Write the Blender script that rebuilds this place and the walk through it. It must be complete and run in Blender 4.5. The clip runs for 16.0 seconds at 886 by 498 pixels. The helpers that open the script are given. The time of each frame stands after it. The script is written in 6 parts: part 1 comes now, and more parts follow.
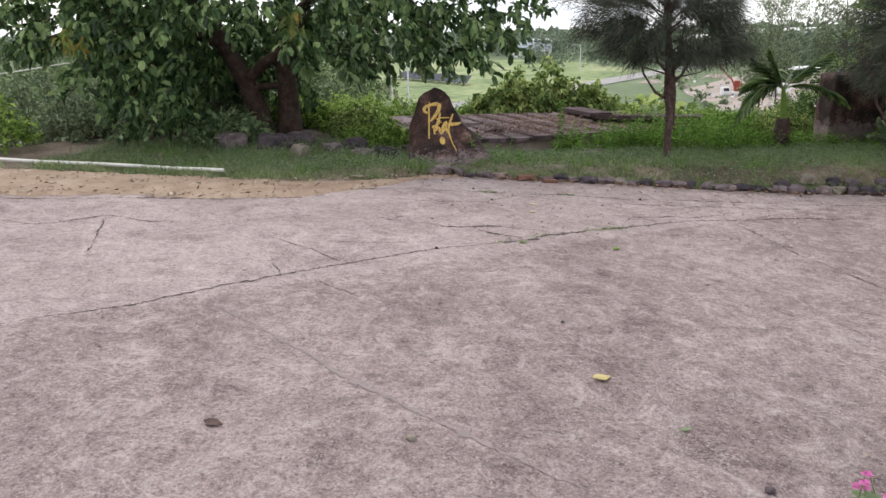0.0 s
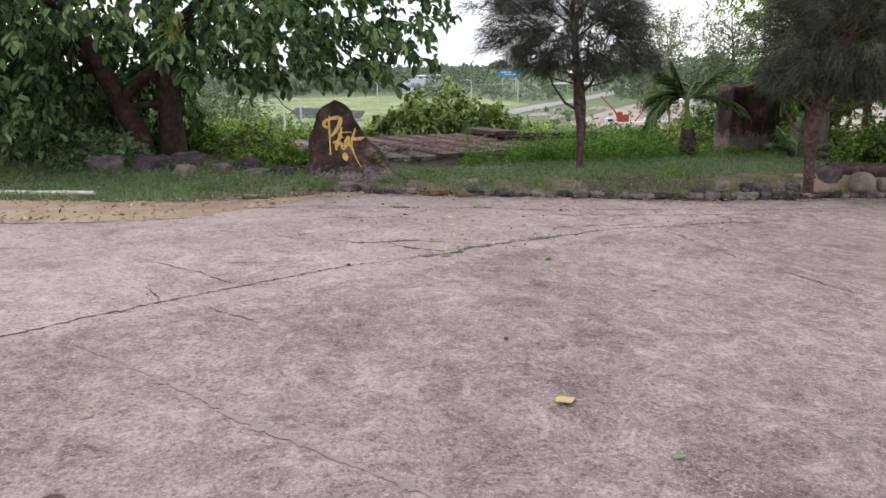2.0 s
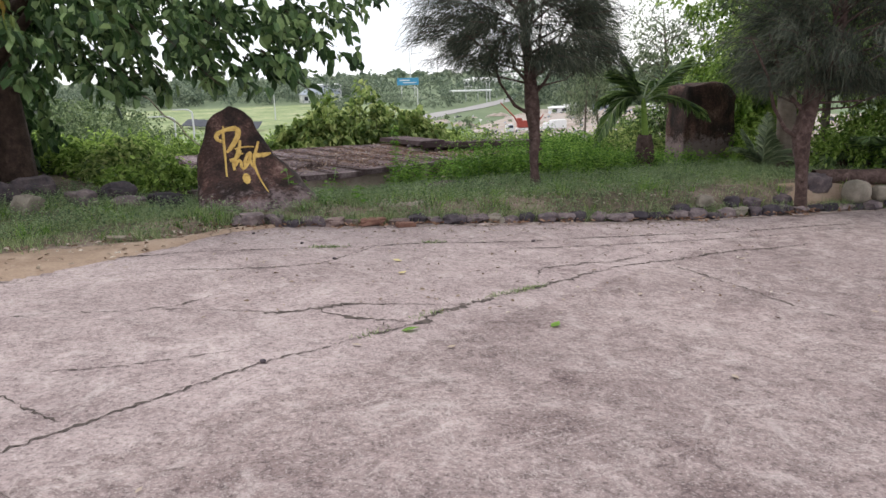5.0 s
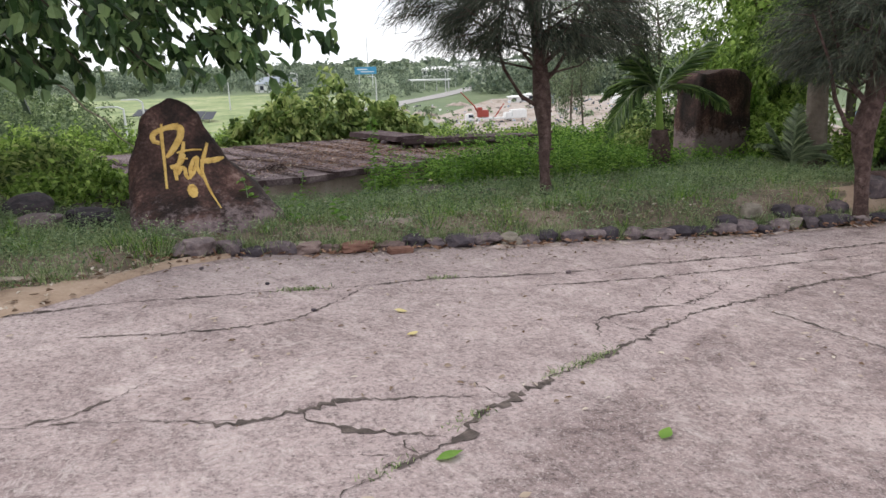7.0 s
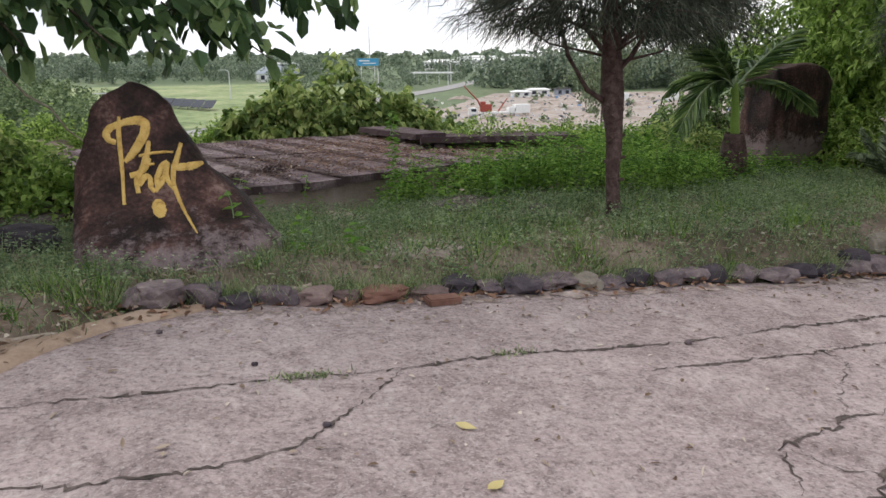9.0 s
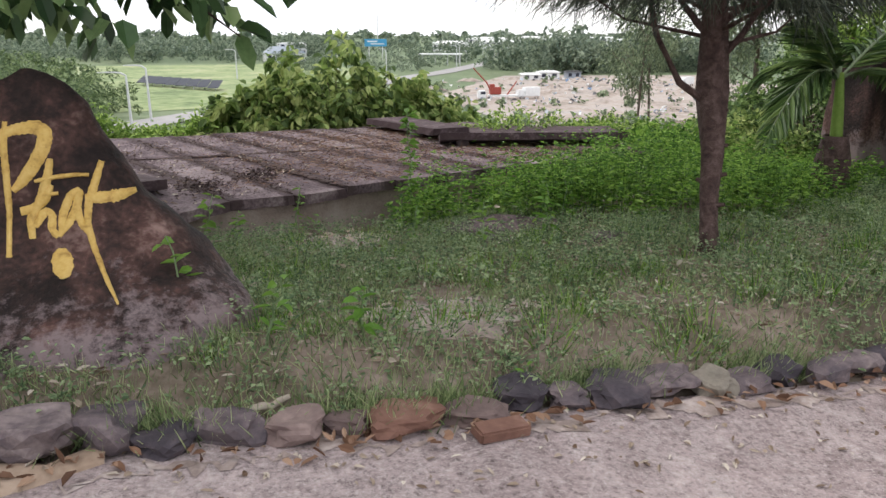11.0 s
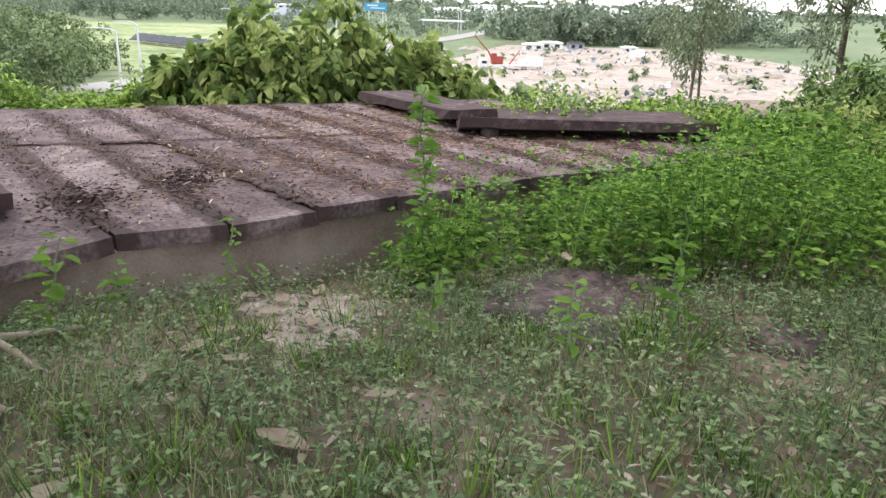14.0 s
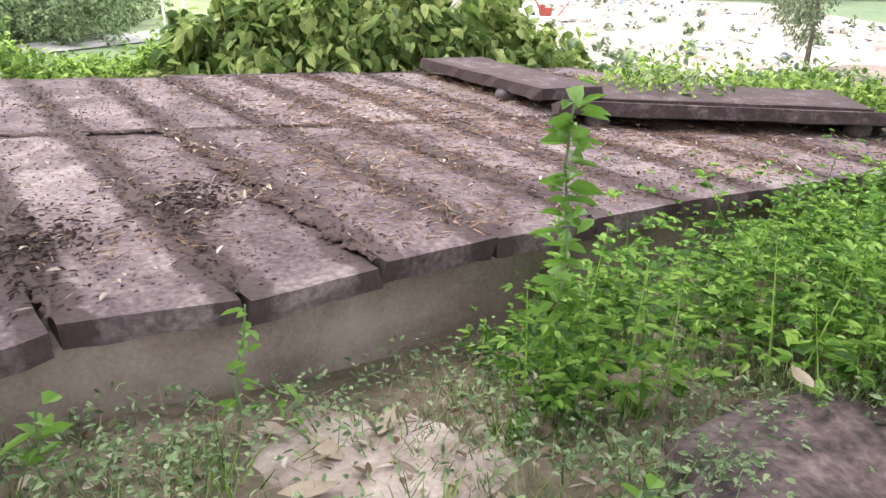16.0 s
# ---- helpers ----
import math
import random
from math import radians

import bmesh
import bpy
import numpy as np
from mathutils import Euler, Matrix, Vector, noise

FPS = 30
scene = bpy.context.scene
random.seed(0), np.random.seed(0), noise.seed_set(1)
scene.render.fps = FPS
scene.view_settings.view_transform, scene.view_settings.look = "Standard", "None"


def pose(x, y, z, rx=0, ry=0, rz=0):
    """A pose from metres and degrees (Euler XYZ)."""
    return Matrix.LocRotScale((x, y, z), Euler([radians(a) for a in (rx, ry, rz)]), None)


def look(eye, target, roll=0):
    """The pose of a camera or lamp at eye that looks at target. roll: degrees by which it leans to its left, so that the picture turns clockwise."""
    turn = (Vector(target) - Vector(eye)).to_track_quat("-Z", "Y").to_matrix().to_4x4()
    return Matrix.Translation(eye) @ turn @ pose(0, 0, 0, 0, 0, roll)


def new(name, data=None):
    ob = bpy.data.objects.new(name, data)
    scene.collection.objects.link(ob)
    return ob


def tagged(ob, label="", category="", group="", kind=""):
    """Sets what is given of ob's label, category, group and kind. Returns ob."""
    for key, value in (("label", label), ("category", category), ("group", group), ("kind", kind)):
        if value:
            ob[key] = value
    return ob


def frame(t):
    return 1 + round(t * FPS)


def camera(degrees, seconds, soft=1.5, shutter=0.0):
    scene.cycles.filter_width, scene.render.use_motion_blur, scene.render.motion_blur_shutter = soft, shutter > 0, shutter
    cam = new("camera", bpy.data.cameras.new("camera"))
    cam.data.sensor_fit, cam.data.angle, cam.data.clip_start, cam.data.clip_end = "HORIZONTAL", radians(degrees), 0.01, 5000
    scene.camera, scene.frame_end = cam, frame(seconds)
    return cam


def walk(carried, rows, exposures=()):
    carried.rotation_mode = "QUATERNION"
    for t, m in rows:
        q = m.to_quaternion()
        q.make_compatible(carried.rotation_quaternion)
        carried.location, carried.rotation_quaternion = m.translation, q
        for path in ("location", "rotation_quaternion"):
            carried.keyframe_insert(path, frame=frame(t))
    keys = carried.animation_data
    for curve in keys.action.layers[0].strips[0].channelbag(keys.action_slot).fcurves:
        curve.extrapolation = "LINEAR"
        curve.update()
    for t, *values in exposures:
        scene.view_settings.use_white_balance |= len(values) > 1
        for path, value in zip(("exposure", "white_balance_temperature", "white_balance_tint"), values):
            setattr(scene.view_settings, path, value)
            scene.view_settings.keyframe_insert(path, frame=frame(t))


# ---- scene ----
cam = camera(62.8, 16.0)
PATH = [
    (0, (0.408, -0.27, 1.935), (0.306, 1.642, 1.358), -0.9),
    (0.5, (0.335, -0.073, 1.812), (0.388, 1.852, 1.273), -2.9),
    (1, (0.274, 0.08, 1.727), (0.378, 1.99, 1.141), -2.1),
    (1.5, (0.277, 0.256, 1.659), (0.399, 2.176, 1.111), -0.7),
    (2, (0.253, 0.502, 1.537), (0.428, 2.433, 1.047), -1.2),
    (2.5, (0.194, 0.802, 1.468), (0.447, 2.728, 0.995), -3.3),
    (3, (0.171, 1.127, 1.465), (0.456, 3.05, 0.999), -3.6),
    (3.5, (0.106, 1.502, 1.415), (0.464, 3.414, 0.947), -2.4),
    (4, (0.107, 1.873, 1.407), (0.48, 3.781, 0.939), -2.2),
    (4.2, (0.126, 2.013, 1.407), (0.508, 3.92, 0.94), -2.1),
    (6.3, (0.147, 3.731, 1.363), (0.658, 5.598, 0.858), -1.3),
    (6.5, (0.155, 3.886, 1.37), (0.672, 5.75, 0.862), -1.3),
    (7, (0.164, 4.313, 1.347), (0.703, 6.172, 0.842), -1.6),
    (7.5, (0.169, 4.709, 1.352), (0.712, 6.57, 0.859), -2.5),
    (8, (0.205, 5.163, 1.322), (0.75, 7.027, 0.843), -2.5),
    (8.5, (0.217, 5.582, 1.268), (0.768, 7.437, 0.763), -2.2),
    (9, (0.29, 5.987, 1.254), (0.832, 7.84, 0.732), -0.4),
    (9.5, (0.354, 6.417, 1.237), (0.887, 8.268, 0.699), 0.2),
    (10, (0.413, 6.847, 1.241), (0.934, 8.695, 0.682), 0.2),
    (10.2, (0.447, 7.013, 1.282), (0.959, 8.865, 0.727), -0.3),
    (12.3, (0.736, 8.56, 1.088), (1.252, 10.318, 0.513), 1.1),
    (12.5, (0.765, 8.734, 1.077), (1.271, 10.495, 0.5), 1.0),
    (13, (0.866, 9.177, 1.056), (1.36, 10.935, 0.464), 1.7),
    (13.5, (0.967, 9.625, 1.039), (1.475, 11.371, 0.425), 1.9),
    (14, (1.043, 9.982, 1.041), (1.553, 11.725, 0.419), 2.0),
    (14.5, (1.097, 10.377, 0.988), (1.615, 12.112, 0.347), 1.5),
    (15, (1.136, 10.717, 0.964), (1.638, 12.439, 0.278), 1.0),
    (15.5, (1.163, 11.119, 0.989), (1.634, 12.84, 0.282), 2.9),
    (16, (1.127, 11.477, 0.99), (1.529, 13.203, 0.252), 2.2),
]
EXPOSURE = [(0, 0.15), (2.5, 0.14), (4, 0.17), (6.5, 0.22), (7.5, 0.1), (8.5, -0.05), (9.5, 0.13), (10.2, 0.26), (11.2, 0.38), (12.5, 0.58), (13.2, 0.66), (14, 0.88), (15, 1.22), (16, 1.46)]
walk(cam, [(t, look(eye, target, roll)) for t, eye, target, roll in PATH], EXPOSURE)

# ---- world and sun ----
world = bpy.data.worlds.new("sky_world")
scene.world = world
world.use_nodes = True
wn, wl = world.node_tree.nodes, world.node_tree.links
sky = wn.new("ShaderNodeTexSky")
sky.sky_type, sky.sun_disc = 'NISHITA', False
sky.sun_elevation, sky.sun_rotation = radians(58), radians(-60)
sky.dust_density, sky.air_density = 2.5, 1.0
cloud = wn.new("ShaderNodeTexNoise")
cloud.inputs["Scale"].default_value, cloud.inputs["Detail"].default_value = 1.6, 6
cramp = wn.new("ShaderNodeMapRange")
cramp.inputs[1].default_value, cramp.inputs[2].default_value = 0.35, 0.62
cramp.inputs[3].default_value, cramp.inputs[4].default_value = 0.62, 1.0
cmix = wn.new("ShaderNodeMix")
cmix.data_type = 'RGBA'
veil = wn.new("ShaderNodeTexNoise")
veil.inputs["Scale"].default_value, veil.inputs["Detail"].default_value, veil.inputs["Distortion"].default_value = 2.3, 5, 0.4
vramp = wn.new("ShaderNodeValToRGB")
vramp.color_ramp.elements[0].position, vramp.color_ramp.elements[0].color = 0.34, (8.6, 9.1, 10.3, 1)
vramp.color_ramp.elements[1].position, vramp.color_ramp.elements[1].color = 0.50, (12.6, 12.5, 12.6, 1)
wl.new(veil.outputs["Fac"], vramp.inputs[0])
wl.new(vramp.outputs[0], cmix.inputs[7])
tc = wn.new("ShaderNodeTexCoord")
squash = wn.new("ShaderNodeMapping")
squash.inputs["Scale"].default_value = (1.0, 1.0, 2.6)
wl.new(tc.outputs["Generated"], squash.inputs[0])
wl.new(squash.outputs[0], veil.inputs["Vector"])
wl.new(tc.outputs["Generated"], cloud.inputs["Vector"])
wl.new(cloud.outputs["Fac"], cramp.inputs[0])
wl.new(cramp.outputs[0], cmix.inputs[0])
wl.new(sky.outputs[0], cmix.inputs[6])
wl.new(cmix.outputs[2], wn["Background"].inputs[0])
wn["Background"].inputs[1].default_value = 0.115
sun = new("sun", bpy.data.lights.new("sun", 'SUN'))
sun.data.energy, sun.data.angle, sun.data.color = 1.15, radians(14), (1.0, 0.95, 0.88)
sun.matrix_world = look((-20, 11, 38), (0, 0, 0))

# ---- materials ----
def material(name, stops, scale=6.0, detail=8.0, rough=0.85, bump=0.3, bscale=60.0, spec=0.3, fine=0.25, island=0.0, objrand=0.0, glow=0.0, warp=0.0, dist=0.01):
    """A surface from coloured stops over two scales of noise, with fine relief."""
    m = bpy.data.materials.new(name)
    m.use_nodes = True
    n, l = m.node_tree.nodes, m.node_tree.links
    b = n["Principled BSDF"]
    co = n.new("ShaderNodeNewGeometry")
    a = n.new("ShaderNodeTexNoise")
    a.inputs["Scale"].default_value, a.inputs["Detail"].default_value, a.inputs["Roughness"].default_value = scale, detail, 0.62
    a.inputs["Distortion"].default_value = warp
    l.new(co.outputs["Position"], a.inputs["Vector"])
    f = n.new("ShaderNodeTexNoise")
    f.inputs["Scale"].default_value, f.inputs["Detail"].default_value = bscale, 6
    l.new(co.outputs["Position"], f.inputs["Vector"])
    mx = n.new("ShaderNodeMix")
    mx.inputs[0].default_value = fine
    l.new(a.outputs["Fac"], mx.inputs[2])
    l.new(f.outputs["Fac"], mx.inputs[3])
    val = mx.outputs[0]
    for weight, node, sock in ((island, "ShaderNodeNewGeometry", "Random Per Island"), (objrand, "ShaderNodeObjectInfo", "Random")):
        if weight:
            r = n.new(node)
            m2 = n.new("ShaderNodeMix")
            m2.inputs[0].default_value = weight
            l.new(val, m2.inputs[2])
            sp = n.new("ShaderNodeMapRange")
            sp.inputs[3].default_value, sp.inputs[4].default_value = 0.2, 0.8
            l.new(r.outputs[sock], sp.inputs[0])
            l.new(sp.outputs[0], m2.inputs[3])
            val = m2.outputs[0]
    cr = n.new("ShaderNodeValToRGB")
    e = cr.color_ramp.elements
    while len(e) < len(stops):
        e.new(0.5)
    for k, (p, c) in enumerate(stops):
        e[k].position, e[k].color = p, (*c, 1)
    l.new(val, cr.inputs[0])
    l.new(cr.outputs[0], b.inputs["Base Color"])
    b.inputs["Roughness"].default_value = rough
    b.inputs["Specular IOR Level"].default_value = spec
    if bump:
        bp = n.new("ShaderNodeBump")
        bp.inputs["Strength"].default_value, bp.inputs["Distance"].default_value = bump, dist
        l.new(mx.outputs[0], bp.inputs["Height"])
        l.new(bp.outputs[0], b.inputs["Normal"])
    if glow:
        tr = n.new("ShaderNodeBsdfTranslucent")
        l.new(cr.outputs[0], tr.inputs[0])
        ms = n.new("ShaderNodeMixShader")
        ms.inputs[0].default_value = glow
        l.new(b.outputs[0], ms.inputs[1])
        l.new(tr.outputs[0], ms.inputs[2])
        l.new(ms.outputs[0], n["Material Output"].inputs[0])
    return m


def leafmat(name, dark, mid, light, thin=0.35, rough=0.5):
    return material(name, [(0.33, dark), (0.5, mid), (0.68, light)], scale=1.2, bscale=30, rough=rough, bump=0.0, fine=0.3, island=0.65, glow=thin, spec=0.35)


def concrete(name, lo, mid, hi, spots, mottle):
    """Worn concrete: broad stains, trowel mottling, pits and pale scuffs."""
    m = bpy.data.materials.new(name)
    m.use_nodes = True
    n, l = m.node_tree.nodes, m.node_tree.links
    b = n["Principled BSDF"]
    geo = n.new("ShaderNodeNewGeometry")

    def tex(scale, detail, rough, stretch=None, distort=0.0):
        q = n.new("ShaderNodeTexNoise")
        q.inputs["Scale"].default_value, q.inputs["Detail"].default_value = scale, detail
        q.inputs["Roughness"].default_value, q.inputs["Distortion"].default_value = rough, distort
        if stretch:
            mp = n.new("ShaderNodeMapping")
            mp.inputs["Rotation"].default_value = (0, 0, stretch[0])
            mp.inputs["Scale"].default_value = (1, stretch[1], 1)
            l.new(geo.outputs["Position"], mp.inputs[0])
            l.new(mp.outputs[0], q.inputs["Vector"])
        else:
            l.new(geo.outputs["Position"], q.inputs["Vector"])
        return q.outputs["Fac"]

    def ramp(sock, stops):
        c = n.new("ShaderNodeValToRGB")
        e = c.color_ramp.elements
        while len(e) < len(stops):
            e.new(0.5)
        for k, (p, col) in enumerate(stops):
            e[k].position, e[k].color = p, (*col, 1)
        l.new(sock, c.inputs[0])
        return c.outputs[0]

    def blend(a, c, fac, mode='MIX'):
        q = n.new("ShaderNodeMix")
        q.data_type, q.blend_type = 'RGBA', mode
        if isinstance(fac, float):
            q.inputs[0].default_value = fac
        else:
            l.new(fac, q.inputs[0])
        l.new(a, q.inputs[6])
        l.new(c, q.inputs[7])
        return q.outputs[2]

    broad = ramp(tex(0.5, 6, 0.62, None, 0.6), [(0.38, lo), (0.52, mid), (0.64, hi)])
    streak = ramp(tex(7.5, 13, 0.82, (0.6, 1.0), 0.6), [(0.38, lo), (0.50, mid), (0.62, hi)])
    stain = ramp(tex(1.15, 9, 0.66, None, 1.2), [(0.36, (0.60, 0.555, 0.56)), (0.47, (0.95, 0.935, 0.935)), (0.60, (1.08, 1.08, 1.08))])
    col = blend(blend(broad, streak, mottle), stain, 0.62, 'MULTIPLY')
    grain = ramp(tex(42, 7, 0.72), [(0.36, (0.30, 0.28, 0.28)), (0.46, (0.96, 0.96, 0.96)), (0.64, (1.45, 1.44, 1.42))])
    col = blend(col, grain, 0.72, 'MULTIPLY')
    fleck = ramp(tex(75, 4, 0.6), [(0.56, (0, 0, 0)), (0.64, (0.42, 0.42, 0.42))])
    pits = ramp(tex(58, 5, 0.65), [(0.33, (0.5, 0.47, 0.47)), (0.40, (1, 1, 1))])
    col = blend(col, pits, mottle, 'MULTIPLY')
    blot = ramp(tex(4.6, 14, 0.78, (0.5, 1.15), 1.6), [(0.39, (0.50, 0.47, 0.475)), (0.49, (0.95, 0.94, 0.94)), (0.60, (1.2, 1.2, 1.19))])
    col = blend(col, blot, mottle, 'MULTIPLY')
    # broad darkening around a point at the near right, with a wavering rim
    far_ = n.new("ShaderNodeVectorMath")
    far_.operation = 'DISTANCE'
    far_.inputs[1].default_value = (3.6, 1.6, -0.2)
    l.new(geo.outputs["Position"], far_.inputs[0])
    wob = n.new("ShaderNodeMath")
    wob.operation = 'MULTIPLY_ADD'
    wob.inputs[1].default_value = 3.2
    l.new(tex(0.9, 8, 0.7), wob.inputs[0])
    l.new(far_.outputs["Value"], wob.inputs[2])
    neardark = n.new("ShaderNodeMapRange")
    neardark.inputs[1].default_value, neardark.inputs[2].default_value, neardark.inputs[3].default_value, neardark.inputs[4].default_value = 3.2, 6.2, 0.8, 1.0
    l.new(wob.outputs[0], neardark.inputs[0])
    col = blend(col, neardark.outputs[0], 1.0, 'MULTIPLY')
    scuff = ramp(tex(3.0, 15, 0.88, (-0.9, 0.8), 0.9), [(0.515, (0, 0, 0)), (0.62, (1, 1, 1))])
    pale = n.new("ShaderNodeRGB")
    pale.outputs[0].default_value = (*spots, 1)
    sc = n.new("ShaderNodeMath")
    sc.operation = 'MULTIPLY'
    sc.inputs[1].default_value = 0.5
    l.new(scuff, sc.inputs[0])
    col = blend(col, pale.outputs[0], sc.outputs[0])
    col = blend(col, pale.outputs[0], fleck)
    for sc_, amt in ((1.7, 0.30), (4.1, 0.22)):
        thin = ramp(tex(sc_, 5, 0.62, (sc_, 1.4), 2.2), [(0.484, (0, 0, 0)), (0.5, (1, 1, 1)), (0.516, (0, 0, 0))])
        patchy = n.new("ShaderNodeMath")
        patchy.operation = 'MULTIPLY'
        l.new(thin, patchy.inputs[0])
        l.new(ramp(tex(sc_ * 0.6, 4, 0.6), [(0.42, (0, 0, 0)), (0.60, (amt * 1.6, amt * 1.6, amt * 1.6))]), patchy.inputs[1])
        col = blend(col, pale.outputs[0], patchy.outputs[0])
    l.new(col, b.inputs["Base Color"])
    b.inputs["Roughness"].default_value, b.inputs["Specular IOR Level"].default_value = 0.92, 0.25
    bp = n.new("ShaderNodeBump")
    bp.inputs["Strength"].default_value, bp.inputs["Distance"].default_value = 0.5, 0.010
    hm = n.new("ShaderNodeMath")
    hm.operation = 'ADD'
    l.new(tex(6.5, 11, 0.74, (0.6, 1.2), 1.6), hm.inputs[0])
    l.new(tex(38, 6, 0.7), hm.inputs[1])
    l.new(hm.outputs[0], bp.inputs["Height"])
    l.new(bp.outputs[0], b.inputs["Normal"])
    return m


CONCRETE = concrete("rough_concrete", (0.155, 0.118, 0.118), (0.246, 0.195, 0.193), (0.35, 0.288, 0.282), (0.53, 0.466, 0.452), 0.66)
CONCRETE2 = concrete("smooth_concrete", (0.235, 0.187, 0.187), (0.312, 0.254, 0.253), (0.40, 0.335, 0.331), (0.54, 0.475, 0.462), 0.5)
CRACK = material("crack_soil", [(0.34, (0.03, 0.024, 0.022)), (0.5, (0.075, 0.06, 0.054)), (0.66, (0.15, 0.12, 0.108))], scale=14, bump=0.6, bscale=90)
SEAM = material("worn_seam", [(0.3, (0.22, 0.185, 0.18)), (0.7, (0.30, 0.25, 0.245))], scale=5, bscale=60, bump=0.5)
GROUND = material("garden_soil", [(0.32, (0.075, 0.065, 0.045)), (0.45, (0.135, 0.108, 0.08)), (0.56, (0.235, 0.182, 0.15)), (0.7, (0.39, 0.32, 0.28))],
                  scale=1.1, detail=10, bump=0.9, bscale=22, fine=0.35, rough=0.95, dist=0.03)
SAND = material("bare_sand", [(0.3, (0.20, 0.135, 0.095)), (0.5, (0.32, 0.235, 0.175)), (0.7, (0.43, 0.335, 0.265))], scale=3, bump=0.7, bscale=50, dist=0.015)
PALE = material("pale_earth", [(0.34, (0.185, 0.14, 0.125)), (0.5, (0.33, 0.265, 0.24)), (0.66, (0.50, 0.425, 0.40))], scale=7, bump=0.8, bscale=45, dist=0.02)
STONE = material("kerb_stone", [(0.32, (0.026, 0.022, 0.029)), (0.46, (0.060, 0.050, 0.060)), (0.57, (0.125, 0.098, 0.105)), (0.70, (0.28, 0.225, 0.22))], scale=9, bump=0.8, bscale=45, objrand=0.4, dist=0.015)
REDSTONE = material("red_stone", [(0.3, (0.11, 0.055, 0.042)), (0.55, (0.19, 0.10, 0.075)), (0.75, (0.28, 0.18, 0.14))], scale=8, bump=0.6, bscale=50)
PALESTONE = material("pale_stone", [(0.3, (0.13, 0.115, 0.095)), (0.55, (0.24, 0.21, 0.175)), (0.75, (0.36, 0.32, 0.275))], scale=7, bump=0.6, bscale=50)
PINKSTONE = material("pink_stone", [(0.3, (0.085, 0.06, 0.058)), (0.52, (0.17, 0.12, 0.112)), (0.75, (0.30, 0.225, 0.205))], scale=9, bump=0.8, bscale=45, objrand=0.3, dist=0.015)
ROCK2 = material("purple_rock", [(0.34, (0.028, 0.020, 0.022)), (0.46, (0.075, 0.054, 0.056)), (0.56, (0.14, 0.102, 0.104)), (0.66, (0.23, 0.17, 0.165)), (0.76, (0.30, 0.20, 0.155))],
                 scale=8, detail=12, bump=1.0, bscale=40, fine=0.35, warp=0.25, dist=0.03)
ROCK = material("sign_rock", [(0.34, (0.010, 0.006, 0.006)), (0.46, (0.026, 0.015, 0.013)), (0.55, (0.062, 0.031, 0.026)), (0.68, (0.18, 0.118, 0.104))],
                scale=2.6, detail=12, bump=1.0, bscale=38, fine=0.3, rough=0.8, warp=0.8, dist=0.03)
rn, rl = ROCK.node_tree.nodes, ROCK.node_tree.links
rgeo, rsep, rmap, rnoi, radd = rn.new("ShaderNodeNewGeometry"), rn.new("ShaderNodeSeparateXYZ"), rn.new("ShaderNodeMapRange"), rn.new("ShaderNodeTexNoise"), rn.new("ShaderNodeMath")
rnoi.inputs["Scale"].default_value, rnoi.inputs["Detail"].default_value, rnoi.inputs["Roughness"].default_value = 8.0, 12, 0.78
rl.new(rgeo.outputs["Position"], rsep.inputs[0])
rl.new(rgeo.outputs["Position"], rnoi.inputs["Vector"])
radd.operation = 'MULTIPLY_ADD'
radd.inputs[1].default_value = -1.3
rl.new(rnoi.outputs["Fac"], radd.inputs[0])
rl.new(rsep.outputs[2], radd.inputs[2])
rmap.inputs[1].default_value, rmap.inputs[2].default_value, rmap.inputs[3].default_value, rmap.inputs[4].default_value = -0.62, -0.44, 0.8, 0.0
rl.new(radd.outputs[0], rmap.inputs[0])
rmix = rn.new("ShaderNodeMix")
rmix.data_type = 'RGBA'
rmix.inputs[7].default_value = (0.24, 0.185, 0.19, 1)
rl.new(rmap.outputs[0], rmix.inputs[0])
rmp, rst, rrp, rmu = rn.new("ShaderNodeMapping"), rn.new("ShaderNodeTexNoise"), rn.new("ShaderNodeMapRange"), rn.new("ShaderNodeMix")
rmp.inputs["Scale"].default_value = (7, 7, 0.9)
rst.inputs["Detail"].default_value, rst.inputs["Scale"].default_value = 8, 1.0
rl.new(rgeo.outputs["Position"], rmp.inputs[0])
rl.new(rmp.outputs[0], rst.inputs["Vector"])
rl.new(rst.outputs["Fac"], rrp.inputs[0])
rrp.inputs[1].default_value, rrp.inputs[2].default_value, rrp.inputs[3].default_value, rrp.inputs[4].default_value = 0.38, 0.66, 0.5, 1.45
rmu.data_type, rmu.blend_type = 'RGBA', 'MULTIPLY'
rmu.inputs[0].default_value = 1.0
rl.new(rn["Color Ramp"].outputs[0], rmu.inputs[6])
rl.new(rrp.outputs[0], rmu.inputs[7])
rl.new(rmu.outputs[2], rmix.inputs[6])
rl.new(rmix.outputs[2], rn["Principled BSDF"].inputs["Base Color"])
GOLD = material("gold_paint", [(0.3, (0.28, 0.16, 0.04)), (0.46, (0.55, 0.36, 0.10)), (0.7, (0.66, 0.47, 0.17))], scale=18, bump=0.6, bscale=70, rough=0.55)
DECK = material("weathered_deck", [(0.33, (0.047, 0.033, 0.036)), (0.43, (0.104, 0.075, 0.083)), (0.52, (0.178, 0.135, 0.143)), (0.64, (0.315, 0.265, 0.266))],
                scale=2.6, detail=12, bump=0.8, bscale=42, fine=0.42, rough=0.93, warp=0.7, objrand=0.15, dist=0.015)
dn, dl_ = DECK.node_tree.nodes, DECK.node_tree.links
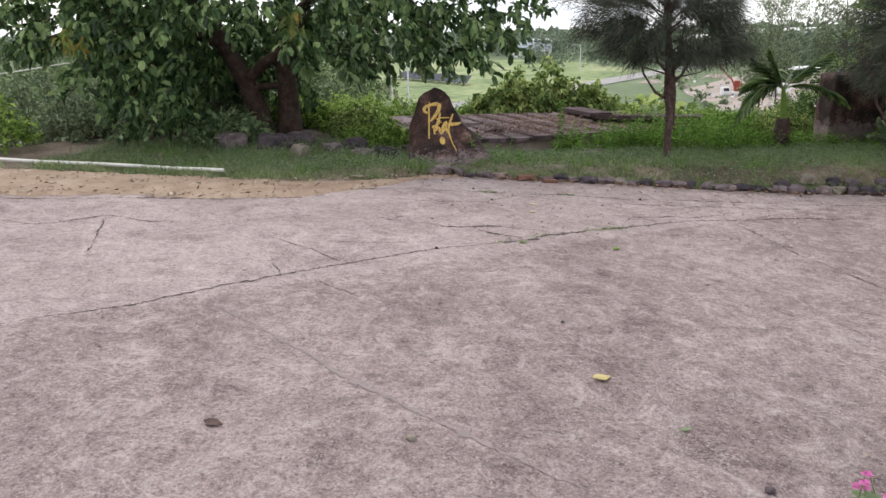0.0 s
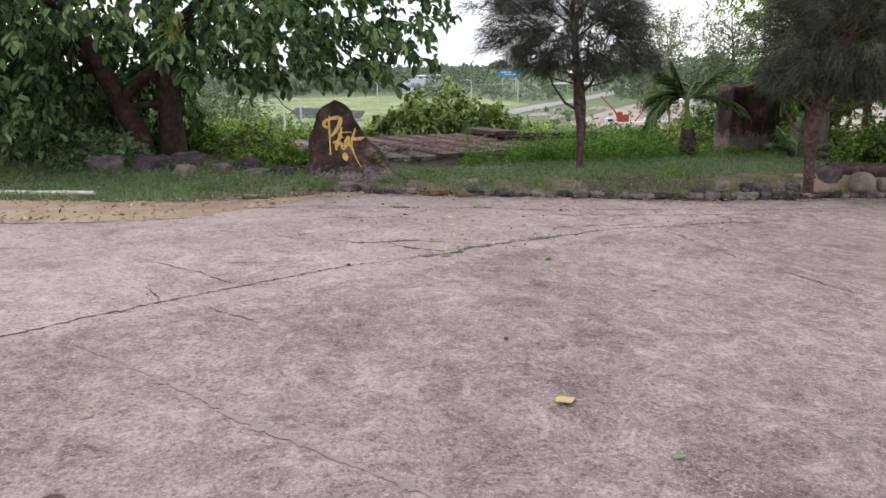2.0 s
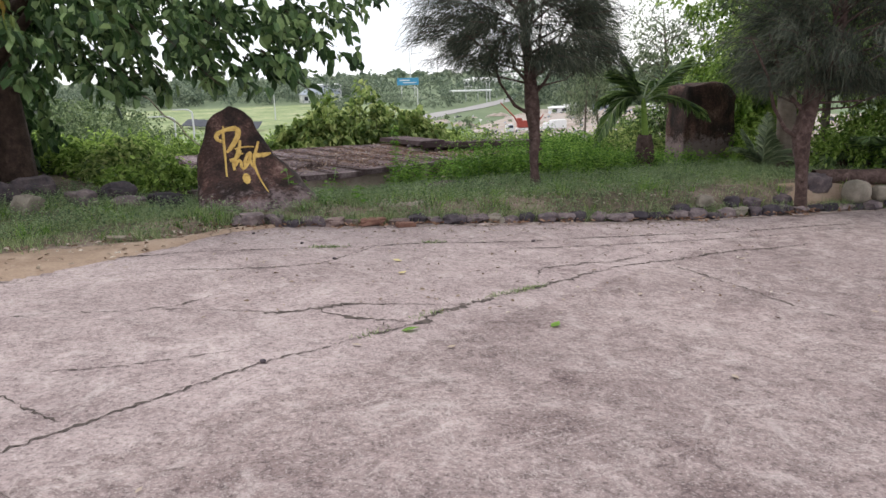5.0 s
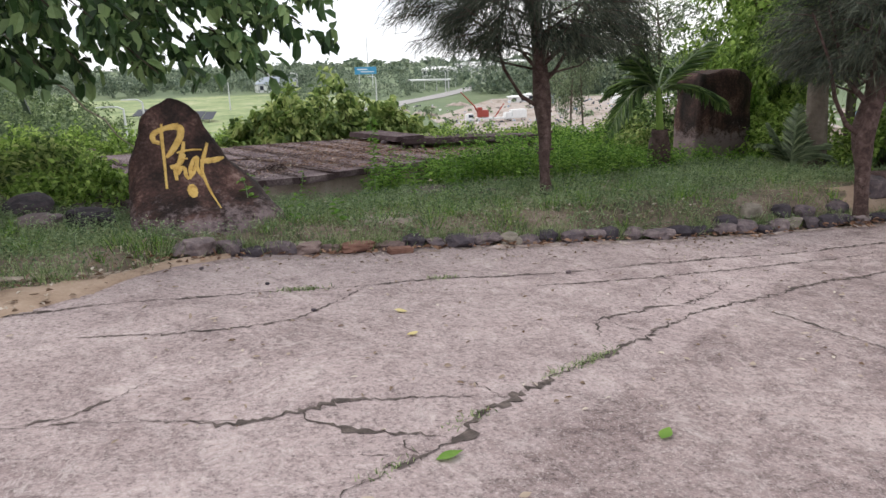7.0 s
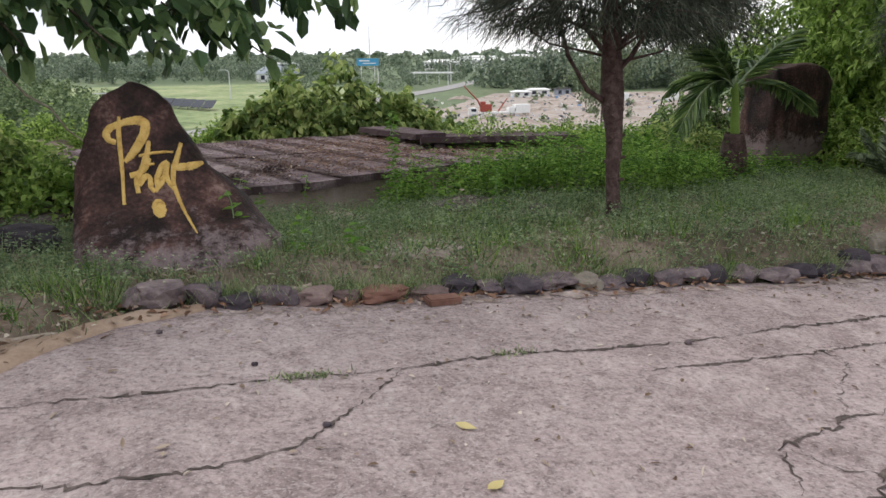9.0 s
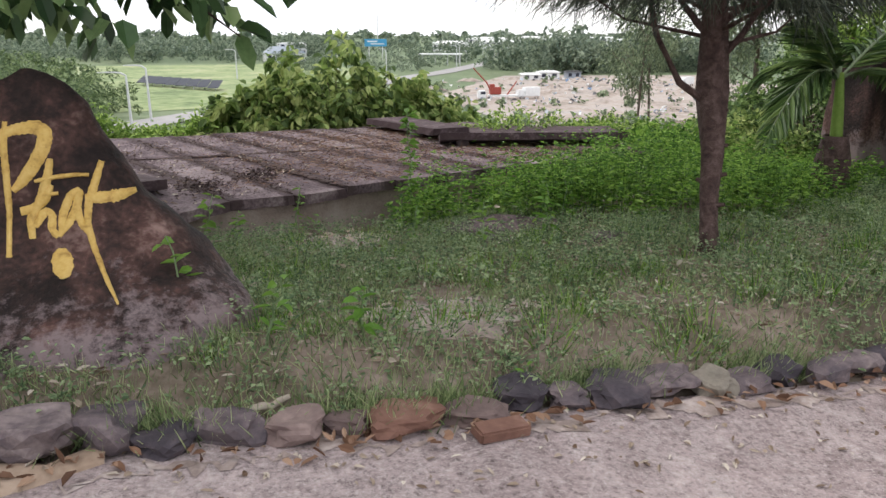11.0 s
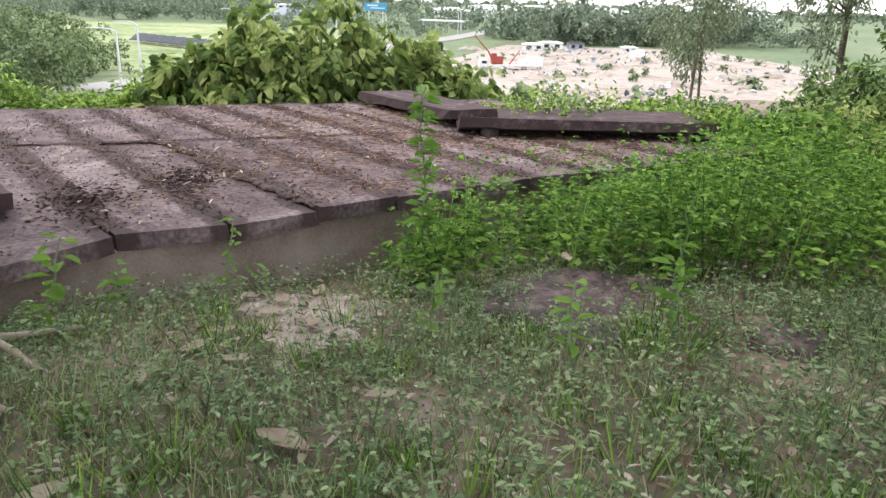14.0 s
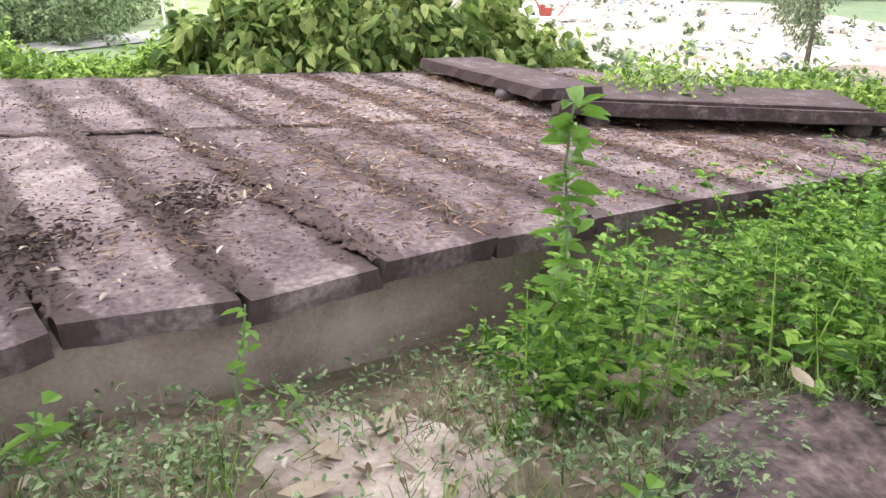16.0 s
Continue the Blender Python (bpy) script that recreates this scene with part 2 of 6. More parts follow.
# silt and rotted litter lying along the joints; loose slabs are darkened all over
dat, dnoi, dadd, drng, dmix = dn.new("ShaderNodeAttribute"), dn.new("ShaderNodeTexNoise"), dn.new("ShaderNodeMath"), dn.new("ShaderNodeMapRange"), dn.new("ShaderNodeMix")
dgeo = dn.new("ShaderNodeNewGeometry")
dat.attribute_name = "silt_dark"
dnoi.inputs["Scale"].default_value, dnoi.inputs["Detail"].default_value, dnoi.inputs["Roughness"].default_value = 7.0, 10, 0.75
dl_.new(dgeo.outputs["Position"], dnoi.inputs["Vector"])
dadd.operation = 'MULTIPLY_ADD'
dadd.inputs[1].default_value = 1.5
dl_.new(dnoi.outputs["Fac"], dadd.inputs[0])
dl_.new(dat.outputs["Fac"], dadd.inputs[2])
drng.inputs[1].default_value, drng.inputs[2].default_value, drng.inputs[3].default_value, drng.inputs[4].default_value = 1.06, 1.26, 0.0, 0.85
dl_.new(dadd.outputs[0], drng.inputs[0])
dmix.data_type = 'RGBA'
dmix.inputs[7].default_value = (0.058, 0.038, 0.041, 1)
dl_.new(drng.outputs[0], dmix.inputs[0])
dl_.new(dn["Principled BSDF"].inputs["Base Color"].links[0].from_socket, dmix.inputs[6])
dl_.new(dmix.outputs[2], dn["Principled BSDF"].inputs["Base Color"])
DECKDIRT = material("deck_dirt", [(0.3, (0.030, 0.018, 0.017)), (0.55, (0.068, 0.044, 0.042)), (0.8, (0.14, 0.10, 0.092))], scale=8, bump=0.9, bscale=60, dist=0.02)
DECKWALL = material("deck_wall", [(0.34, (0.15, 0.115, 0.10)), (0.5, (0.27, 0.215, 0.19)), (0.66, (0.37, 0.31, 0.28))], scale=2.4, bump=0.4, bscale=60, warp=0.5)
BARK = material("dark_bark", [(0.3, (0.020, 0.013, 0.011)), (0.5, (0.058, 0.036, 0.029)), (0.75, (0.13, 0.085, 0.07))], scale=9, bump=1.0, bscale=40, dist=0.03)
BARK2 = material("pine_bark", [(0.32, (0.028, 0.017, 0.015)), (0.48, (0.078, 0.048, 0.043)), (0.6, (0.13, 0.088, 0.080)), (0.74, (0.25, 0.185, 0.17))], scale=13, warp=0.5, bump=1.0, bscale=50, dist=0.03)
GREYBARK = material("grey_bark", [(0.3, (0.10, 0.08, 0.065)), (0.6, (0.20, 0.165, 0.14)), (0.8, (0.32, 0.28, 0.25))], scale=9, bump=0.8, bscale=50, dist=0.02)
DRYWOOD = material("dry_wood", [(0.3, (0.22, 0.17, 0.13)), (0.7, (0.46, 0.40, 0.34))], scale=12, bump=0.5)
MANGO = leafmat("broad_leaf", (0.022, 0.048, 0.018), (0.078, 0.150, 0.054), (0.29, 0.40, 0.17), thin=0.3, rough=0.36)
MANGOYOUNG = leafmat("young_leaf", (0.10, 0.15, 0.04), (0.20, 0.26, 0.07), (0.38, 0.26, 0.06), thin=0.4)
NEEDLE = leafmat("needle", (0.022, 0.032, 0.024), (0.055, 0.070, 0.050), (0.14, 0.15, 0.105), thin=0.25)
WEED = leafmat("weed_leaf", (0.036, 0.092, 0.016), (0.122, 0.258, 0.036), (0.31, 0.48, 0.095), thin=0.42)
WEEDDARK = leafmat("herb_leaf", (0.075, 0.125, 0.06), (0.19, 0.275, 0.135), (0.37, 0.46, 0.25), thin=0.35)
BUSH = leafmat("bush_leaf", (0.06, 0.105, 0.028), (0.215, 0.31, 0.085), (0.50, 0.56, 0.22), thin=0.5)
LIME = leafmat("lime_leaf", (0.075, 0.14, 0.025), (0.22, 0.35, 0.07), (0.46, 0.60, 0.17), thin=0.42)
GREEN = leafmat("tree_leaf", (0.045, 0.085, 0.028), (0.14, 0.23, 0.075), (0.36, 0.48, 0.18), thin=0.35)
SAGE = leafmat("sage_leaf", (0.1, 0.135, 0.08), (0.2, 0.26, 0.155), (0.36, 0.42, 0.26), thin=0.35)
PALMLEAF = leafmat("palm_leaf", (0.03, 0.06, 0.022), (0.085, 0.15, 0.05), (0.24, 0.33, 0.11), thin=0.3, rough=0.4)
GRASS = leafmat("grass_blade", (0.08, 0.125, 0.048), (0.205, 0.285, 0.12), (0.42, 0.48, 0.25), thin=0.35)
STRAW = leafmat("dry_straw", (0.16, 0.13, 0.075), (0.30, 0.25, 0.155), (0.46, 0.40, 0.28), thin=0.15)
LITTER = leafmat("dead_leaf", (0.14, 0.09, 0.06), (0.32, 0.25, 0.19), (0.58, 0.52, 0.45), thin=0.1, rough=0.8)
RUSTLEAF = leafmat("rust_leaf", (0.10, 0.05, 0.03), (0.22, 0.12, 0.075), (0.40, 0.27, 0.19), thin=0.1, rough=0.8)
YELLOWLEAF = leafmat("yellow_leaf", (0.45, 0.36, 0.12), (0.55, 0.46, 0.20), (0.62, 0.55, 0.30), thin=0.2)
PETAL = leafmat("pink_petal", (0.42, 0.07, 0.26), (0.55, 0.12, 0.36), (0.68, 0.25, 0.48), thin=0.3)
PLAIN = material("valley_land", [(0.34, (0.085, 0.125, 0.065)), (0.5, (0.13, 0.175, 0.09)), (0.66, (0.21, 0.24, 0.14))], scale=0.012, bump=0.0, bscale=0.3, fine=0.35)
FIELD = material("green_field", [(0.36, (0.10, 0.145, 0.06)), (0.46, (0.19, 0.25, 0.105)), (0.54, (0.25, 0.30, 0.14)), (0.64, (0.36, 0.36, 0.22))], scale=0.05, bump=0.0, bscale=0.4, fine=0.35)
LOT = material("sand_lot", [(0.34, (0.16, 0.14, 0.11)), (0.44, (0.29, 0.24, 0.205)), (0.53, (0.39, 0.335, 0.30)), (0.60, (0.30, 0.275, 0.255)), (0.70, (0.48, 0.455, 0.44))], scale=0.09, detail=12, bump=0.0, bscale=0.6, fine=0.4)
ASPHALT = material("far_road", [(0.3, (0.26, 0.25, 0.25)), (0.7, (0.36, 0.35, 0.345))], scale=0.2, bump=0.0)
# distance haze is put into these paler, greyer leaf colours
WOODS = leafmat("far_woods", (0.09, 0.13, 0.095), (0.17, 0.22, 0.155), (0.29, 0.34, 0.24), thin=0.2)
SCRUB = leafmat("scrub_leaf", (0.055, 0.09, 0.04), (0.13, 0.185, 0.085), (0.27, 0.34, 0.17), thin=0.3)
WHITE = material("white_paint", [(0.3, (0.66, 0.67, 0.68)), (0.7, (0.80, 0.80, 0.80))], scale=2, bump=0.1, rough=0.6)
GREYROOF = material("grey_roof", [(0.3, (0.26, 0.30, 0.36)), (0.7, (0.36, 0.40, 0.46))], scale=1, bump=0.0, rough=0.5)
BLUE = material("blue_board", [(0.3, (0.05, 0.26, 0.50)), (0.7, (0.10, 0.38, 0.62))], scale=0.6, bump=0.0, rough=0.5)
REDPAINT = material("red_paint", [(0.3, (0.26, 0.045, 0.035)), (0.7, (0.36, 0.08, 0.06))], scale=3, bump=0.0, rough=0.45)
DARK = material("dark_rubber", [(0.3, (0.02, 0.02, 0.022)), (0.7, (0.05, 0.05, 0.052))], scale=5, bump=0.0)
SOLAR = material("dark_panel", [(0.3, (0.025, 0.03, 0.045)), (0.7, (0.055, 0.06, 0.08))], scale=0.5, bump=0.0, rough=0.6, spec=0.15)
STEEL = material("galvanised_steel", [(0.3, (0.52, 0.53, 0.54)), (0.7, (0.64, 0.65, 0.66))], scale=4, bump=0.0, rough=0.5)
PIPE = material("white_pipe", [(0.3, (0.55, 0.53, 0.50)), (0.7, (0.72, 0.71, 0.69))], scale=6, bump=0.2, rough=0.5)


# ---- mesh helpers ----
def npmesh(name, V, F, mat, parent=None, smooth=False, label=""):
    """One mesh object from arrays of vertices and equal-sided faces."""
    V, F = np.asarray(V, dtype=np.float32), np.asarray(F, dtype=np.int32)
    me = bpy.data.meshes.new(name)
    k = F.shape[1]
    me.vertices.add(len(V))
    me.vertices.foreach_set("co", V.ravel())
    me.loops.add(F.size)
    me.loops.foreach_set("vertex_index", F.ravel())
    me.polygons.add(len(F))
    me.polygons.foreach_set("loop_start", np.arange(0, F.size, k, dtype=np.int32))
    me.update(calc_edges=True)
    me.validate()
    me.polygons.foreach_set("use_smooth", np.full(len(me.polygons), smooth))
    me.materials.append(mat)
    ob = new(name, me)
    if parent:
        ob.parent = parent
    if label:
        ob["label"] = label
    return ob


def part(name, bm, mat, parent=None, label="", smooth=False):
    me = bpy.data.meshes.new(name)
    bm.to_mesh(me)
    bm.free()
    for p in me.polygons:
        p.use_smooth = smooth
    me.materials.append(mat)
    ob = new(name, me)
    if parent:
        ob.parent = parent
    if label:
        ob["label"] = label
    return ob


def empty(name, x=0, y=0, z=0, label="", category="", group="", kind=""):
    ob = new(name)
    ob.location = (x, y, z)
    return tagged(ob, label, category, group, kind)


def box(bm, x, y, z, sx, sy, sz, rz=0.0, bevel=0.0):
    g = bmesh.ops.create_cube(bm, size=1, matrix=pose(x, y, z, 0, 0, rz) @ Matrix.Diagonal((sx, sy, sz, 1)))
    if bevel:
        es = list({e for v in g["verts"] for e in v.link_edges})
        bmesh.ops.bevel(bm, geom=es, offset=bevel, segments=2, affect='EDGES')
    return bm


def tube(points, radii, sides=8, rough=0.0, seed=0):
    """Vertices and quads of a tapered tube along points."""
    rg = np.random.default_rng(seed)
    P = np.array(points, float)
    V, F = [], []
    for i, p in enumerate(P):
        d = P[min(i + 1, len(P) - 1)] - P[max(i - 1, 0)]
        d /= np.linalg.norm(d)
        a = np.cross(d, (0.3, 0.9, 0.1) if abs(d[2]) > 0.7 else (0, 0, 1))
        a /= np.linalg.norm(a)
        b = np.cross(d, a)
        for k in range(sides):
            th = 2 * math.pi * k / sides
            r = radii[i] * (1 + rough * rg.uniform(-1, 1))
            V.append(p + r * (a * math.cos(th) + b * math.sin(th)))
    for i in range(len(P) - 1):
        for k in range(sides):
            k2 = (k + 1) % sides
            F.append((i * sides + k, i * sides + k2, (i + 1) * sides + k2, (i + 1) * sides + k))
    return np.array(V), np.array(F)


def join(parts):
    V, F, o = [], [], 0
    for v, f in parts:
        V.append(v)
        F.append(np.asarray(f) + o)
        o += len(v)
    return np.concatenate(V), np.concatenate(F)


def bend(a, b, n=6, sag=0.0, wob=0.0, seed=0):
    """Points from a to b with a sag and a wobble."""
    rg = np.random.default_rng(seed)
    a, b = np.array(a, float), np.array(b, float)
    out = []
    for i in range(n):
        t = i / (n - 1)
        p = a + (b - a) * t
        p[2] -= sag * 4 * t * (1 - t)
        if 0 < i < n - 1:
            p += rg.normal(0, wob, 3)
        out.append(p)
    return out


def unit(a):
    return a / np.maximum(np.linalg.norm(a, axis=1, keepdims=True), 1e-6)


def leaves(P, D, L, W, rg, fold=0.25, full=0.68):
    """Folded pointed leaves: base P, way D, length L, width W."""
    n = len(P)
    D = unit(D)
    S = unit(np.cross(D, rg.normal(0, 0.45, (n, 3)) + (0, 0, 1)))
    N = np.cross(S, D)
    L, W = np.broadcast_to(L, n)[:, None], np.broadcast_to(W, n)[:, None]
    up = N * W * fold
    sagv = np.array((0, 0, -1)) * L * 0.12
    V = np.stack([P, P + D * L * 0.30 + S * W * (1.18 - full) + up, P + D * L * full + S * W * 0.42 + up + sagv * 0.5, P + D * L + sagv,
                  P + D * L * full - S * W * 0.42 + up + sagv * 0.5, P + D * L * 0.30 - S * W * (1.18 - full) + up], 1).reshape(-1, 3)
    k = np.arange(n)[:, None] * 6
    F = np.concatenate([k + np.array((0, 1, 2, 3)), k + np.array((0, 3, 4, 5))], 1).reshape(-1, 4)
    return V, F


def blades(P, D, L, W, rg):
    """Thin tapering blades as quads."""
    n = len(P)
    D = unit(D)
    S = unit(np.cross(D, rg.normal(0, 1, (n, 3))))
    L, W = np.broadcast_to(L, n)[:, None], np.broadcast_to(W, n)[:, None]
    V = np.stack([P - S * W * 0.5, P + S * W * 0.5, P + D * L + S * W * 0.12, P + D * L - S * W * 0.12], 1).reshape(-1, 3)
    F = np.arange(n * 4).reshape(-1, 4)
    return V, F


def sprays(C, out, per, L, W, rg, spread=0.12, droop=0.5, twig=0.3, full=0.68):
    """Leaves round twig ends C that point along out and hang."""
    n = len(C)
    T = unit(out + rg.normal(0, 0.35, (n, 3)) + (0, 0, -droop * 0.5))
    s = rg.uniform(0, 1, (n, per, 1))
    P = C[:, None, :] + T[:, None, :] * s * twig + rg.normal(0, spread * 0.3, (n, per, 3))
    D = T[:, None, :] * 0.6 + rg.normal(0, 0.75, (n, per, 3)) + np.array((0, 0, -droop))
    P, D = P.reshape(-1, 3), D.reshape(-1, 3)
    m = len(P)
    return leaves(P, D, L * rg.uniform(0.65, 1.2, m), W * rg.uniform(0.7, 1.2, m), rg, 0.25, full)


def lump(name, c, size, mat, seed, parent=None, amp=0.22, sub=3, freq=1.3, rz=0.0, flat=False):
    """An uneven stone."""
    bm = bmesh.new()
    bmesh.ops.create_icosphere(bm, subdivisions=sub, radius=0.5)
    off = Vector((seed * 3.17, seed * 1.31, seed * 0.77))
    for v in bm.verts:
        d = v.co.normalized()
        r = 1 + amp * noise.noise(d * freq + off) * 1.6 + amp * 0.5 * noise.noise(d * freq * 2.6 + off) + amp * 0.22 * noise.noise(d * freq * 6 + off)
        q = d * 0.5 * r
        q = Vector([math.copysign(abs(x * 2) ** 0.72 / 2, x) for x in q])
        v.co = Vector((q.x * size[0], q.y * size[1], q.z * size[2]))
    ob = part(name, bm, mat, parent, smooth=not flat)
    ob.location, ob.rotation_euler = c, (0, 0, rz)
    return ob


# ---- lie of the land ----
def smooth(a, b, x):
    t = np.clip((np.asarray(x, float) - a) / (b - a), 0, 1)
    return t * t * (3 - 2 * t)


def yard_z(x, y):
    x = np.asarray(x, float)
    return -0.03 - 0.064 * np.clip(x, -7, 5) - 0.02 * np.clip(x - 5, 0, 20)


def edge_y(x):
    """Where the hilltop ends and the slope begins."""
    x = np.asarray(x, float)
    return 18.6 - 5.2 * smooth(-1.5, -5.5, x) - 2.2 * smooth(-5, -9, x) + 4 * smooth(6, 12, x)


def land_z(x, y):
    x, y = np.asarray(x, float), np.asarray(y, float)
    s = 0.11 - 0.065 * smooth(1.5, 5, x) - 0.11 * smooth(-0.6, -2.5, x)
    g = 0.03 - 0.015 * np.clip(x, -6, 4) - 0.035 * np.clip(x - 4, 0, 8) - s * (np.clip(y, 9, 19) - 10.3)
    z0 = yard_z(x, y) - 0.03
    left = smooth(-0.1, -0.9, x)
    start = 9.97 + 0.16 * smooth(4.2, 5.2, x) - 0.7 * left - 1.2 * smooth(-1, -4, x)
    k = smooth(0, 0.45, y - start)
    z = z0 * (1 - k) + g * k
    d = np.clip(y - edge_y(x), 0, None)
    dl = np.clip(-9.5 - x, 0, None)
    dr = np.clip(x - 16, 0, None)
    fall = np.clip(0.48 * (np.sqrt(d * d + 2.0) - 1.414) + 0.5 * dl + 0.4 * dr + 0.4 * np.clip(-9 - y, 0, None), 0, None)
    flat = -13.2
    z = z - fall
    return np.maximum(z, flat)


def axis(core, step, far, grow):
    a, b = core
    mid = list(np.arange(a, b, step))
    lo, hi, s = [], [], step
    x, y = a, mid[-1]
    while x > -far:
        s *= grow
        x -= s
        lo.append(x)
    s = step
    while y < far:
        s *= grow
        y += s
        hi.append(y)
    return np.array(lo[::-1] + mid + hi)


def sheet(xs, ys, zf):
    X, Y = np.meshgrid(xs, ys)
    V = np.stack([X, Y, zf(X, Y)], -1).reshape(-1, 3)
    nx, ny = len(xs), len(ys)
    i = (np.arange(ny - 1)[:, None] * nx + np.arange(nx - 1)[None, :]).ravel()
    return V, np.stack([i, i + 1, i + nx + 1, i + nx], 1)


def ruffle(X, Y, f, amp):
    return amp * (np.sin(X * f + 1.3 * np.sin(Y * f * 0.7)) * np.cos(Y * f * 1.1 + 0.8 * np.sin(X * f * 1.3)) + 0.5 * np.sin(X * f * 2.3 + Y * f * 1.9))


def ground_z(X, Y):
    z = land_z(X, Y)
    garden = smooth(10.05, 10.5, Y) * (z > -6)
    wall = np.interp(X, [-2.35, -0.24, 0.35, 0.99, 1.92, 4.27, 6.29], [12.02, 12.95, 13.36, 13.58, 13.97, 14.63, 15.19])
    z = z - 0.07 * np.exp(-((Y - wall - 0.1) / 0.45) ** 2) * smooth(-0.3, 0.2, X) * smooth(3.2, 2.2, X)
    return z + garden * (ruffle(X, Y, 2.1, 0.018) + ruffle(X, Y, 6.3, 0.008)) - 0.05 * (1 - smooth(9.6, 9.9, Y)) * (X > -1.5) * (Y > -6)


gv, gf = sheet(axis((-10, 12), 0.16, 4500, 1.13), axis((-6, 24), 0.16, 4500, 1.13), ground_z)
ground = npmesh("ground", gv, gf, GROUND, smooth=True)
tagged(ground, "uneven garden soil with thin grass on a hilltop", "ground", kind="structure")
me = ground.data
me.materials.append(PLAIN)
cz = gv[gf].mean(1)
me.polygons.foreach_set("material_index", ((cz[:, 2] < -4) | (np.abs(cz[:, 0]) > 40) | (cz[:, 1] < -25)).astype(np.int32))


def yard_edge(x):
    """Far edge of the concrete."""
    x = np.asarray(x, float)
    return np.interp(x, [-12, -4.85, -3.74, -2.87, -1.77, -1.0, -0.73, -0.56, -0.3, 0.2, 8, 12], [6.3, 7.27, 7.57, 7.66, 7.96, 8.75, 9.0, 9.3, 9.6, 9.86, 9.95, 10.0])


def yard_surface(X, Y):
    return yard_z(X, Y) + ruffle(X, Y, 1.3, 0.006) + ruffle(X, Y, 4.7, 0.002)


yv, yf = sheet(np.arange(-11, 11, 0.07), np.arange(-6, 10.05, 0.07), yard_surface)
yc = yv[yf].mean(1)
keep = yc[:, 1] < yard_edge(yc[:, 0]) + ruffle(yc[:, 0], yc[:, 1], 5.1, 0.03) + ruffle(yc[:, 0], yc[:, 1], 17, 0.02)
yard = npmesh("concrete_yard", yv, yf[keep], CONCRETE, smooth=True)
sol = yard.modifiers.new("thickness", 'SOLIDIFY')
sol.thickness, sol.offset = 0.07, -1
yard.data.materials.append(CONCRETE2)
yk = yc[keep]
yard.data.polygons.foreach_set("material_index", (yk[:, 1] - 0.683 * yk[:, 0] > 5.8).astype(np.int32))
tagged(yard, "weathered pinkish grey concrete yard with many cracks", "pavement", kind="structure")


# ---- cracks in the yard ----
def crack(points, width, seed, mat=CRACK, parent=yard, name="crack", jag=0.03):
    """A jagged soil-filled crack that follows the concrete."""
    rg = np.random.default_rng(seed)
    P = np.array(points, float)
    seg = np.linalg.norm(np.diff(P, axis=0), axis=1)
    s = np.r_[0, np.cumsum(seg)]
    n = max(8, int(s[-1] / 0.024))
    t = np.linspace(0, s[-1], n)
    Q = np.stack([np.interp(t, s, P[:, 0]), np.interp(t, s, P[:, 1])], 1)
    walkn = np.cumsum(rg.normal(0, 0.35, (n, 2)), 0)
    walkn -= np.linspace(0, 1, n)[:, None] * walkn[-1]
    Q += jag * 0.25 * rg.normal(0, 1, (n, 2)) + jag * 0.35 * np.sin(walkn)
    T = unit(np.gradient(Q, axis=0))
    N = np.stack([-T[:, 1], T[:, 0]], 1)
    w = width * np.clip(0.55 + 0.35 * np.sin(np.cumsum(rg.normal(0, 0.45, n))) + rg.normal(0, 0.3, n), 0.16, 1.7) * np.clip(np.minimum(t, s[-1] - t) / 0.25, 0.25, 1)
    wa, wb = (w * np.clip(rg.normal(0.36, 0.26, n), 0.05, 0.9) for _ in (0, 1))
    A, B = Q + N * wa[:, None], Q - N * wb[:, None]
    XY = np.concatenate([A, B])
    V = np.c_[XY, yard_surface(XY[:, 0], XY[:, 1]) + 0.004]
    i = np.arange(n - 1)
    return npmesh(name, V, np.stack([i + n, i + n + 1, i + 1, i], 1), mat, parent)


crack([(-6.5, 2.2), (-4.6, 3.0), (-2.7, 3.98), (-2.05, 4.46), (-1.55, 4.95), (-1.0, 5.47), (-0.44, 5.9), (0, 6.23), (0.5, 6.55)], 0.021, 1)
crack([(0.5, 6.55), (0.93, 6.8), (1.1, 6.97), (1.27, 7.06), (1.54, 7.24), (1.85, 7.4), (2.24, 7.6), (2.79, 7.92), (3.3, 8.1), (3.96, 8.29), (5.2, 8.6)], 0.05, 2, jag=0.05)
crack([(-1.5, 8.6), (-1.03, 8.66), (-0.7, 8.74), (-0.2, 8.78), (0.4, 8.83), (0.92, 8.88), (1.48, 8.94), (1.89, 8.95), (2.5, 8.97), (3.2, 9.08), (4.02, 9.16), (4.9, 9.23), (6.5, 9.3)], 0.032, 3)
crack([(2.0, 8.66), (2.87, 8.72), (3.7, 8.8), (4.35, 8.9), (5.6, 9.05), (7.5, 9.2)], 0.022, 4)
crack([(-0.22, 7.17), (0.05, 7.08), (0.22, 7.09), (0.49, 7.18), (0.76, 7.16), (1.08, 7.12), (1.25, 7.07)], 0.032, 5)
crack([(0.34, 7.15), (0.36, 7.04), (0.56, 6.9), (0.77, 6.82), (0.88, 6.79)], 0.03, 6)
crack([(0.71, 6.81), (0.7, 6.73), (0.75, 6.69), (0.72, 6.64)], 0.034, 66)
crack([(0.45, 6.74), (0.73, 6.68)], 0.024, 67)
crack([(-0.78, 8.23), (-0.23, 8.17), (0.14, 8.19), (0.42, 8.25), (0.72, 8.56), (0.95, 8.87)], 0.022, 7)
crack([(-0.78, 7.21), (-0.57, 7.25), (-0.39, 7.42), (-0.22, 7.66)], 0.018, 8)
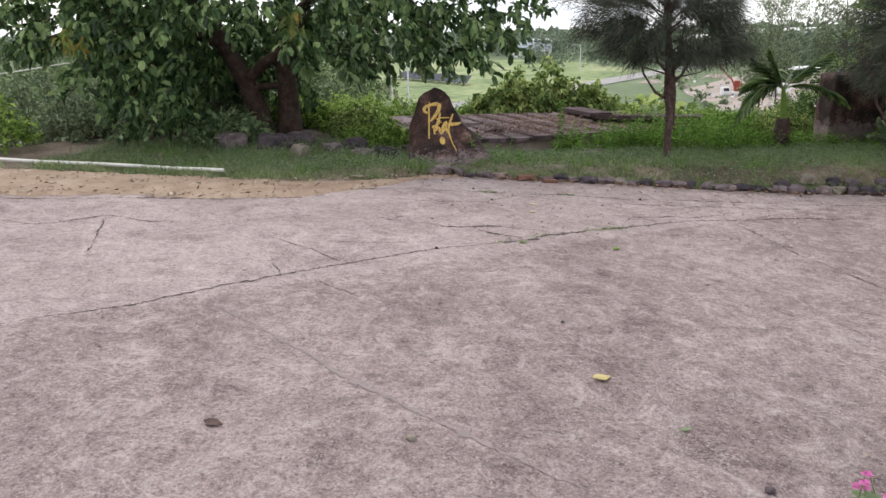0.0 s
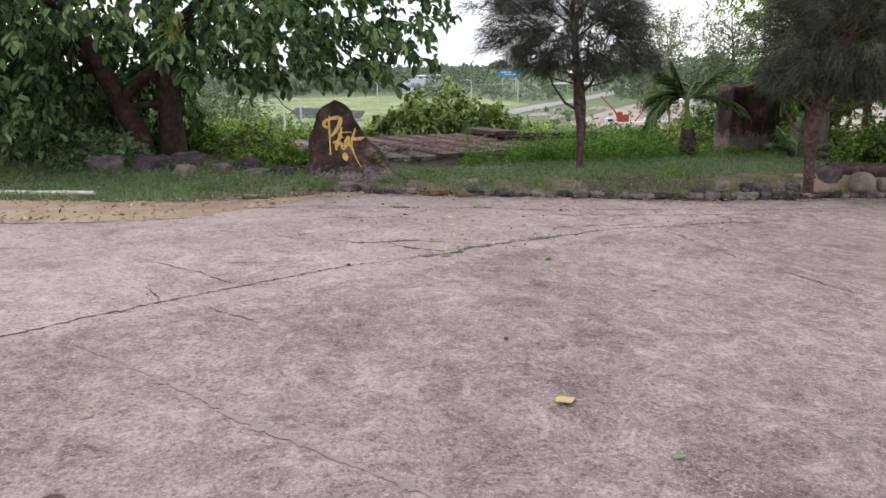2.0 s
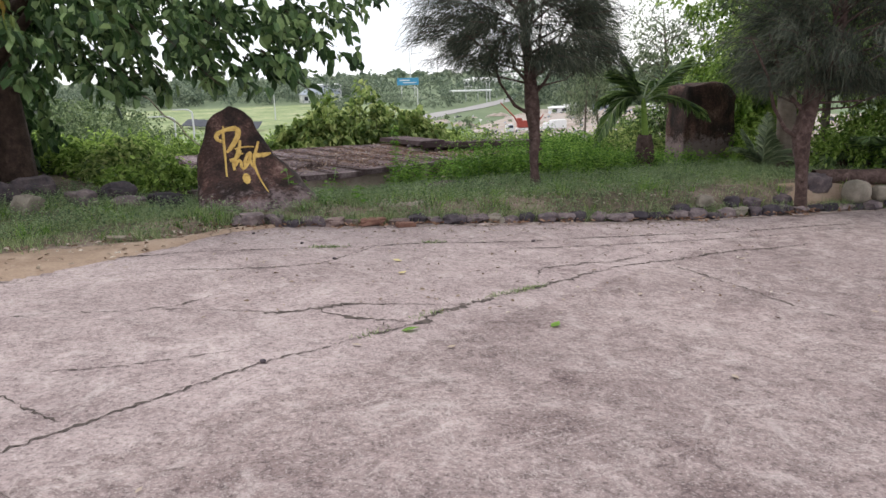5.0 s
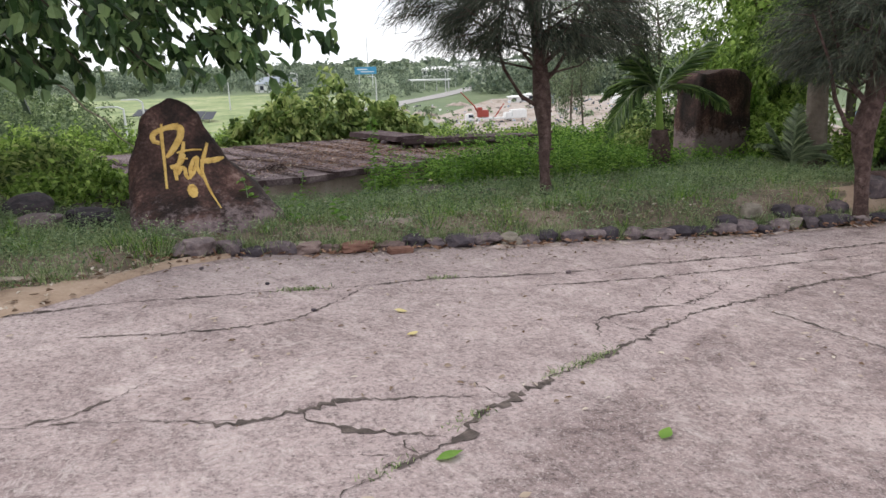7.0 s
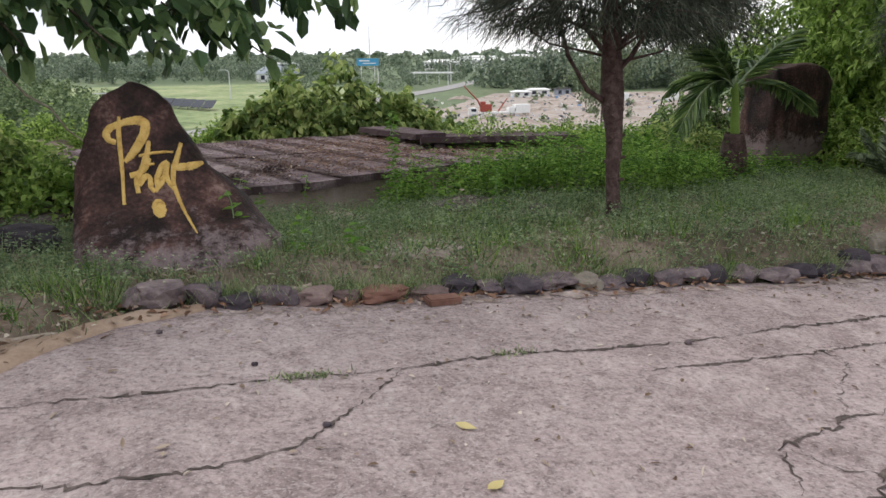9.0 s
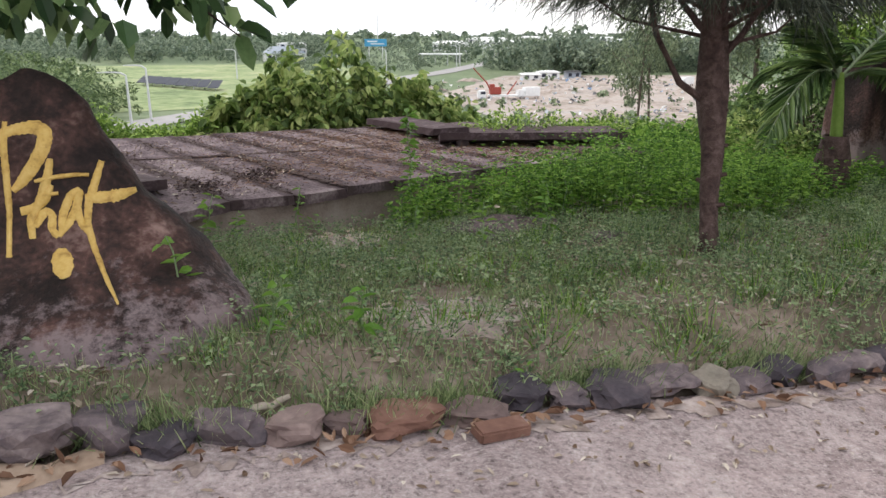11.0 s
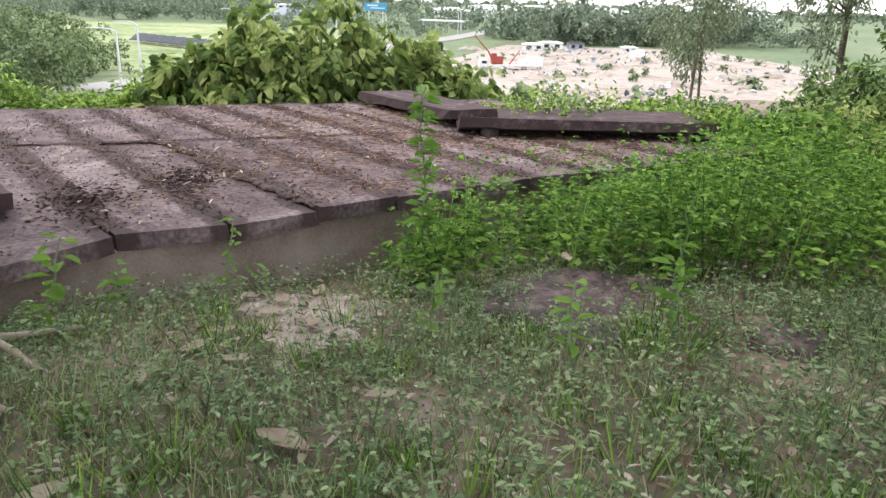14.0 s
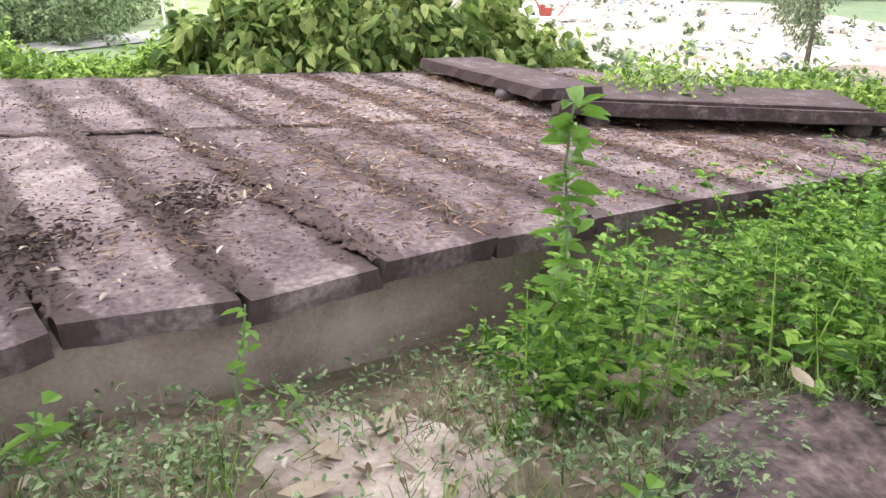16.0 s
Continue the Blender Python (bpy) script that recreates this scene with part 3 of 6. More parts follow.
crack([(2.01, 7.65), (2.17, 7.91), (2.64, 8.09), (2.82, 8.11), (3.32, 8.27)], 0.024, 9, jag=0.05)
crack([(2.64, 8.09), (2.83, 8.36), (3.13, 8.58), (3.1, 9.0)], 0.022, 10, jag=0.06)
crack([(2.17, 7.91), (2.24, 7.75), (2.41, 7.67)], 0.02, 11, jag=0.05)
crack([(1.06, 7.3), (1.15, 7.23), (1.22, 7.08)], 0.02, 68)
crack([(2.78, 8.06), (3.2, 8.29), (3.65, 8.64)], 0.022, 69, jag=0.06)
crack([(3.3, 8.0), (3.42, 7.6), (3.5, 7.1), (3.55, 6.75), (3.78, 6.2), (3.93, 5.83), (4.4, 4.9)], 0.022, 12)
crack([(-5.0, 6.5), (-4.23, 6.31), (-3.86, 6.25), (-3.39, 6.74), (-2.9, 6.56), (-2.17, 6.76)], 0.026, 13)
crack([(-1.97, 6.85), (-1.4, 7.15), (-0.56, 7.22), (0.29, 7.06)], 0.018, 14)
crack([(-4.85, 7.1), (-3.74, 7.4), (-2.35, 7.75), (-1.52, 8.0)], 0.026, 18)
crack([(-3.39, 6.74), (-3.1, 5.96), (-2.87, 5.33)], 0.016, 15)
crack([(-1.64, 6.34), (-1.1, 5.99), (-0.75, 5.64)], 0.026, 16)
crack([(-1.39, 5.63), (-1.19, 5.22)], 0.018, 17)
crack([(-1.17, 6.28), (-0.72, 6.29), (-0.37, 6.37), (-0.03, 6.47)], 0.017, 19)
crack([(-1.43, 5.73), (-1.32, 5.37), (-1.14, 5.19)], 0.016, 20)
crack([(-0.91, 5.2), (-0.49, 4.88)], 0.02, 22)
crack([(4.1, 6.2), (4.4, 6.3), (4.7, 6.25)], 0.015, 21)
crack([(-1.56, 4.58), (-1.23, 4.31), (-0.79, 3.96), (-0.43, 3.61), (-0.06, 3.31), (0.3, 3.05), (0.9, 2.6)], 0.05, 23, SEAM, name="worn_seam")
crack([(-0.15, 9.66), (0.6, 9.72), (1.5, 9.76), (2.6, 9.8), (3.8, 9.82), (5.4, 9.9), (7.5, 9.9)], 0.085, 24, PALE, name="kerb_dirt", jag=0.09)
for k, (x, y, w, m) in enumerate(((1.85, 7.4, 0.16, 160), (0.52, 8.85, 0.13, 150), (1.5, 8.95, 0.10, 90), (1.62, 7.3, 0.14, 60), (1.0, 6.9, 0.12, 60), (0.6, 6.6, 0.12, 50))):
    rk = np.random.default_rng(1200 + k)
    P = np.stack([x + rk.normal(0, w * 0.6, m), y + rk.normal(0, 0.022, m), np.zeros(m)], 1)
    P[:, 1] += (P[:, 0] - x) * (0.5 if k not in (1, 2) else 0.05)
    P[:, 2] = yard_surface(P[:, 0], P[:, 1]) + 0.002
    v, f = blades(P, np.stack([rk.normal(0, 0.7, m), rk.normal(0, 0.7, m), np.ones(m)], 1), rk.uniform(0.008, 0.034, m), 0.006, rk)
    tagged(npmesh("crack_tuft", v, f, GRASS), "small green tuft of grass growing from a crack", "grass", kind="stuff")

# bare sand strip between the concrete and the grass
sx = np.linspace(-11, 0.1, 140)
near = yard_edge(sx) - 0.06
far = np.interp(sx, [-11, -5.8, -3, -1.6, -0.8, -0.3, 0.1], [8.3, 8.85, 9.0, 9.15, 9.5, 9.85, 9.9]) + ruffle(sx, sx, 6, 0.05)
tt = np.linspace(0, 1, 12)
SX = np.repeat(sx[:, None], 12, 1)
SY = near[:, None] + (far - near)[:, None] * tt
SZ = np.maximum(ground_z(SX, SY), yard_z(SX, SY) - 0.02 * tt) + 0.035 * np.sin(math.pi * np.clip(tt * 1.15, 0, 1)) + ruffle(SX, SY, 7, 0.005) - 0.03 * (tt > 0.97) - 0.035 * (tt < 0.03)
i = (np.arange(139)[:, None] * 12 + np.arange(11)).ravel()
strip = npmesh("dirt_strip", np.stack([SX, SY, SZ], -1).reshape(-1, 3), np.stack([i, i + 12, i + 13, i + 1], 1), SAND, smooth=True)
tagged(strip, "strip of bare sandy earth along the concrete edge", "soil", kind="structure")

# ---- kerb stones ----
rg = np.random.default_rng(7)
x, k = -0.27, 0
while x < 8.2:
    w = rg.uniform(0.13, 0.27) if k > 1 else (0.27, 0.2)[k]
    y = float(np.interp(x, [-0.3, 1.0, 2.0, 4.0, 5.2, 6.3, 8], [9.88, 9.84, 9.98, 9.99, 10.1, 10.12, 10.0])) + rg.uniform(-0.06, 0.05)
    h = rg.uniform(0.065, 0.11) + 0.010 * min(max(x - 2, 0), 3) if k > 1 else (0.165, 0.135)[k]
    mat = STONE
    if k in (6,):
        mat = REDSTONE
    elif k in (12, 26):
        mat = PALESTONE
    if 0.35 < x < 1.25 and mat is STONE:
        mat, h = PINKSTONE, h * 0.85
    st = lump("kerb_stone", (x + w / 2, y, float(yard_z(x, y)) + h * rg.uniform(0.18, 0.32)), (w * 1.04, rg.uniform(0.12, 0.22), h * rg.uniform(0.75, 1.25)), mat, k + 1, amp=0.42, sub=2 if k > 12 else 3, rz=rg.uniform(-0.5, 0.5), flat=True)
    tagged(st, {STONE.name: "rough purple-grey kerb stone edging the grass", REDSTONE.name: "rough reddish brown kerb stone edging the grass", PALESTONE.name: "rounded pale kerb stone edging the grass", PINKSTONE.name: "low pinkish brown kerb stone sunk in earth"}[mat.name], "stone", "kerb stones")
    x += w * 0.96 + (rg.uniform(0, 0.03) if k > 2 else 0.0)
    k += 1
for k, (x, y, w) in enumerate(((5.15, 10.32, 0.22), (5.5, 10.3, 0.19), (5.75, 10.27, 0.2), (6.2, 10.3, 0.18), (4.72, 10.16, 0.2))):
    tagged(lump("kerb_stone", (x, y, float(land_z(x, y)) + 0.05), (w, 0.18, 0.15), PALESTONE if k == 0 else STONE, 60 + k, amp=0.3, sub=3, flat=True),
           "rough stone of a second row behind the kerb", "stone", "kerb stones")
bm = bmesh.new()
box(bm, 0, 0, 0, 0.2, 0.09, 0.045, 0, 0.008)
brick = part("brick", bm, REDSTONE)
brick.location, brick.rotation_euler = (1.38, 9.72, float(yard_z(1.38, 9.7)) + 0.022), (0.05, 0.06, 0.15)
tagged(brick, "broken orange brick lying flat beside the kerb", "brick")

# ---- sign rock ----
ZS = [-0.25, 0.1, 0.2, 0.32, 0.54, 0.78, 0.94, 1.01, 1.06, 1.085]
LX = [-0.67, -0.675, -0.69, -0.705, -0.71, -0.61, -0.53, -0.47, -0.38, -0.33]
RX = [0.64, 0.55, 0.46, 0.36, 0.15, 0.02, -0.06, -0.14, -0.21, -0.27]
bm = bmesh.new()
rings, lev, seg = [], 56, 72
for a in range(lev + 1):
    z = -0.25 + (1.085 + 0.25) * (1 - (1 - a / lev) ** 1.35)
    l, r = np.interp(z, ZS, LX), np.interp(z, ZS, RX)
    cx, hx = (l + r) / 2, (r - l) / 2
    front = np.interp(z, [-0.25, -0.1, 0.1, 0.3, 0.5, 0.75, 1.09], [10.2, 10.28, 10.42, 10.75, 10.93, 11.02, 11.2])
    dep = ((11.35 - front) / 2) * (1 - 0.6 * smooth(0.75, 1.09, z)) if z > 0 else (11.35 - front) / 2
    ring = []
    for b in range(seg):
        th = 2 * math.pi * b / seg
        c, s = math.cos(th), math.sin(th)
        ex = math.copysign(abs(c) ** 0.8, c)
        ey = math.copysign(abs(s) ** 0.75, s)
        p = Vector((cx + hx * ex, front + dep + dep * ey, z))
        nn = noise.noise(p * 3.1) * 0.035 + noise.noise(p * 8.0) * 0.014 + noise.noise(p * 21) * 0.006
        groove = 0.02 * noise.noise(Vector((p.x * 7, p.y * 2, p.z * 1.3)))
        d = Vector((ex, ey, 0)).normalized()
        ring.append(bm.verts.new(p + d * (nn + groove)))
    rings.append(ring)
for a in range(lev):
    for b in range(seg):
        b2 = (b + 1) % seg
        bm.faces.new((rings[a][b], rings[a][b2], rings[a + 1][b2], rings[a + 1][b]))
bm.faces.new(rings[lev])
from mathutils import bvhtree
rock_tree = bvhtree.BVHTree.FromBMesh(bm)
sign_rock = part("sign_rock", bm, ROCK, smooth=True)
tagged(sign_rock, "dark brown upright boulder with gold brush lettering, set in grass", "rock")
SU = 0.00193
PAINTER = Vector((0.29, 6.0, 1.25))


def stroke(points, widths, name="letter_stroke"):
    """A raised brush stroke laid on the face of the rock; points in letter units."""
    rg2 = np.random.default_rng(len(points) * 7 + int(points[0][0]))
    P = np.array(points, float)
    s = np.r_[0, np.cumsum(np.linalg.norm(np.diff(P, axis=0), axis=1))]
    n = max(8, int(s[-1] / 4))
    t = np.linspace(0, s[-1], n)
    Q = np.stack([np.interp(t, s, P[:, 0]), np.interp(t, s, P[:, 1])], 1)
    ker = np.array((1, 2, 3, 2, 1)) / 9
    pad = np.pad(Q, ((2, 2), (0, 0)), mode="edge")
    Q = np.stack([np.convolve(pad[:, 0], ker, "valid"), np.convolve(pad[:, 1], ker, "valid")], 1)
    w = np.interp(t, np.linspace(0, s[-1], len(widths)), widths) * (1 + rg2.normal(0, 0.07, n))
    T = unit(np.gradient(Q, axis=0))
    N = np.stack([-T[:, 1], T[:, 0]], 1)
    V, cols = [], 5
    for q, nn_, ww in zip(Q, N, w):
        for c in range(cols):
            f = (c / (cols - 1) - 0.5)
            u, v = q + nn_ * ww * f
            x, z = -0.385 + (u - 277) * SU, 0.74 - (v - 210) * SU * 1.06
            way = Vector((x, 10.95, z)) - PAINTER
            hit = rock_tree.ray_cast(PAINTER, way.normalized())[0]
            hit = hit or Vector((x, 10.85, z))
            V.append(hit - way.normalized() * (0.010 if 0 < c < cols - 1 else 0.0))
    F = [(r * cols + c, r * cols + c + 1, (r + 1) * cols + c + 1, (r + 1) * cols + c) for r in range(n - 1) for c in range(cols - 1)]
    return npmesh(name, V, F, GOLD, sign_rock, smooth=True, label="gold painted brush stroke")


stroke([(292, 138), (285, 190), (284, 250), (282, 320), (278, 372), (276, 414)], [10, 16, 15, 13, 11, 12])
stroke([(276, 218), (252, 210), (246, 188), (262, 172), (305, 157), (350, 151), (371, 164), (362, 196), (338, 232), (312, 262), (292, 280)], [14, 22, 22, 20, 22, 28, 30, 28, 28, 24, 12])
stroke([(374, 214), (366, 250), (345, 300), (322, 340), (324, 380)], [12, 20, 18, 18, 14])
stroke([(302, 322), (330, 318), (356, 300), (372, 268)], [16, 20, 16, 10])
stroke([(330, 356), (352, 322), (366, 330), (364, 362), (378, 378)], [12, 18, 16, 18, 12])
stroke([(376, 376), (398, 352), (416, 318), (424, 284), (404, 296), (386, 334), (384, 366)], [12, 16, 18, 18, 18, 18, 14])
stroke([(420, 290), (416, 330), (424, 352), (440, 374)], [14, 18, 16, 12])
stroke([(336, 262), (380, 254), (420, 252), (448, 254)], [8, 10, 9, 7])
stroke([(352, 290), (385, 288)], [9, 8])
stroke([(474, 224), (458, 266), (440, 312), (436, 352), (448, 402), (464, 448), (480, 484), (498, 522)], [12, 18, 18, 15, 13, 11, 9, 5])
stroke([(432, 302), (462, 302), (500, 300), (540, 290)], [16, 26, 24, 10])
stroke([(383, 398), (382, 415), (383, 432), (386, 448), (390, 462)], [16, 40, 46, 40, 14])

# ---- boulders in the garden ----
for k, (x, y, sx_, sy_, sz_) in enumerate(((-3.05, 11.7, 0.55, 0.4, 0.38), (-2.4, 10.9, 0.32, 0.26, 0.3), (-2.0, 11.5, 0.45, 0.3, 0.24), (-1.5, 11.3, 0.4, 0.3, 0.2), (-2.7, 12.1, 0.6, 0.4, 0.36), (-1.75, 12.1, 0.5, 0.4, 0.3),
                                           (-1.1, 11.5, 0.4, 0.4, 0.26), (-3.7, 11.6, 0.5, 0.4, 0.4))):
    tagged(lump("boulder", (x, y, float(land_z(x, y)) + sz_ * 0.2), (sx_, sy_, sz_), PALESTONE if k == 1 else STONE, 80 + k, amp=0.35, sub=3, rz=k, flat=True), "dark grey boulder heaped at the foot of the tree", "rock", "boulders under the tree")
tagged(lump("flat_boulder", (2.48, 12.6, -0.325), (1.0, 0.78, 0.32), ROCK2, 91, amp=0.42, sub=4, freq=1.6, rz=0.5), "low flat brown boulder half sunk in weeds", "rock")
tagged(lump("small_rock", (3.0, 11.97, -0.2), (0.4, 0.3, 0.22), ROCK2, 92, amp=0.3, rz=0.5), "low brown rock half hidden by weeds", "rock")
tagged(lump("rock_foot", (-0.4, 10.35, -0.02), (0.22, 0.16, 0.2), STONE, 94, amp=0.35, sub=3, rz=0.1), "grey rock leaning at the boulder's foot", "rock")
tagged(lump("round_stone", (7.13, 10.14, -0.2), (0.31, 0.30, 0.29), PALESTONE, 95, amp=0.08, sub=4), "large round pale stone on bare earth", "stone")
tagged(lump("round_stone", (7.46, 10.1, -0.23), (0.21, 0.2, 0.2), PALESTONE, 96, amp=0.08, sub=4), "small round pale stone on bare earth", "stone")
tagged(lump("boulder", (6.85, 10.5, -0.14), (0.36, 0.28, 0.28), STONE, 97, amp=0.3), "rough dark boulder beside round stones", "rock")
v, f = tube(bend((6.9, 10.62, -0.07), (8.4, 10.4, -0.1), 8, 0, 0.01, 3), [0.10] * 8, 10, 0.06)
tagged(npmesh("log", v, f, BARK2, smooth=True), "reddish brown log lying behind round stones", "log")
bm = bmesh.new()
bmesh.ops.create_cube(bm, size=1, matrix=Matrix.Diagonal((1.1, 0.55, 1.5, 1)))
bmesh.ops.subdivide_edges(bm, edges=bm.edges[:], cuts=9, use_grid_fill=True)
for v in bm.verts:
    p = v.co.copy()
    tp = (p.z + 0.75) / 1.5
    p.x = p.x * (1.05 - 0.12 * tp)
    p.z -= 0.08 * max(0, p.x) * tp + 1.6 * max(0, p.x - 0.2) ** 2 * tp
    rim = max(0, (abs(v.co.x) / 0.58) ** 6 + (abs(v.co.z) / 0.75) ** 6 + (abs(v.co.y) / 0.275) ** 6 - 1.0)
    q = p + Vector((4.2, 1.1, 0.4))
    v.co = p * (1 - 0.035 * min(rim, 2)) + noise.noise_vector(q * 1.8) * 0.06 + noise.noise_vector(q * 5) * 0.03 + noise.noise_vector(q * 13) * 0.012
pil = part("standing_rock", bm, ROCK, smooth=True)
pil.location, pil.rotation_euler = (7.5, 14.2, 0.33), (0, -0.02, 0.15)
tagged(pil, "tall blocky dark brown standing rock behind a palm", "rock")

# ---- slab deck ----
deck = empty("slab_deck", 0, 0, 0, "old deck of weathered purple-brown concrete planks with dirt-filled joints", "platform")
FX, FY = [-2.35, -0.24, 0.35, 0.47, 0.99, 1.45, 1.92, 2.83, 4.27, 6.29], [12.02, 12.95, 13.33, 13.49, 13.58, 13.79, 13.97, 14.27, 14.63, 15.19]
WAY = np.array((-0.41, 0.912))
starts = [-1.54, -1.03, -0.53, -0.04, 0.47, 0.99, 1.45, 1.92, 2.4, 2.88, 3.36, 3.89, 4.37, 4.89, 5.42]
rg = np.random.default_rng(5)
TOP = -0.038


def back_line(p):
    return 17.42 + 0.14 * np.clip(p[0] + 0.85, -1, 9)


def plank(a, b, c, d, top, thick, name="plank", parent=deck, mat=DECK, seed=0, label="", drop=0.0):
    """A worn plank over the corners a b (front) and c d (back)."""
    bm = bmesh.new()
    a, b, c, d = [Vector(q) for q in (a, b, c, d)]
    nu, nv = 10, 16
    grid, silt_dark = {}, []
    wide = (b - a).length
    for lay in (0, 1):
        for i in range(nu + 1):
            for j in range(nv + 1):
                u, w = i / nu, j / nv
                p = (a * (1 - u) + b * u) * (1 - w) + (d * (1 - u) + c * u) * w
                edge = i in (0, nu) or j in (0, nv)
                n1 = noise.noise(Vector((p.x * 6 + seed, p.y * 6, lay)))
                n2 = noise.noise(Vector((p.x * 9, p.y * 9 + seed, lay + 3)))
                z = top - (thick if lay else 0) + (0.006 * n1 if not lay else 0.012 * n1) - (0.005 + 0.008 * n2 if edge and not lay else 0) - drop * w
                off = 0.024 if edge else 0
                # loose slabs start at 0.5 everywhere, so their tops come out darker
                silt_dark.append(max(0.0 if parent else 0.5, 1 - min(u, 1 - u) * wide / 0.16, 1 - (1 - w) * (d - a).length / 0.15))
                grid[lay, i, j] = bm.verts.new((p.x + off * n1, p.y + off * n2, z))
    for i in range(nu):
        for j in range(nv):
            bm.faces.new((grid[0, i, j], grid[0, i + 1, j], grid[0, i + 1, j + 1], grid[0, i, j + 1]))
            bm.faces.new((grid[1, i, j + 1], grid[1, i + 1, j + 1], grid[1, i + 1, j], grid[1, i, j]))
    for i in range(nu):
        for j0, s in ((0, 1), (nv, -1)):
            q = (grid[1, i, j0], grid[1, i + 1, j0], grid[0, i + 1, j0], grid[0, i, j0])
            bm.faces.new(q if s > 0 else q[::-1])
    for j in range(nv):
        for i0, s in ((0, -1), (nu, 1)):
            q = (grid[1, i0, j], grid[1, i0, j + 1], grid[0, i0, j + 1], grid[0, i0, j])
            bm.faces.new(q if s > 0 else q[::-1])
    ob = part(name, bm, mat, parent, label)
    ob.data.attributes.new("silt_dark", 'FLOAT', 'POINT').data.foreach_set("value", silt_dark)
    return ob


def dirt_band(p, q, width, seed, name="dirt_joint", lift=0.004):
    rg2 = np.random.default_rng(seed)
    p, q = np.array(p), np.array(q)
    n = max(8, int(np.linalg.norm(q - p) / 0.014))
    t = np.linspace(0, 1, n)
    Q = p + (q - p) * t[:, None]
    T = unit((q - p)[None])[0]
    N = np.array((-T[1], T[0]))
    wv = np.convolve(rg2.normal(0, 1, n + 6), np.ones(7) / 7, "valid")
    w = width * np.clip(0.8 + 0.7 * wv + rg2.normal(0, 0.28, n), 0.15, 1.9) * np.clip(np.linspace(0, np.linalg.norm(q - p) / 0.3, n), 0.25, 1)
    Q = Q + N * (0.02 * np.convolve(rg2.normal(0, 1, n + 8), np.ones(9) / 9, "valid"))[:, None]
    V = []
    for k in range(n):
        for f, h in ((-0.5, -0.004), (-0.3, lift), (0.0, lift * 1.4), (0.3, lift), (0.5, -0.004)):
            xy = Q[k] + N * w[k] * f
            V.append((*xy, TOP + h))
    F = [(k * 5 + c, k * 5 + c + 1, (k + 1) * 5 + c + 1, (k + 1) * 5 + c) for k in range(n - 1) for c in range(4)]
    return npmesh(name, V, F, DECKDIRT, deck, smooth=True)


for k in range(len(starts) - 1):
    a = np.array((starts[k] + 0.005, np.interp(starts[k] + 0.005, FX, FY)))
    b = np.array((starts[k + 1] - 0.005, np.interp(starts[k + 1] - 0.005, FX, FY)))
    if k == 3:
        a, b = a + (0, -0.09), b + (0, -0.06)
    ra, rb = a + WAY * ((15.65 - a[1] + 0.10 * (a[0] + 0.35)) / WAY[1]), b + WAY * ((15.65 - b[1] + 0.10 * (b[0] + 0.35)) / WAY[1])
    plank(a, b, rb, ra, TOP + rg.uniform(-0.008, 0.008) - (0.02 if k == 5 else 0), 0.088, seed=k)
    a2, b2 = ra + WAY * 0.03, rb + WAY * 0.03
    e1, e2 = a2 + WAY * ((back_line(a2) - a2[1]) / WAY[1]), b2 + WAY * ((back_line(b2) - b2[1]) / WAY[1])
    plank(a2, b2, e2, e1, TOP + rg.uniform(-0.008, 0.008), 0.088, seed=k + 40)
    dirt_band(a - (0.012, 0) + WAY * 0.03, a2 - (0.012, 0), 0.105 + rg.uniform(0, 0.035), k + 3)
    dirt_band(a2 - (0.012, 0), e1 - (0.012, 0) - WAY * 0.02, 0.10, k + 60)
    dirt_band(ra + WAY * 0.015, rb + WAY * 0.015, 0.09, k + 90)
bm = bmesh.new()
wx = [-2.35, -0.24, 0.41, 0.99, 1.45, 1.92, 2.83, 4.27, 5.42]
fr = [bm.verts.new((x, np.interp(x, FX, FY) + 0.07, z)) for z in (-0.75, TOP - 0.088) for x in wx]
bk = [bm.verts.new((x - 1.5, np.interp(x, FX, FY) + 3.6, z)) for z in (-0.75, TOP - 0.088) for x in wx]
n = len(wx)
for i in range(n - 1):
    bm.faces.new((fr[i], fr[i + 1], fr[n + i + 1], fr[n + i]))
    bm.faces.new((bk[i + 1], bk[i], bk[n + i], bk[n + i + 1]))
    bm.faces.new((fr[n + i], fr[n + i + 1], bk[n + i + 1], bk[n + i]))
bm.faces.new((fr[0], fr[n], bk[n], bk[0]))
bm.faces.new((fr[n - 1], bk[n - 1], bk[2 * n - 1], fr[2 * n - 1]))
part("base_wall", bm, DECKWALL, deck, "stained brownish rendered wall")
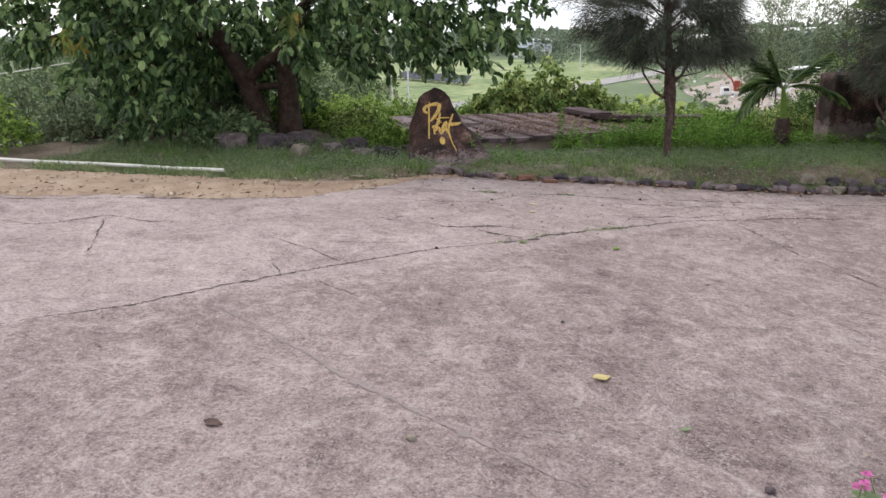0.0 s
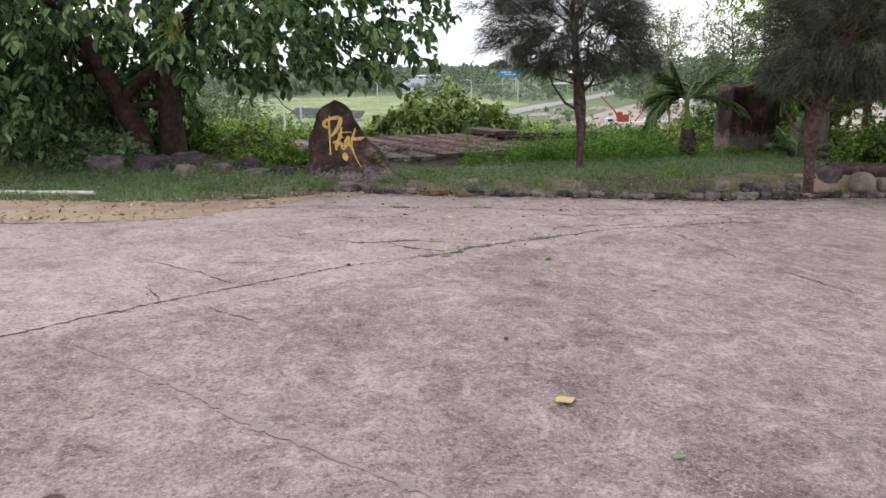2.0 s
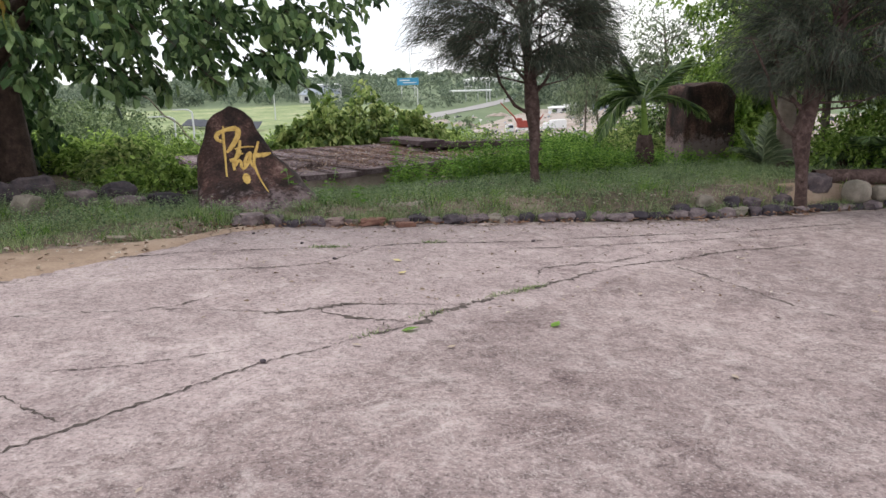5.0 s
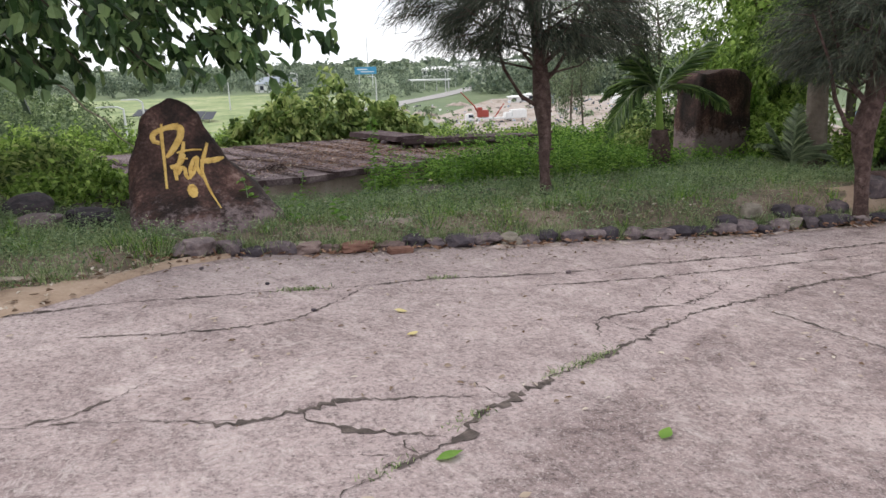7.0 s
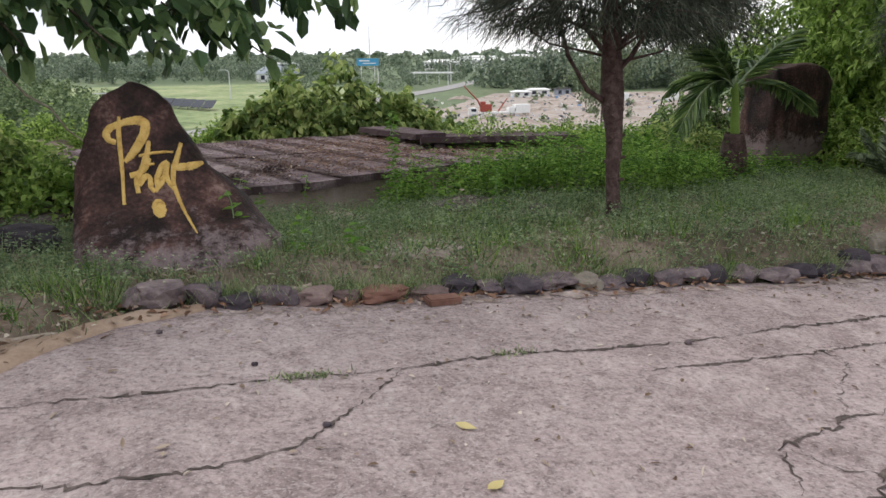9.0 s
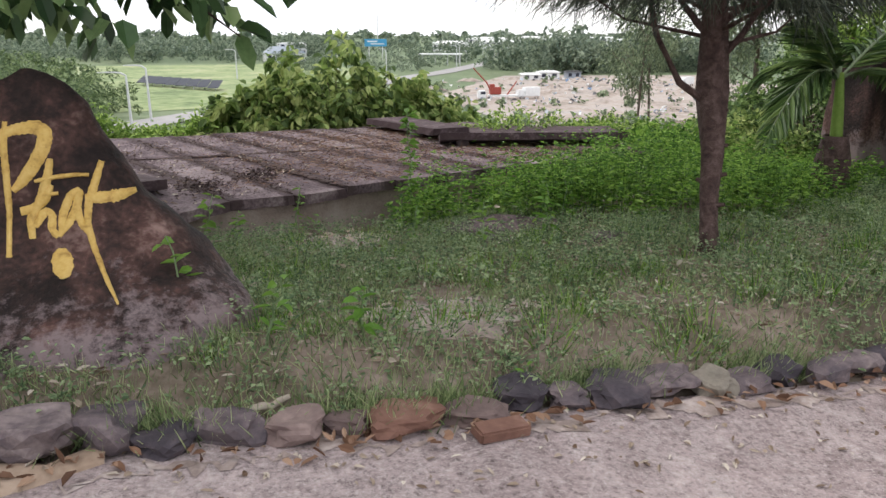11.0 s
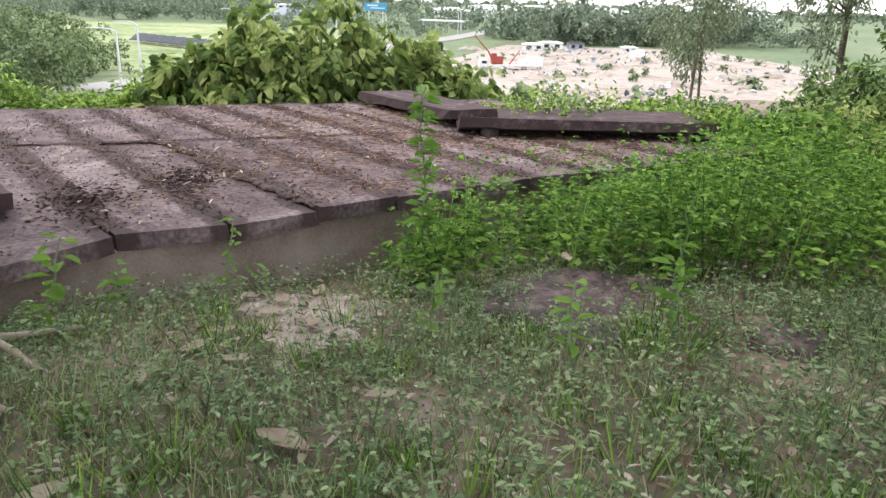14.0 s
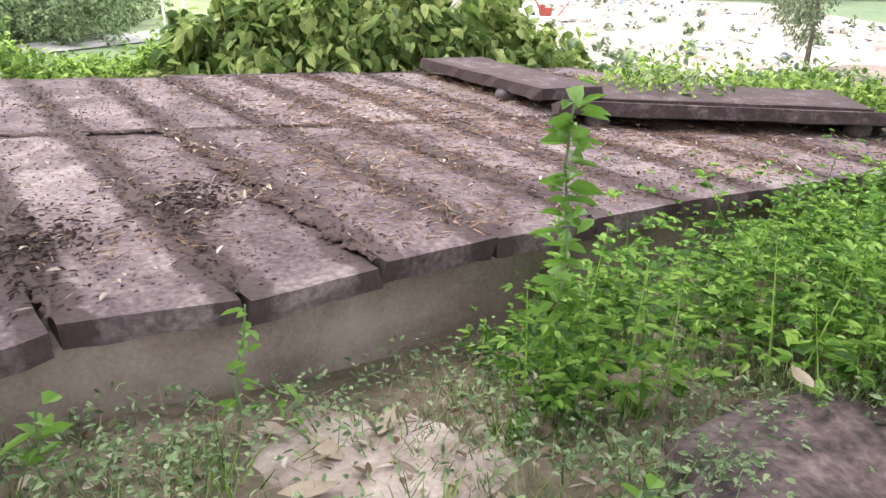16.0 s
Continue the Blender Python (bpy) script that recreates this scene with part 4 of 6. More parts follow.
for k, (a, b, c, d, z) in enumerate((((2.83, 15.73), (4.97, 15.22), (5.07, 15.61), (2.93, 16.12), 0.138),
                                     ((2.87, 16.17), (3.35, 16.26), (2.89, 17.88), (2.33, 17.76), 0.13),
                                     ((-0.61, 13.58), (-0.01, 13.79), (-0.34, 14.61), (-0.93, 14.4), 0.102),
                                     ((3.31, 16.29), (5.23, 15.81), (5.42, 16.53), (3.5, 17.01), 0.044))):
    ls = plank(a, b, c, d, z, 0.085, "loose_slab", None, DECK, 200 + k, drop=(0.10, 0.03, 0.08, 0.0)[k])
    tagged(ls, "loose concrete slab lying raised on the deck over a dark gap", "slab", "loose slabs")
    for q, (u, w) in enumerate(((0.12, 0.3), (0.88, 0.3))):
        px_, py_ = [(a[i] * (1 - u) + b[i] * u) * (1 - w) + (d[i] * (1 - u) + c[i] * u) * w for i in (0, 1)]
        h = z - 0.085 - TOP
        tagged(lump("prop_stone", (px_, py_, TOP + h / 2 - 0.01), (0.16, 0.14, h * 1.05 + 0.01), STONE, 120 + k * 2 + q, amp=0.2, sub=2), "stone propping up a loose slab", "stone")

# ---- far edge of walk: white pipe, sticks, cables ----
v, f = tube(bend((-11.0, 10.0, 0.46), (-5.7, 9.5, 0.26), 9, 0, 0.012, 2) + bend((-4.9, 9.45, 0.235), (-3.0, 9.15, 0.19), 6, 0, 0.008, 3), [0.026] * 15, 10)
tagged(npmesh("white_pipe", v, f, PIPE, smooth=True), "white plastic pipe lying along the grass edge", "pipe")
for k, (a, b, r) in enumerate((((-0.25, 12.9, 0.0), (0.35, 12.1, -0.15), 0.035), ((0.0, 12.75, -0.08), (0.42, 12.35, -0.16), 0.02), ((-0.1, 12.5, -0.1), (0.45, 12.72, -0.16), 0.014))):
    v, f = tube(bend(a, b, 7, 0, 0.012, k), np.linspace(r, r * 0.6, 7), 7, 0.1)
    tagged(npmesh("dead_branch", v, f, DRYWOOD, smooth=True), "pale dead branch lying in the grass", "branch", "dead branches")
for k, (xa, ya, xb, yb) in enumerate(((-1.35, 9.42, -0.45, 9.6), (0.47, 9.93, 0.68, 10.06))):
    v, f = tube(bend((xa, ya, float(ground_z(np.float64(xa), np.float64(ya))) + 0.045), (xb, yb, float(ground_z(np.float64(xb), np.float64(yb))) + 0.045), 7, 0, 0.008, k + 5), [0.016, 0.017, 0.015, 0.016, 0.014, 0.014, 0.012], 7, 0.1)
    tagged(npmesh("dead_branch", v, f, DRYWOOD, smooth=True), "straight pale dead stick lying in the grass by the kerb", "branch", "dead branches")


# ---- trees ----
def lz(x, y):
    return float(land_z(x, y))


# broad-leaved tree by the sign rock
tree = empty("broadleaf_tree", -3.3, 12.9, lz(-3.3, 12.9), "large broad-leaved tree with forked dark trunk and hanging leaves", "tree")
B = np.array((-3.3, 12.9, lz(-3.3, 12.9)))
limbs = [
    ([(-0.25, 0, -0.1), (-0.3, 0, 0.5), (-0.55, 0, 1.1), (-0.85, 0, 1.7), (-1.3, 0.1, 2.6), (-1.8, 0.1, 3.6)], [0.24, 0.18, 0.155, 0.13, 0.10, 0.06]),
    ([(0.22, 0, -0.1), (0.25, 0.05, 0.6), (0.22, 0.05, 1.3), (0.3, 0, 2.0), (0.5, 0, 3.0), (0.7, 0, 4.0)], [0.25, 0.195, 0.165, 0.145, 0.10, 0.06]),
    ([(-0.5, 0, 1.0), (-0.1, -0.1, 1.35), (0.25, -0.2, 1.55), (0.8, -0.5, 2.1), (1.5, -0.9, 2.5)], [0.11, 0.10, 0.08, 0.06, 0.03]),
    ([(-0.45, 0, 0.9), (0.0, 0.05, 0.95), (0.25, 0.05, 1.0)], [0.07, 0.06, 0.06]),
    ([(0.3, 0, 2.0), (1.2, -0.6, 2.6), (2.3, -1.1, 2.7), (3.3, -1.4, 2.4)], [0.12, 0.08, 0.05, 0.02]),
    ([(0.4, 0, 2.5), (1.5, -0.2, 3.1), (2.7, -0.4, 3.0), (3.8, -0.8, 2.6)], [0.10, 0.07, 0.04, 0.015]),
    ([(-0.85, 0, 1.7), (-1.7, -0.5, 2.0), (-2.8, -0.9, 2.0), (-3.8, -1.2, 1.7)], [0.09, 0.07, 0.04, 0.02]),
    ([(-1.1, 0, 2.3), (-1.2, -0.9, 2.6), (-1.5, -2.0, 2.5)], [0.08, 0.05, 0.02]),
]
trunkv, trunkf = join([tube([B + np.array(p) for p in pts], r, 10, 0.07, k) for k, (pts, r) in enumerate(limbs[:2])])
tr = npmesh("trunk", trunkv - B, trunkf, BARK, tree, smooth=True)
for k, (pts, r) in enumerate(limbs[2:]):
    v, f = tube(np.array(pts), r, 8, 0.06, k + 9)
    npmesh("limb", v, f, BARK, tree, smooth=True)
rg = np.random.default_rng(11)
n = 4200
C = np.stack([rg.uniform(-8.2, 1.25, n), rg.uniform(10.2, 14.6, n), rg.uniform(0.6, 5.4, n)], 1)
low = np.interp(C[:, 0], [-8.2, -6, -4.6, -3.6, -2.4, -1.6, -0.5, 0.3, 0.9, 1.3], [1.9, 1.65, 0.85, 1.1, 1.5, 1.45, 1.45, 1.4, 1.62, 2.1]) + ruffle(C[:, 0], C[:, 1], 3.1, 0.13)
low += 0.5 * np.abs(C[:, 1] - 11.5) * (C[:, 0] > -2.6) * 0.35
e = ((C[:, 0] + 3.2) / 4.6) ** 2 + ((C[:, 1] - 12.1) / 2.5) ** 2 + ((C[:, 2] - 2.6) / 2.9) ** 2
nearlow = np.exp(-np.abs(C[:, 2] - low) / 0.8)
clear = (np.abs(C[:, 0] + 3.3) < 0.85) & (C[:, 1] < 13.0) & (C[:, 2] < 2.05)
clear |= (C[:, 0] > -0.6) & (C[:, 1] < 11.0)
C = C[~clear & (C[:, 2] > low) & (e < 1.15) & (rg.uniform(0, 1, n) < 0.5 + 0.5 * nearlow)]
Ce = np.stack([rg.uniform(-5.7, -4.2, 150), rg.uniform(11.0, 12.8, 150), rg.uniform(0.5, 2.9, 150)], 1)
C = np.concatenate([C, Ce[Ce[:, 2] > 0.45 + ruffle(Ce[:, 0], Ce[:, 1], 2.9, 0.35)]])
Cb = np.stack([rg.uniform(-5.4, -2.9, 170), rg.uniform(13.2, 14.4, 170), rg.uniform(0.35, 2.5, 170)], 1)
C = np.concatenate([C, Cb[Cb[:, 2] > 0.5 + ruffle(Cb[:, 0], Cb[:, 1], 2.9, 0.35)]])
out = unit(C - np.array((-3.2, 12.8, 2.9)))
v, f = sprays(C - B, out, 13, 0.16, 0.098, rg, droop=0.75, twig=0.34, full=0.76)
npmesh("crown", v, f, MANGO, tree, label="dense dark green hanging leaves")
tips = [bend(c - B, c - B + o * 0.32 + np.array((0, 0, -0.1)), 3) for c, o in zip(C[::3], out[::3])]
v, f = join([tube(t, [0.008, 0.006, 0.003], 4) for t in tips])
npmesh("twig_growth", v, f, BARK, tree)["kind"] = "stuff"
Cy = np.array([(-5.3, 9.9, 2.0), (-5.2, 9.8, 2.1), (-5.1, 10.0, 1.95), (-2.2, 10.3, 2.25), (-2.3, 10.4, 2.2)])
v, f = sprays(Cy - B, np.tile((0, -0.3, -1.0), (5, 1)), 16, 0.17, 0.06, rg, droop=1.0, twig=0.25)
npmesh("young_leaves", v, f, MANGOYOUNG, tree, label="young yellow-orange leaves")
v, f = tube(bend((-1.75, 12.0, 1.75), (-0.72, 12.0, 0.6), 9, 0.03, 0.015, 4), np.linspace(0.012, 0.008, 9), 5)
tagged(npmesh("vine", v, f, DRYWOOD, smooth=True), "thin bare vine hanging from the tree", "vine")
v, f = tube(bend((-14, 14.2, 0.75), (-4.2, 13.6, 1.95), 14, 0.12, 0.0, 4), [0.014] * 14, 5)
tagged(npmesh("cable", v, f, PIPE, smooth=True), "thin pale cable sagging into the tree", "cable")


def casuarina(x, y, lean, height, r, crown, seed, label, tufts=500, per=80):
    """A needle tree: dark forked trunk, upswept limbs and clumps of hanging needles.
    crown: offset of its middle in x and y, height of its lower rim over the foot, radius."""
    rg = np.random.default_rng(seed)
    z = lz(x, y)
    t = empty("casuarina_tree", x, y, z, label, "tree", "casuarinas")
    cx, cy, rim, rad = crown
    fork = rim * 0.68
    lx, ly = lean
    pts = [(0, 0, -0.1)] + [(lx * q + 0.012 * math.sin(q * 9 + seed), ly * q, fork * q) for q in (0.06, 0.2, 0.4, 0.6, 0.8, 1.0)]
    pts += [(lx + (cx - lx) * 0.3, ly, rim * 1.05), (cx, cy, height * 0.6), (cx, cy, height)]
    v, f = tube(pts, [r * 1.3, r * 1.1, r * 0.95, r * 0.95, r * 1.1, r * 1.3, r * 1.6, r * 1.2, r * 0.6, r * 0.1], 14, 0.13, seed)
    npmesh("trunk", v, f, BARK2, t, smooth=True)
    knots, tips = [], []
    for k, (dx, dy, h0, h1) in enumerate(((-0.56, -0.05, 0.62, 1.15), (-0.28, 0.12, 0.86, 1.2), (0.30, -0.05, 0.80, 1.2), (0.16, 0.2, 0.9, 1.3), (-0.12, -0.16, 0.95, 1.35), (0.5, 0.1, 0.95, 1.25))):
        st = np.array((lx * min(1, h0 / 0.68), ly, rim * h0))
        knots.append(tube([st, st + (dx * 0.45, dy * 0.4, rim * 0.10), st + (dx * 0.8, dy * 0.8, rim * (h1 - h0) * 0.55), st + (dx, dy, rim * (h1 - h0)), st + (dx * 1.5, dy * 1.5, rim * (h1 - h0) + 0.45)], [r * 0.42, r * 0.36, r * 0.3, r * 0.22, 0.006], 7, 0.06, k))
    for k in range(34):
        a = k * 2.399 + rg.uniform(-0.3, 0.3)
        up = (k + 0.5) / 34
        wide = rad * math.sqrt(max(0.05, 1 - (max(0, up - 0.35) / 0.68) ** 2)) * rg.uniform(0.72, 1.06)
        end = np.array((cx + wide * math.cos(a), cy + wide * math.sin(a), rim + 0.10 + up * (height - rim) * 0.95 + rg.uniform(-0.1, 0.1)))
        st = np.array((lx + (cx - lx) * up, ly + (cy - ly) * up, rim * 0.85 + up * (height - rim) * 0.62))
        mid = st * 0.5 + end * 0.5 + np.array((0, 0, -0.10))
        knots.append(tube([st, st * 0.6 + mid * 0.4, mid, mid * 0.4 + end * 0.6 + (0, 0, 0.03), end], [r * 0.28, r * 0.22, r * 0.15, r * 0.09, 0.004], 6, 0.05, k))
        tips += [mid * (1 - s) + end * s for s in (0.25, 0.5, 0.75, 0.95, 1.05)]
    for v, f in knots:
        npmesh("limb", v, f, BARK2, t, smooth=True)
    tips = np.array(tips)
    Q = tips[rg.integers(0, len(tips), tufts)] + rg.normal(0, 1, (tufts, 3)) * np.array((0.19, 0.19, 0.13))
    Q[:, 2] = np.maximum(Q[:, 2], rim + 0.06 + rg.uniform(0, 0.12, tufts))
    out = unit(Q - np.array((cx, cy, rim + (height - rim) * 0.3)) * (1, 1, 1))
    out[:, 2] = np.clip(out[:, 2], -0.25, 0.9)
    twigs = [tube(bend(c - o * 0.22 - (0, 0, 0.03), c + o * 0.12, 3, 0, 0.01, 3), (0.007, 0.005, 0.002), 4) for c, o in zip(Q, out)]
    v, f = join(twigs)
    npmesh("twig_growth", v, f, BARK2, t)["kind"] = "stuff"
    s_ = rg.uniform(-0.2, 0.14, (tufts, per, 1))
    P = (Q[:, None] + out[:, None] * s_ + rg.normal(0, 0.045, (tufts, per, 3))).reshape(-1, 3)
    D = (out[:, None] * 0.75 + rg.normal(0, 0.4, (tufts, per, 3)) + np.array((0, 0, -0.5))).reshape(-1, 3)
    v, f = blades(P, D, rg.uniform(0.09, 0.27, len(P)), 0.0066, rg)
    npmesh("needle_foliage", v, f, NEEDLE, t, label="fine dark grey-green needles")["kind"] = "stuff"
    for k in range(6):
        a = rg.uniform(0, 6.28)
        q = rg.uniform(0.3, 0.95)
        v, f = tube([(lx * q, ly * q, fork * q), (lx * q + 0.095 * math.cos(a), ly * q + 0.095 * math.sin(a), fork * q + 0.02)], [0.024, 0.012], 6)
        npmesh("branch_stub", v, f, BARK2, t)
    return t


casuarina(3.385, 11.38, (0.03, 0.17), 3.7, 0.059, (-0.15, 0.1, 1.46, 1.2), 21, "slender casuarina with dark needle crown growing in the grass")
casuarina(6.33, 10.1, (-0.05, 0.05), 3.7, 0.07, (0.42, 0.1, 1.42, 1.05), 22, "dark casuarina with low needle crown beside the kerb", 500)


def leafy_tree(x, y, base, height, spread, mat, bark, seed, label, size=0.09, twigs=420, per=14, low=0.35, trunk=0.09, lean=0.0):
    rg = np.random.default_rng(seed)
    t = empty("leafy_tree", x, y, base, label, "tree", "trees on the slope")
    v, f = tube([(0, 0, -0.3), (lean * 0.3, 0.03, height * 0.3), (lean * 0.6, -0.02, height * 0.6), (lean, 0, height * 0.92)], [trunk * 1.2, trunk, trunk * 0.7, trunk * 0.15], 8, 0.06, seed)
    npmesh("trunk", v, f, bark, t, smooth=True)
    tubes, C = [], []
    for k in range(16):
        a, h0 = rg.uniform(0, 6.28), rg.uniform(low, 0.8) * height
        ln = spread * rg.uniform(0.5, 1.0) * (1.1 - 0.5 * h0 / height)
        st = np.array((lean * h0 / height, 0, h0))
        en = st + np.array((math.cos(a) * ln, math.sin(a) * ln, height * rg.uniform(0.05, 0.22)))
        tubes.append(tube(bend(st, en, 5, 0, 0.04, k), np.linspace(trunk * 0.4, 0.006, 5), 5))
        m = twigs // 16
        q = st + (en - st) * rg.uniform(0.25, 1.05, (m, 1)) + rg.normal(0, spread * 0.15, (m, 3))
        C.append(q)
    for v, f in tubes:
        npmesh("limb", v, f, bark, t, smooth=True)
    C = np.concatenate(C)
    out = unit(C - np.array((lean * 0.6, 0, height * 0.6)))
    v, f = sprays(C, out, per, size, size * 0.42, rg, droop=0.45, twig=0.3)
    npmesh("crown", v, f, mat, t)
    return t


for k, (x, y, h, sp, mat, size, tw, low, bark, tk) in enumerate((
        (7.98, 12.5, 4.6, 1.7, GREEN, 0.095, 900, 0.36, GREYBARK, 0.135), (9.4, 13.4, 4.4, 1.9, LIME, 0.11, 900, 0.2, GREYBARK, 0.07), (9.5, 15.8, 4.6, 2.0, LIME, 0.13, 1300, 0.2, BARK2, 0.08),
        (11.8, 14.4, 4.8, 2.0, SAGE, 0.09, 560, 0.15, BARK2, 0.08), (11.4, 17.8, 5.0, 2.2, SAGE, 0.10, 700, 0.15, GREYBARK, 0.09), (9.6, 18.8, 3.6, 1.3, SAGE, 0.08, 300, 0.25, GREYBARK, 0.05),
        (10.2, 11.3, 4.2, 1.8, LIME, 0.09, 850, 0.2, BARK2, 0.07), (13.6, 12.0, 5.0, 2.4, GREEN, 0.11, 760, 0.08, BARK2, 0.1), (14.4, 16.5, 5.5, 2.6, SAGE, 0.11, 760, 0.1, BARK2, 0.1),
        (7.9, 20.0, 3.4, 0.75, SAGE, 0.07, 300, 0.2, GREYBARK, 0.022), (8.8, 21.0, 3.6, 0.8, SAGE, 0.07, 300, 0.2, GREYBARK, 0.022), (12.6, 9.4, 4.6, 2.0, GREEN, 0.1, 650, 0.12, BARK2, 0.09))):
    leafy_tree(x, y, lz(x, y), h, sp, mat, bark, 300 + k, {GREEN.name: "mid-green leafy tree on the hilltop edge", LIME.name: "bright green leafy tree on the hilltop edge", SAGE.name: "slender pale green tree with sparse leaves"}[mat.name], size, tw, 13, low, tk, 0.15 * ((k * 7) % 5 - 2))


def shrub(x, y, rx, ry, h, mat, seed, label, size=0.1, n=150, per=10, name="shrub", base=None, aspect=0.5, group="shrubs", droop=0.35):
    """A bush of leafy shoots with an uneven outline."""
    rg = np.random.default_rng(seed)
    z = lz(x, y) if base is None else base
    t = empty(name, x, y, z, label, "bush", group)
    th, r = rg.uniform(0, 6.28, n), np.sqrt(rg.uniform(0, 1, n))
    top = h * np.sqrt(np.clip(1 - r ** 2, 0.05, 1)) * (0.75 + 0.35 * np.sin(3 * th + seed) * np.cos(5 * r + seed) + rg.uniform(-0.15, 0.2, n))
    C = np.stack([r * np.cos(th) * rx, r * np.sin(th) * ry, np.clip(top * rg.uniform(0.25, 1, n) ** 0.5, 0.03, None)], 1)
    tubes = [tube(bend((c[0] * 0.3, c[1] * 0.3, 0), c, 4, 0, 0.03, k), (0.012, 0.009, 0.006, 0.003), 4) for k, c in enumerate(C[::4])]
    v, f = join(tubes)
    npmesh("stem_growth", v, f, BARK2, t)
    v, f = sprays(C, unit(C + (0, 0, 0.2)), per, size, size * aspect, rg, droop=droop, twig=0.22)
    npmesh("foliage", v, f, mat, t)
    return t


# bush behind the deck and creepers along its back edge
shrub(2.0, 18.75, 1.7, 0.8, 1.3, BUSH, 401, "tall yellow-green bush with large leaves behind the deck", 0.155, 520, 10, base=-0.35, aspect=0.6, droop=1.0)
shrub(1.2, 18.5, 1.1, 0.6, 0.95, BUSH, 402, "broad-leaved bush behind the deck", 0.155, 260, 10, base=-0.35, aspect=0.6, droop=1.0)
shrub(3.5, 18.8, 0.8, 0.6, 0.75, BUSH, 403, "low broad-leaved bush behind the deck", 0.13, 150, 10, base=-0.4, aspect=0.6, droop=1.0)
shrub(0.35, 18.75, 0.5, 0.4, 0.42, LIME, 404, "low bright green creeper at the deck's back edge", 0.08, 170, 12, base=-0.3)
shrub(-1.45, 18.5, 0.6, 0.4, 0.62, LIME, 415, "bright green bush at the deck's back corner", 0.085, 200, 12, base=-0.42)
shrub(-0.5, 18.4, 0.4, 0.3, 0.17, LIME, 405, "low bright green creeper at the deck's back edge", 0.07, 120, 12, base=-0.3)
shrub(-2.6, 18.6, 0.8, 0.6, 0.85, LIME, 406, "bright green creeper heaped beside the deck", 0.08, 260, 12, base=-0.5)
shrub(-3.2, 17.8, 1.2, 0.9, 1.0, LIME, 407, "bright green bush beside the deck", 0.09, 260, 12, base=-0.7)
shrub(-2.3, 14.6, 0.7, 0.7, 0.42, LIME, 408, "bright green undergrowth behind the sign rock", 0.09, 240, 12)
shrub(-1.5, 13.2, 0.7, 0.6, 0.34, LIME, 409, "bright green undergrowth behind the sign rock", 0.09, 240, 12)
shrub(-1.9, 13.9, 0.6, 0.6, 0.42, BUSH, 410, "leafy green bush between tree and rock", 0.1, 200, 12)
shrub(4.2, 16.75, 0.75, 0.4, 0.24, LIME, 411, "small bright green weeds growing on the slabs", 0.06, 90, 10, base=-0.08)
shrub(5.6, 16.9, 0.8, 0.5, 0.22, LIME, 412, "bright green weeds beside the slabs", 0.07, 150, 10, base=-0.2)
shrub(6.6, 18.2, 0.9, 0.7, 0.35, SAGE, 413, "pale green bush on the slope", 0.08, 200, 12)
shrub(4.9, 18.6, 0.9, 0.6, 0.3, SAGE, 414, "pale green low bush behind the slabs", 0.07, 160, 12, base=-0.5)
for k, (x, y, rx, h, mat) in enumerate(((-4.6, 14.2, 0.9, 0.9, SAGE), (-6.8, 13.4, 1.2, 1.0, SAGE), (-8.3, 11.4, 1.1, 1.3, LIME),
                                        (-8.6, 14.2, 1.5, 2.2, SAGE), (-10.2, 12.6, 1.4, 1.7, LIME), (-5.2, 15.4, 1.3, 1.7, SAGE), (-3.9, 12.1, 0.6, 0.5, WEEDDARK), (-7.2, 16.5, 1.7, 2.4, SAGE), (-11.5, 15.5, 2.0, 3.0, GREEN),
                                        (-4.3, 16.3, 1.1, 0.8, LIME), (-3.6, 14.8, 0.8, 0.55, LIME))):
    shrub(x, y, rx, rx * 0.8, h, mat, 430 + k, {GREEN.name: "dense green bush on the slope", WEEDDARK.name: "low dark green undergrowth by the grass edge", LIME.name: "bright lime green bush on the slope", SAGE.name: "pale green thin bush on the slope"}[mat.name], 0.11, int(260 * rx), 11)
for k, (x, y, rx, h, mat) in enumerate(((8.6, 13.9, 0.8, 0.7, LIME), (9.0, 12.2, 0.9, 0.8, LIME), (9.3, 10.6, 0.8, 0.7, WEEDDARK), (6.5, 15.2, 0.8, 0.55, BUSH), (7.6, 16.6, 0.9, 0.8, GREEN), (8.4, 16.2, 1.1, 1.8, GREEN),
                                        (10.6, 12.8, 1.1, 1.5, LIME), (5.5, 15.2, 0.6, 0.42, WEED), (10.9, 9.9, 0.9, 0.9, GREEN), (8.9, 15.0, 0.9, 1.6, LIME))):
    shrub(x, y, rx, rx * 0.8, h, mat, 470 + k, {GREEN.name: "dense green bush under the trees", WEEDDARK.name: "low dark green undergrowth under the trees", LIME.name: "bright green bush under the trees", BUSH.name: "yellow-green bush beside the standing rock", WEED.name: "bright green tall weeds by the deck"}[mat.name], 0.085, int(330 * rx), 12)


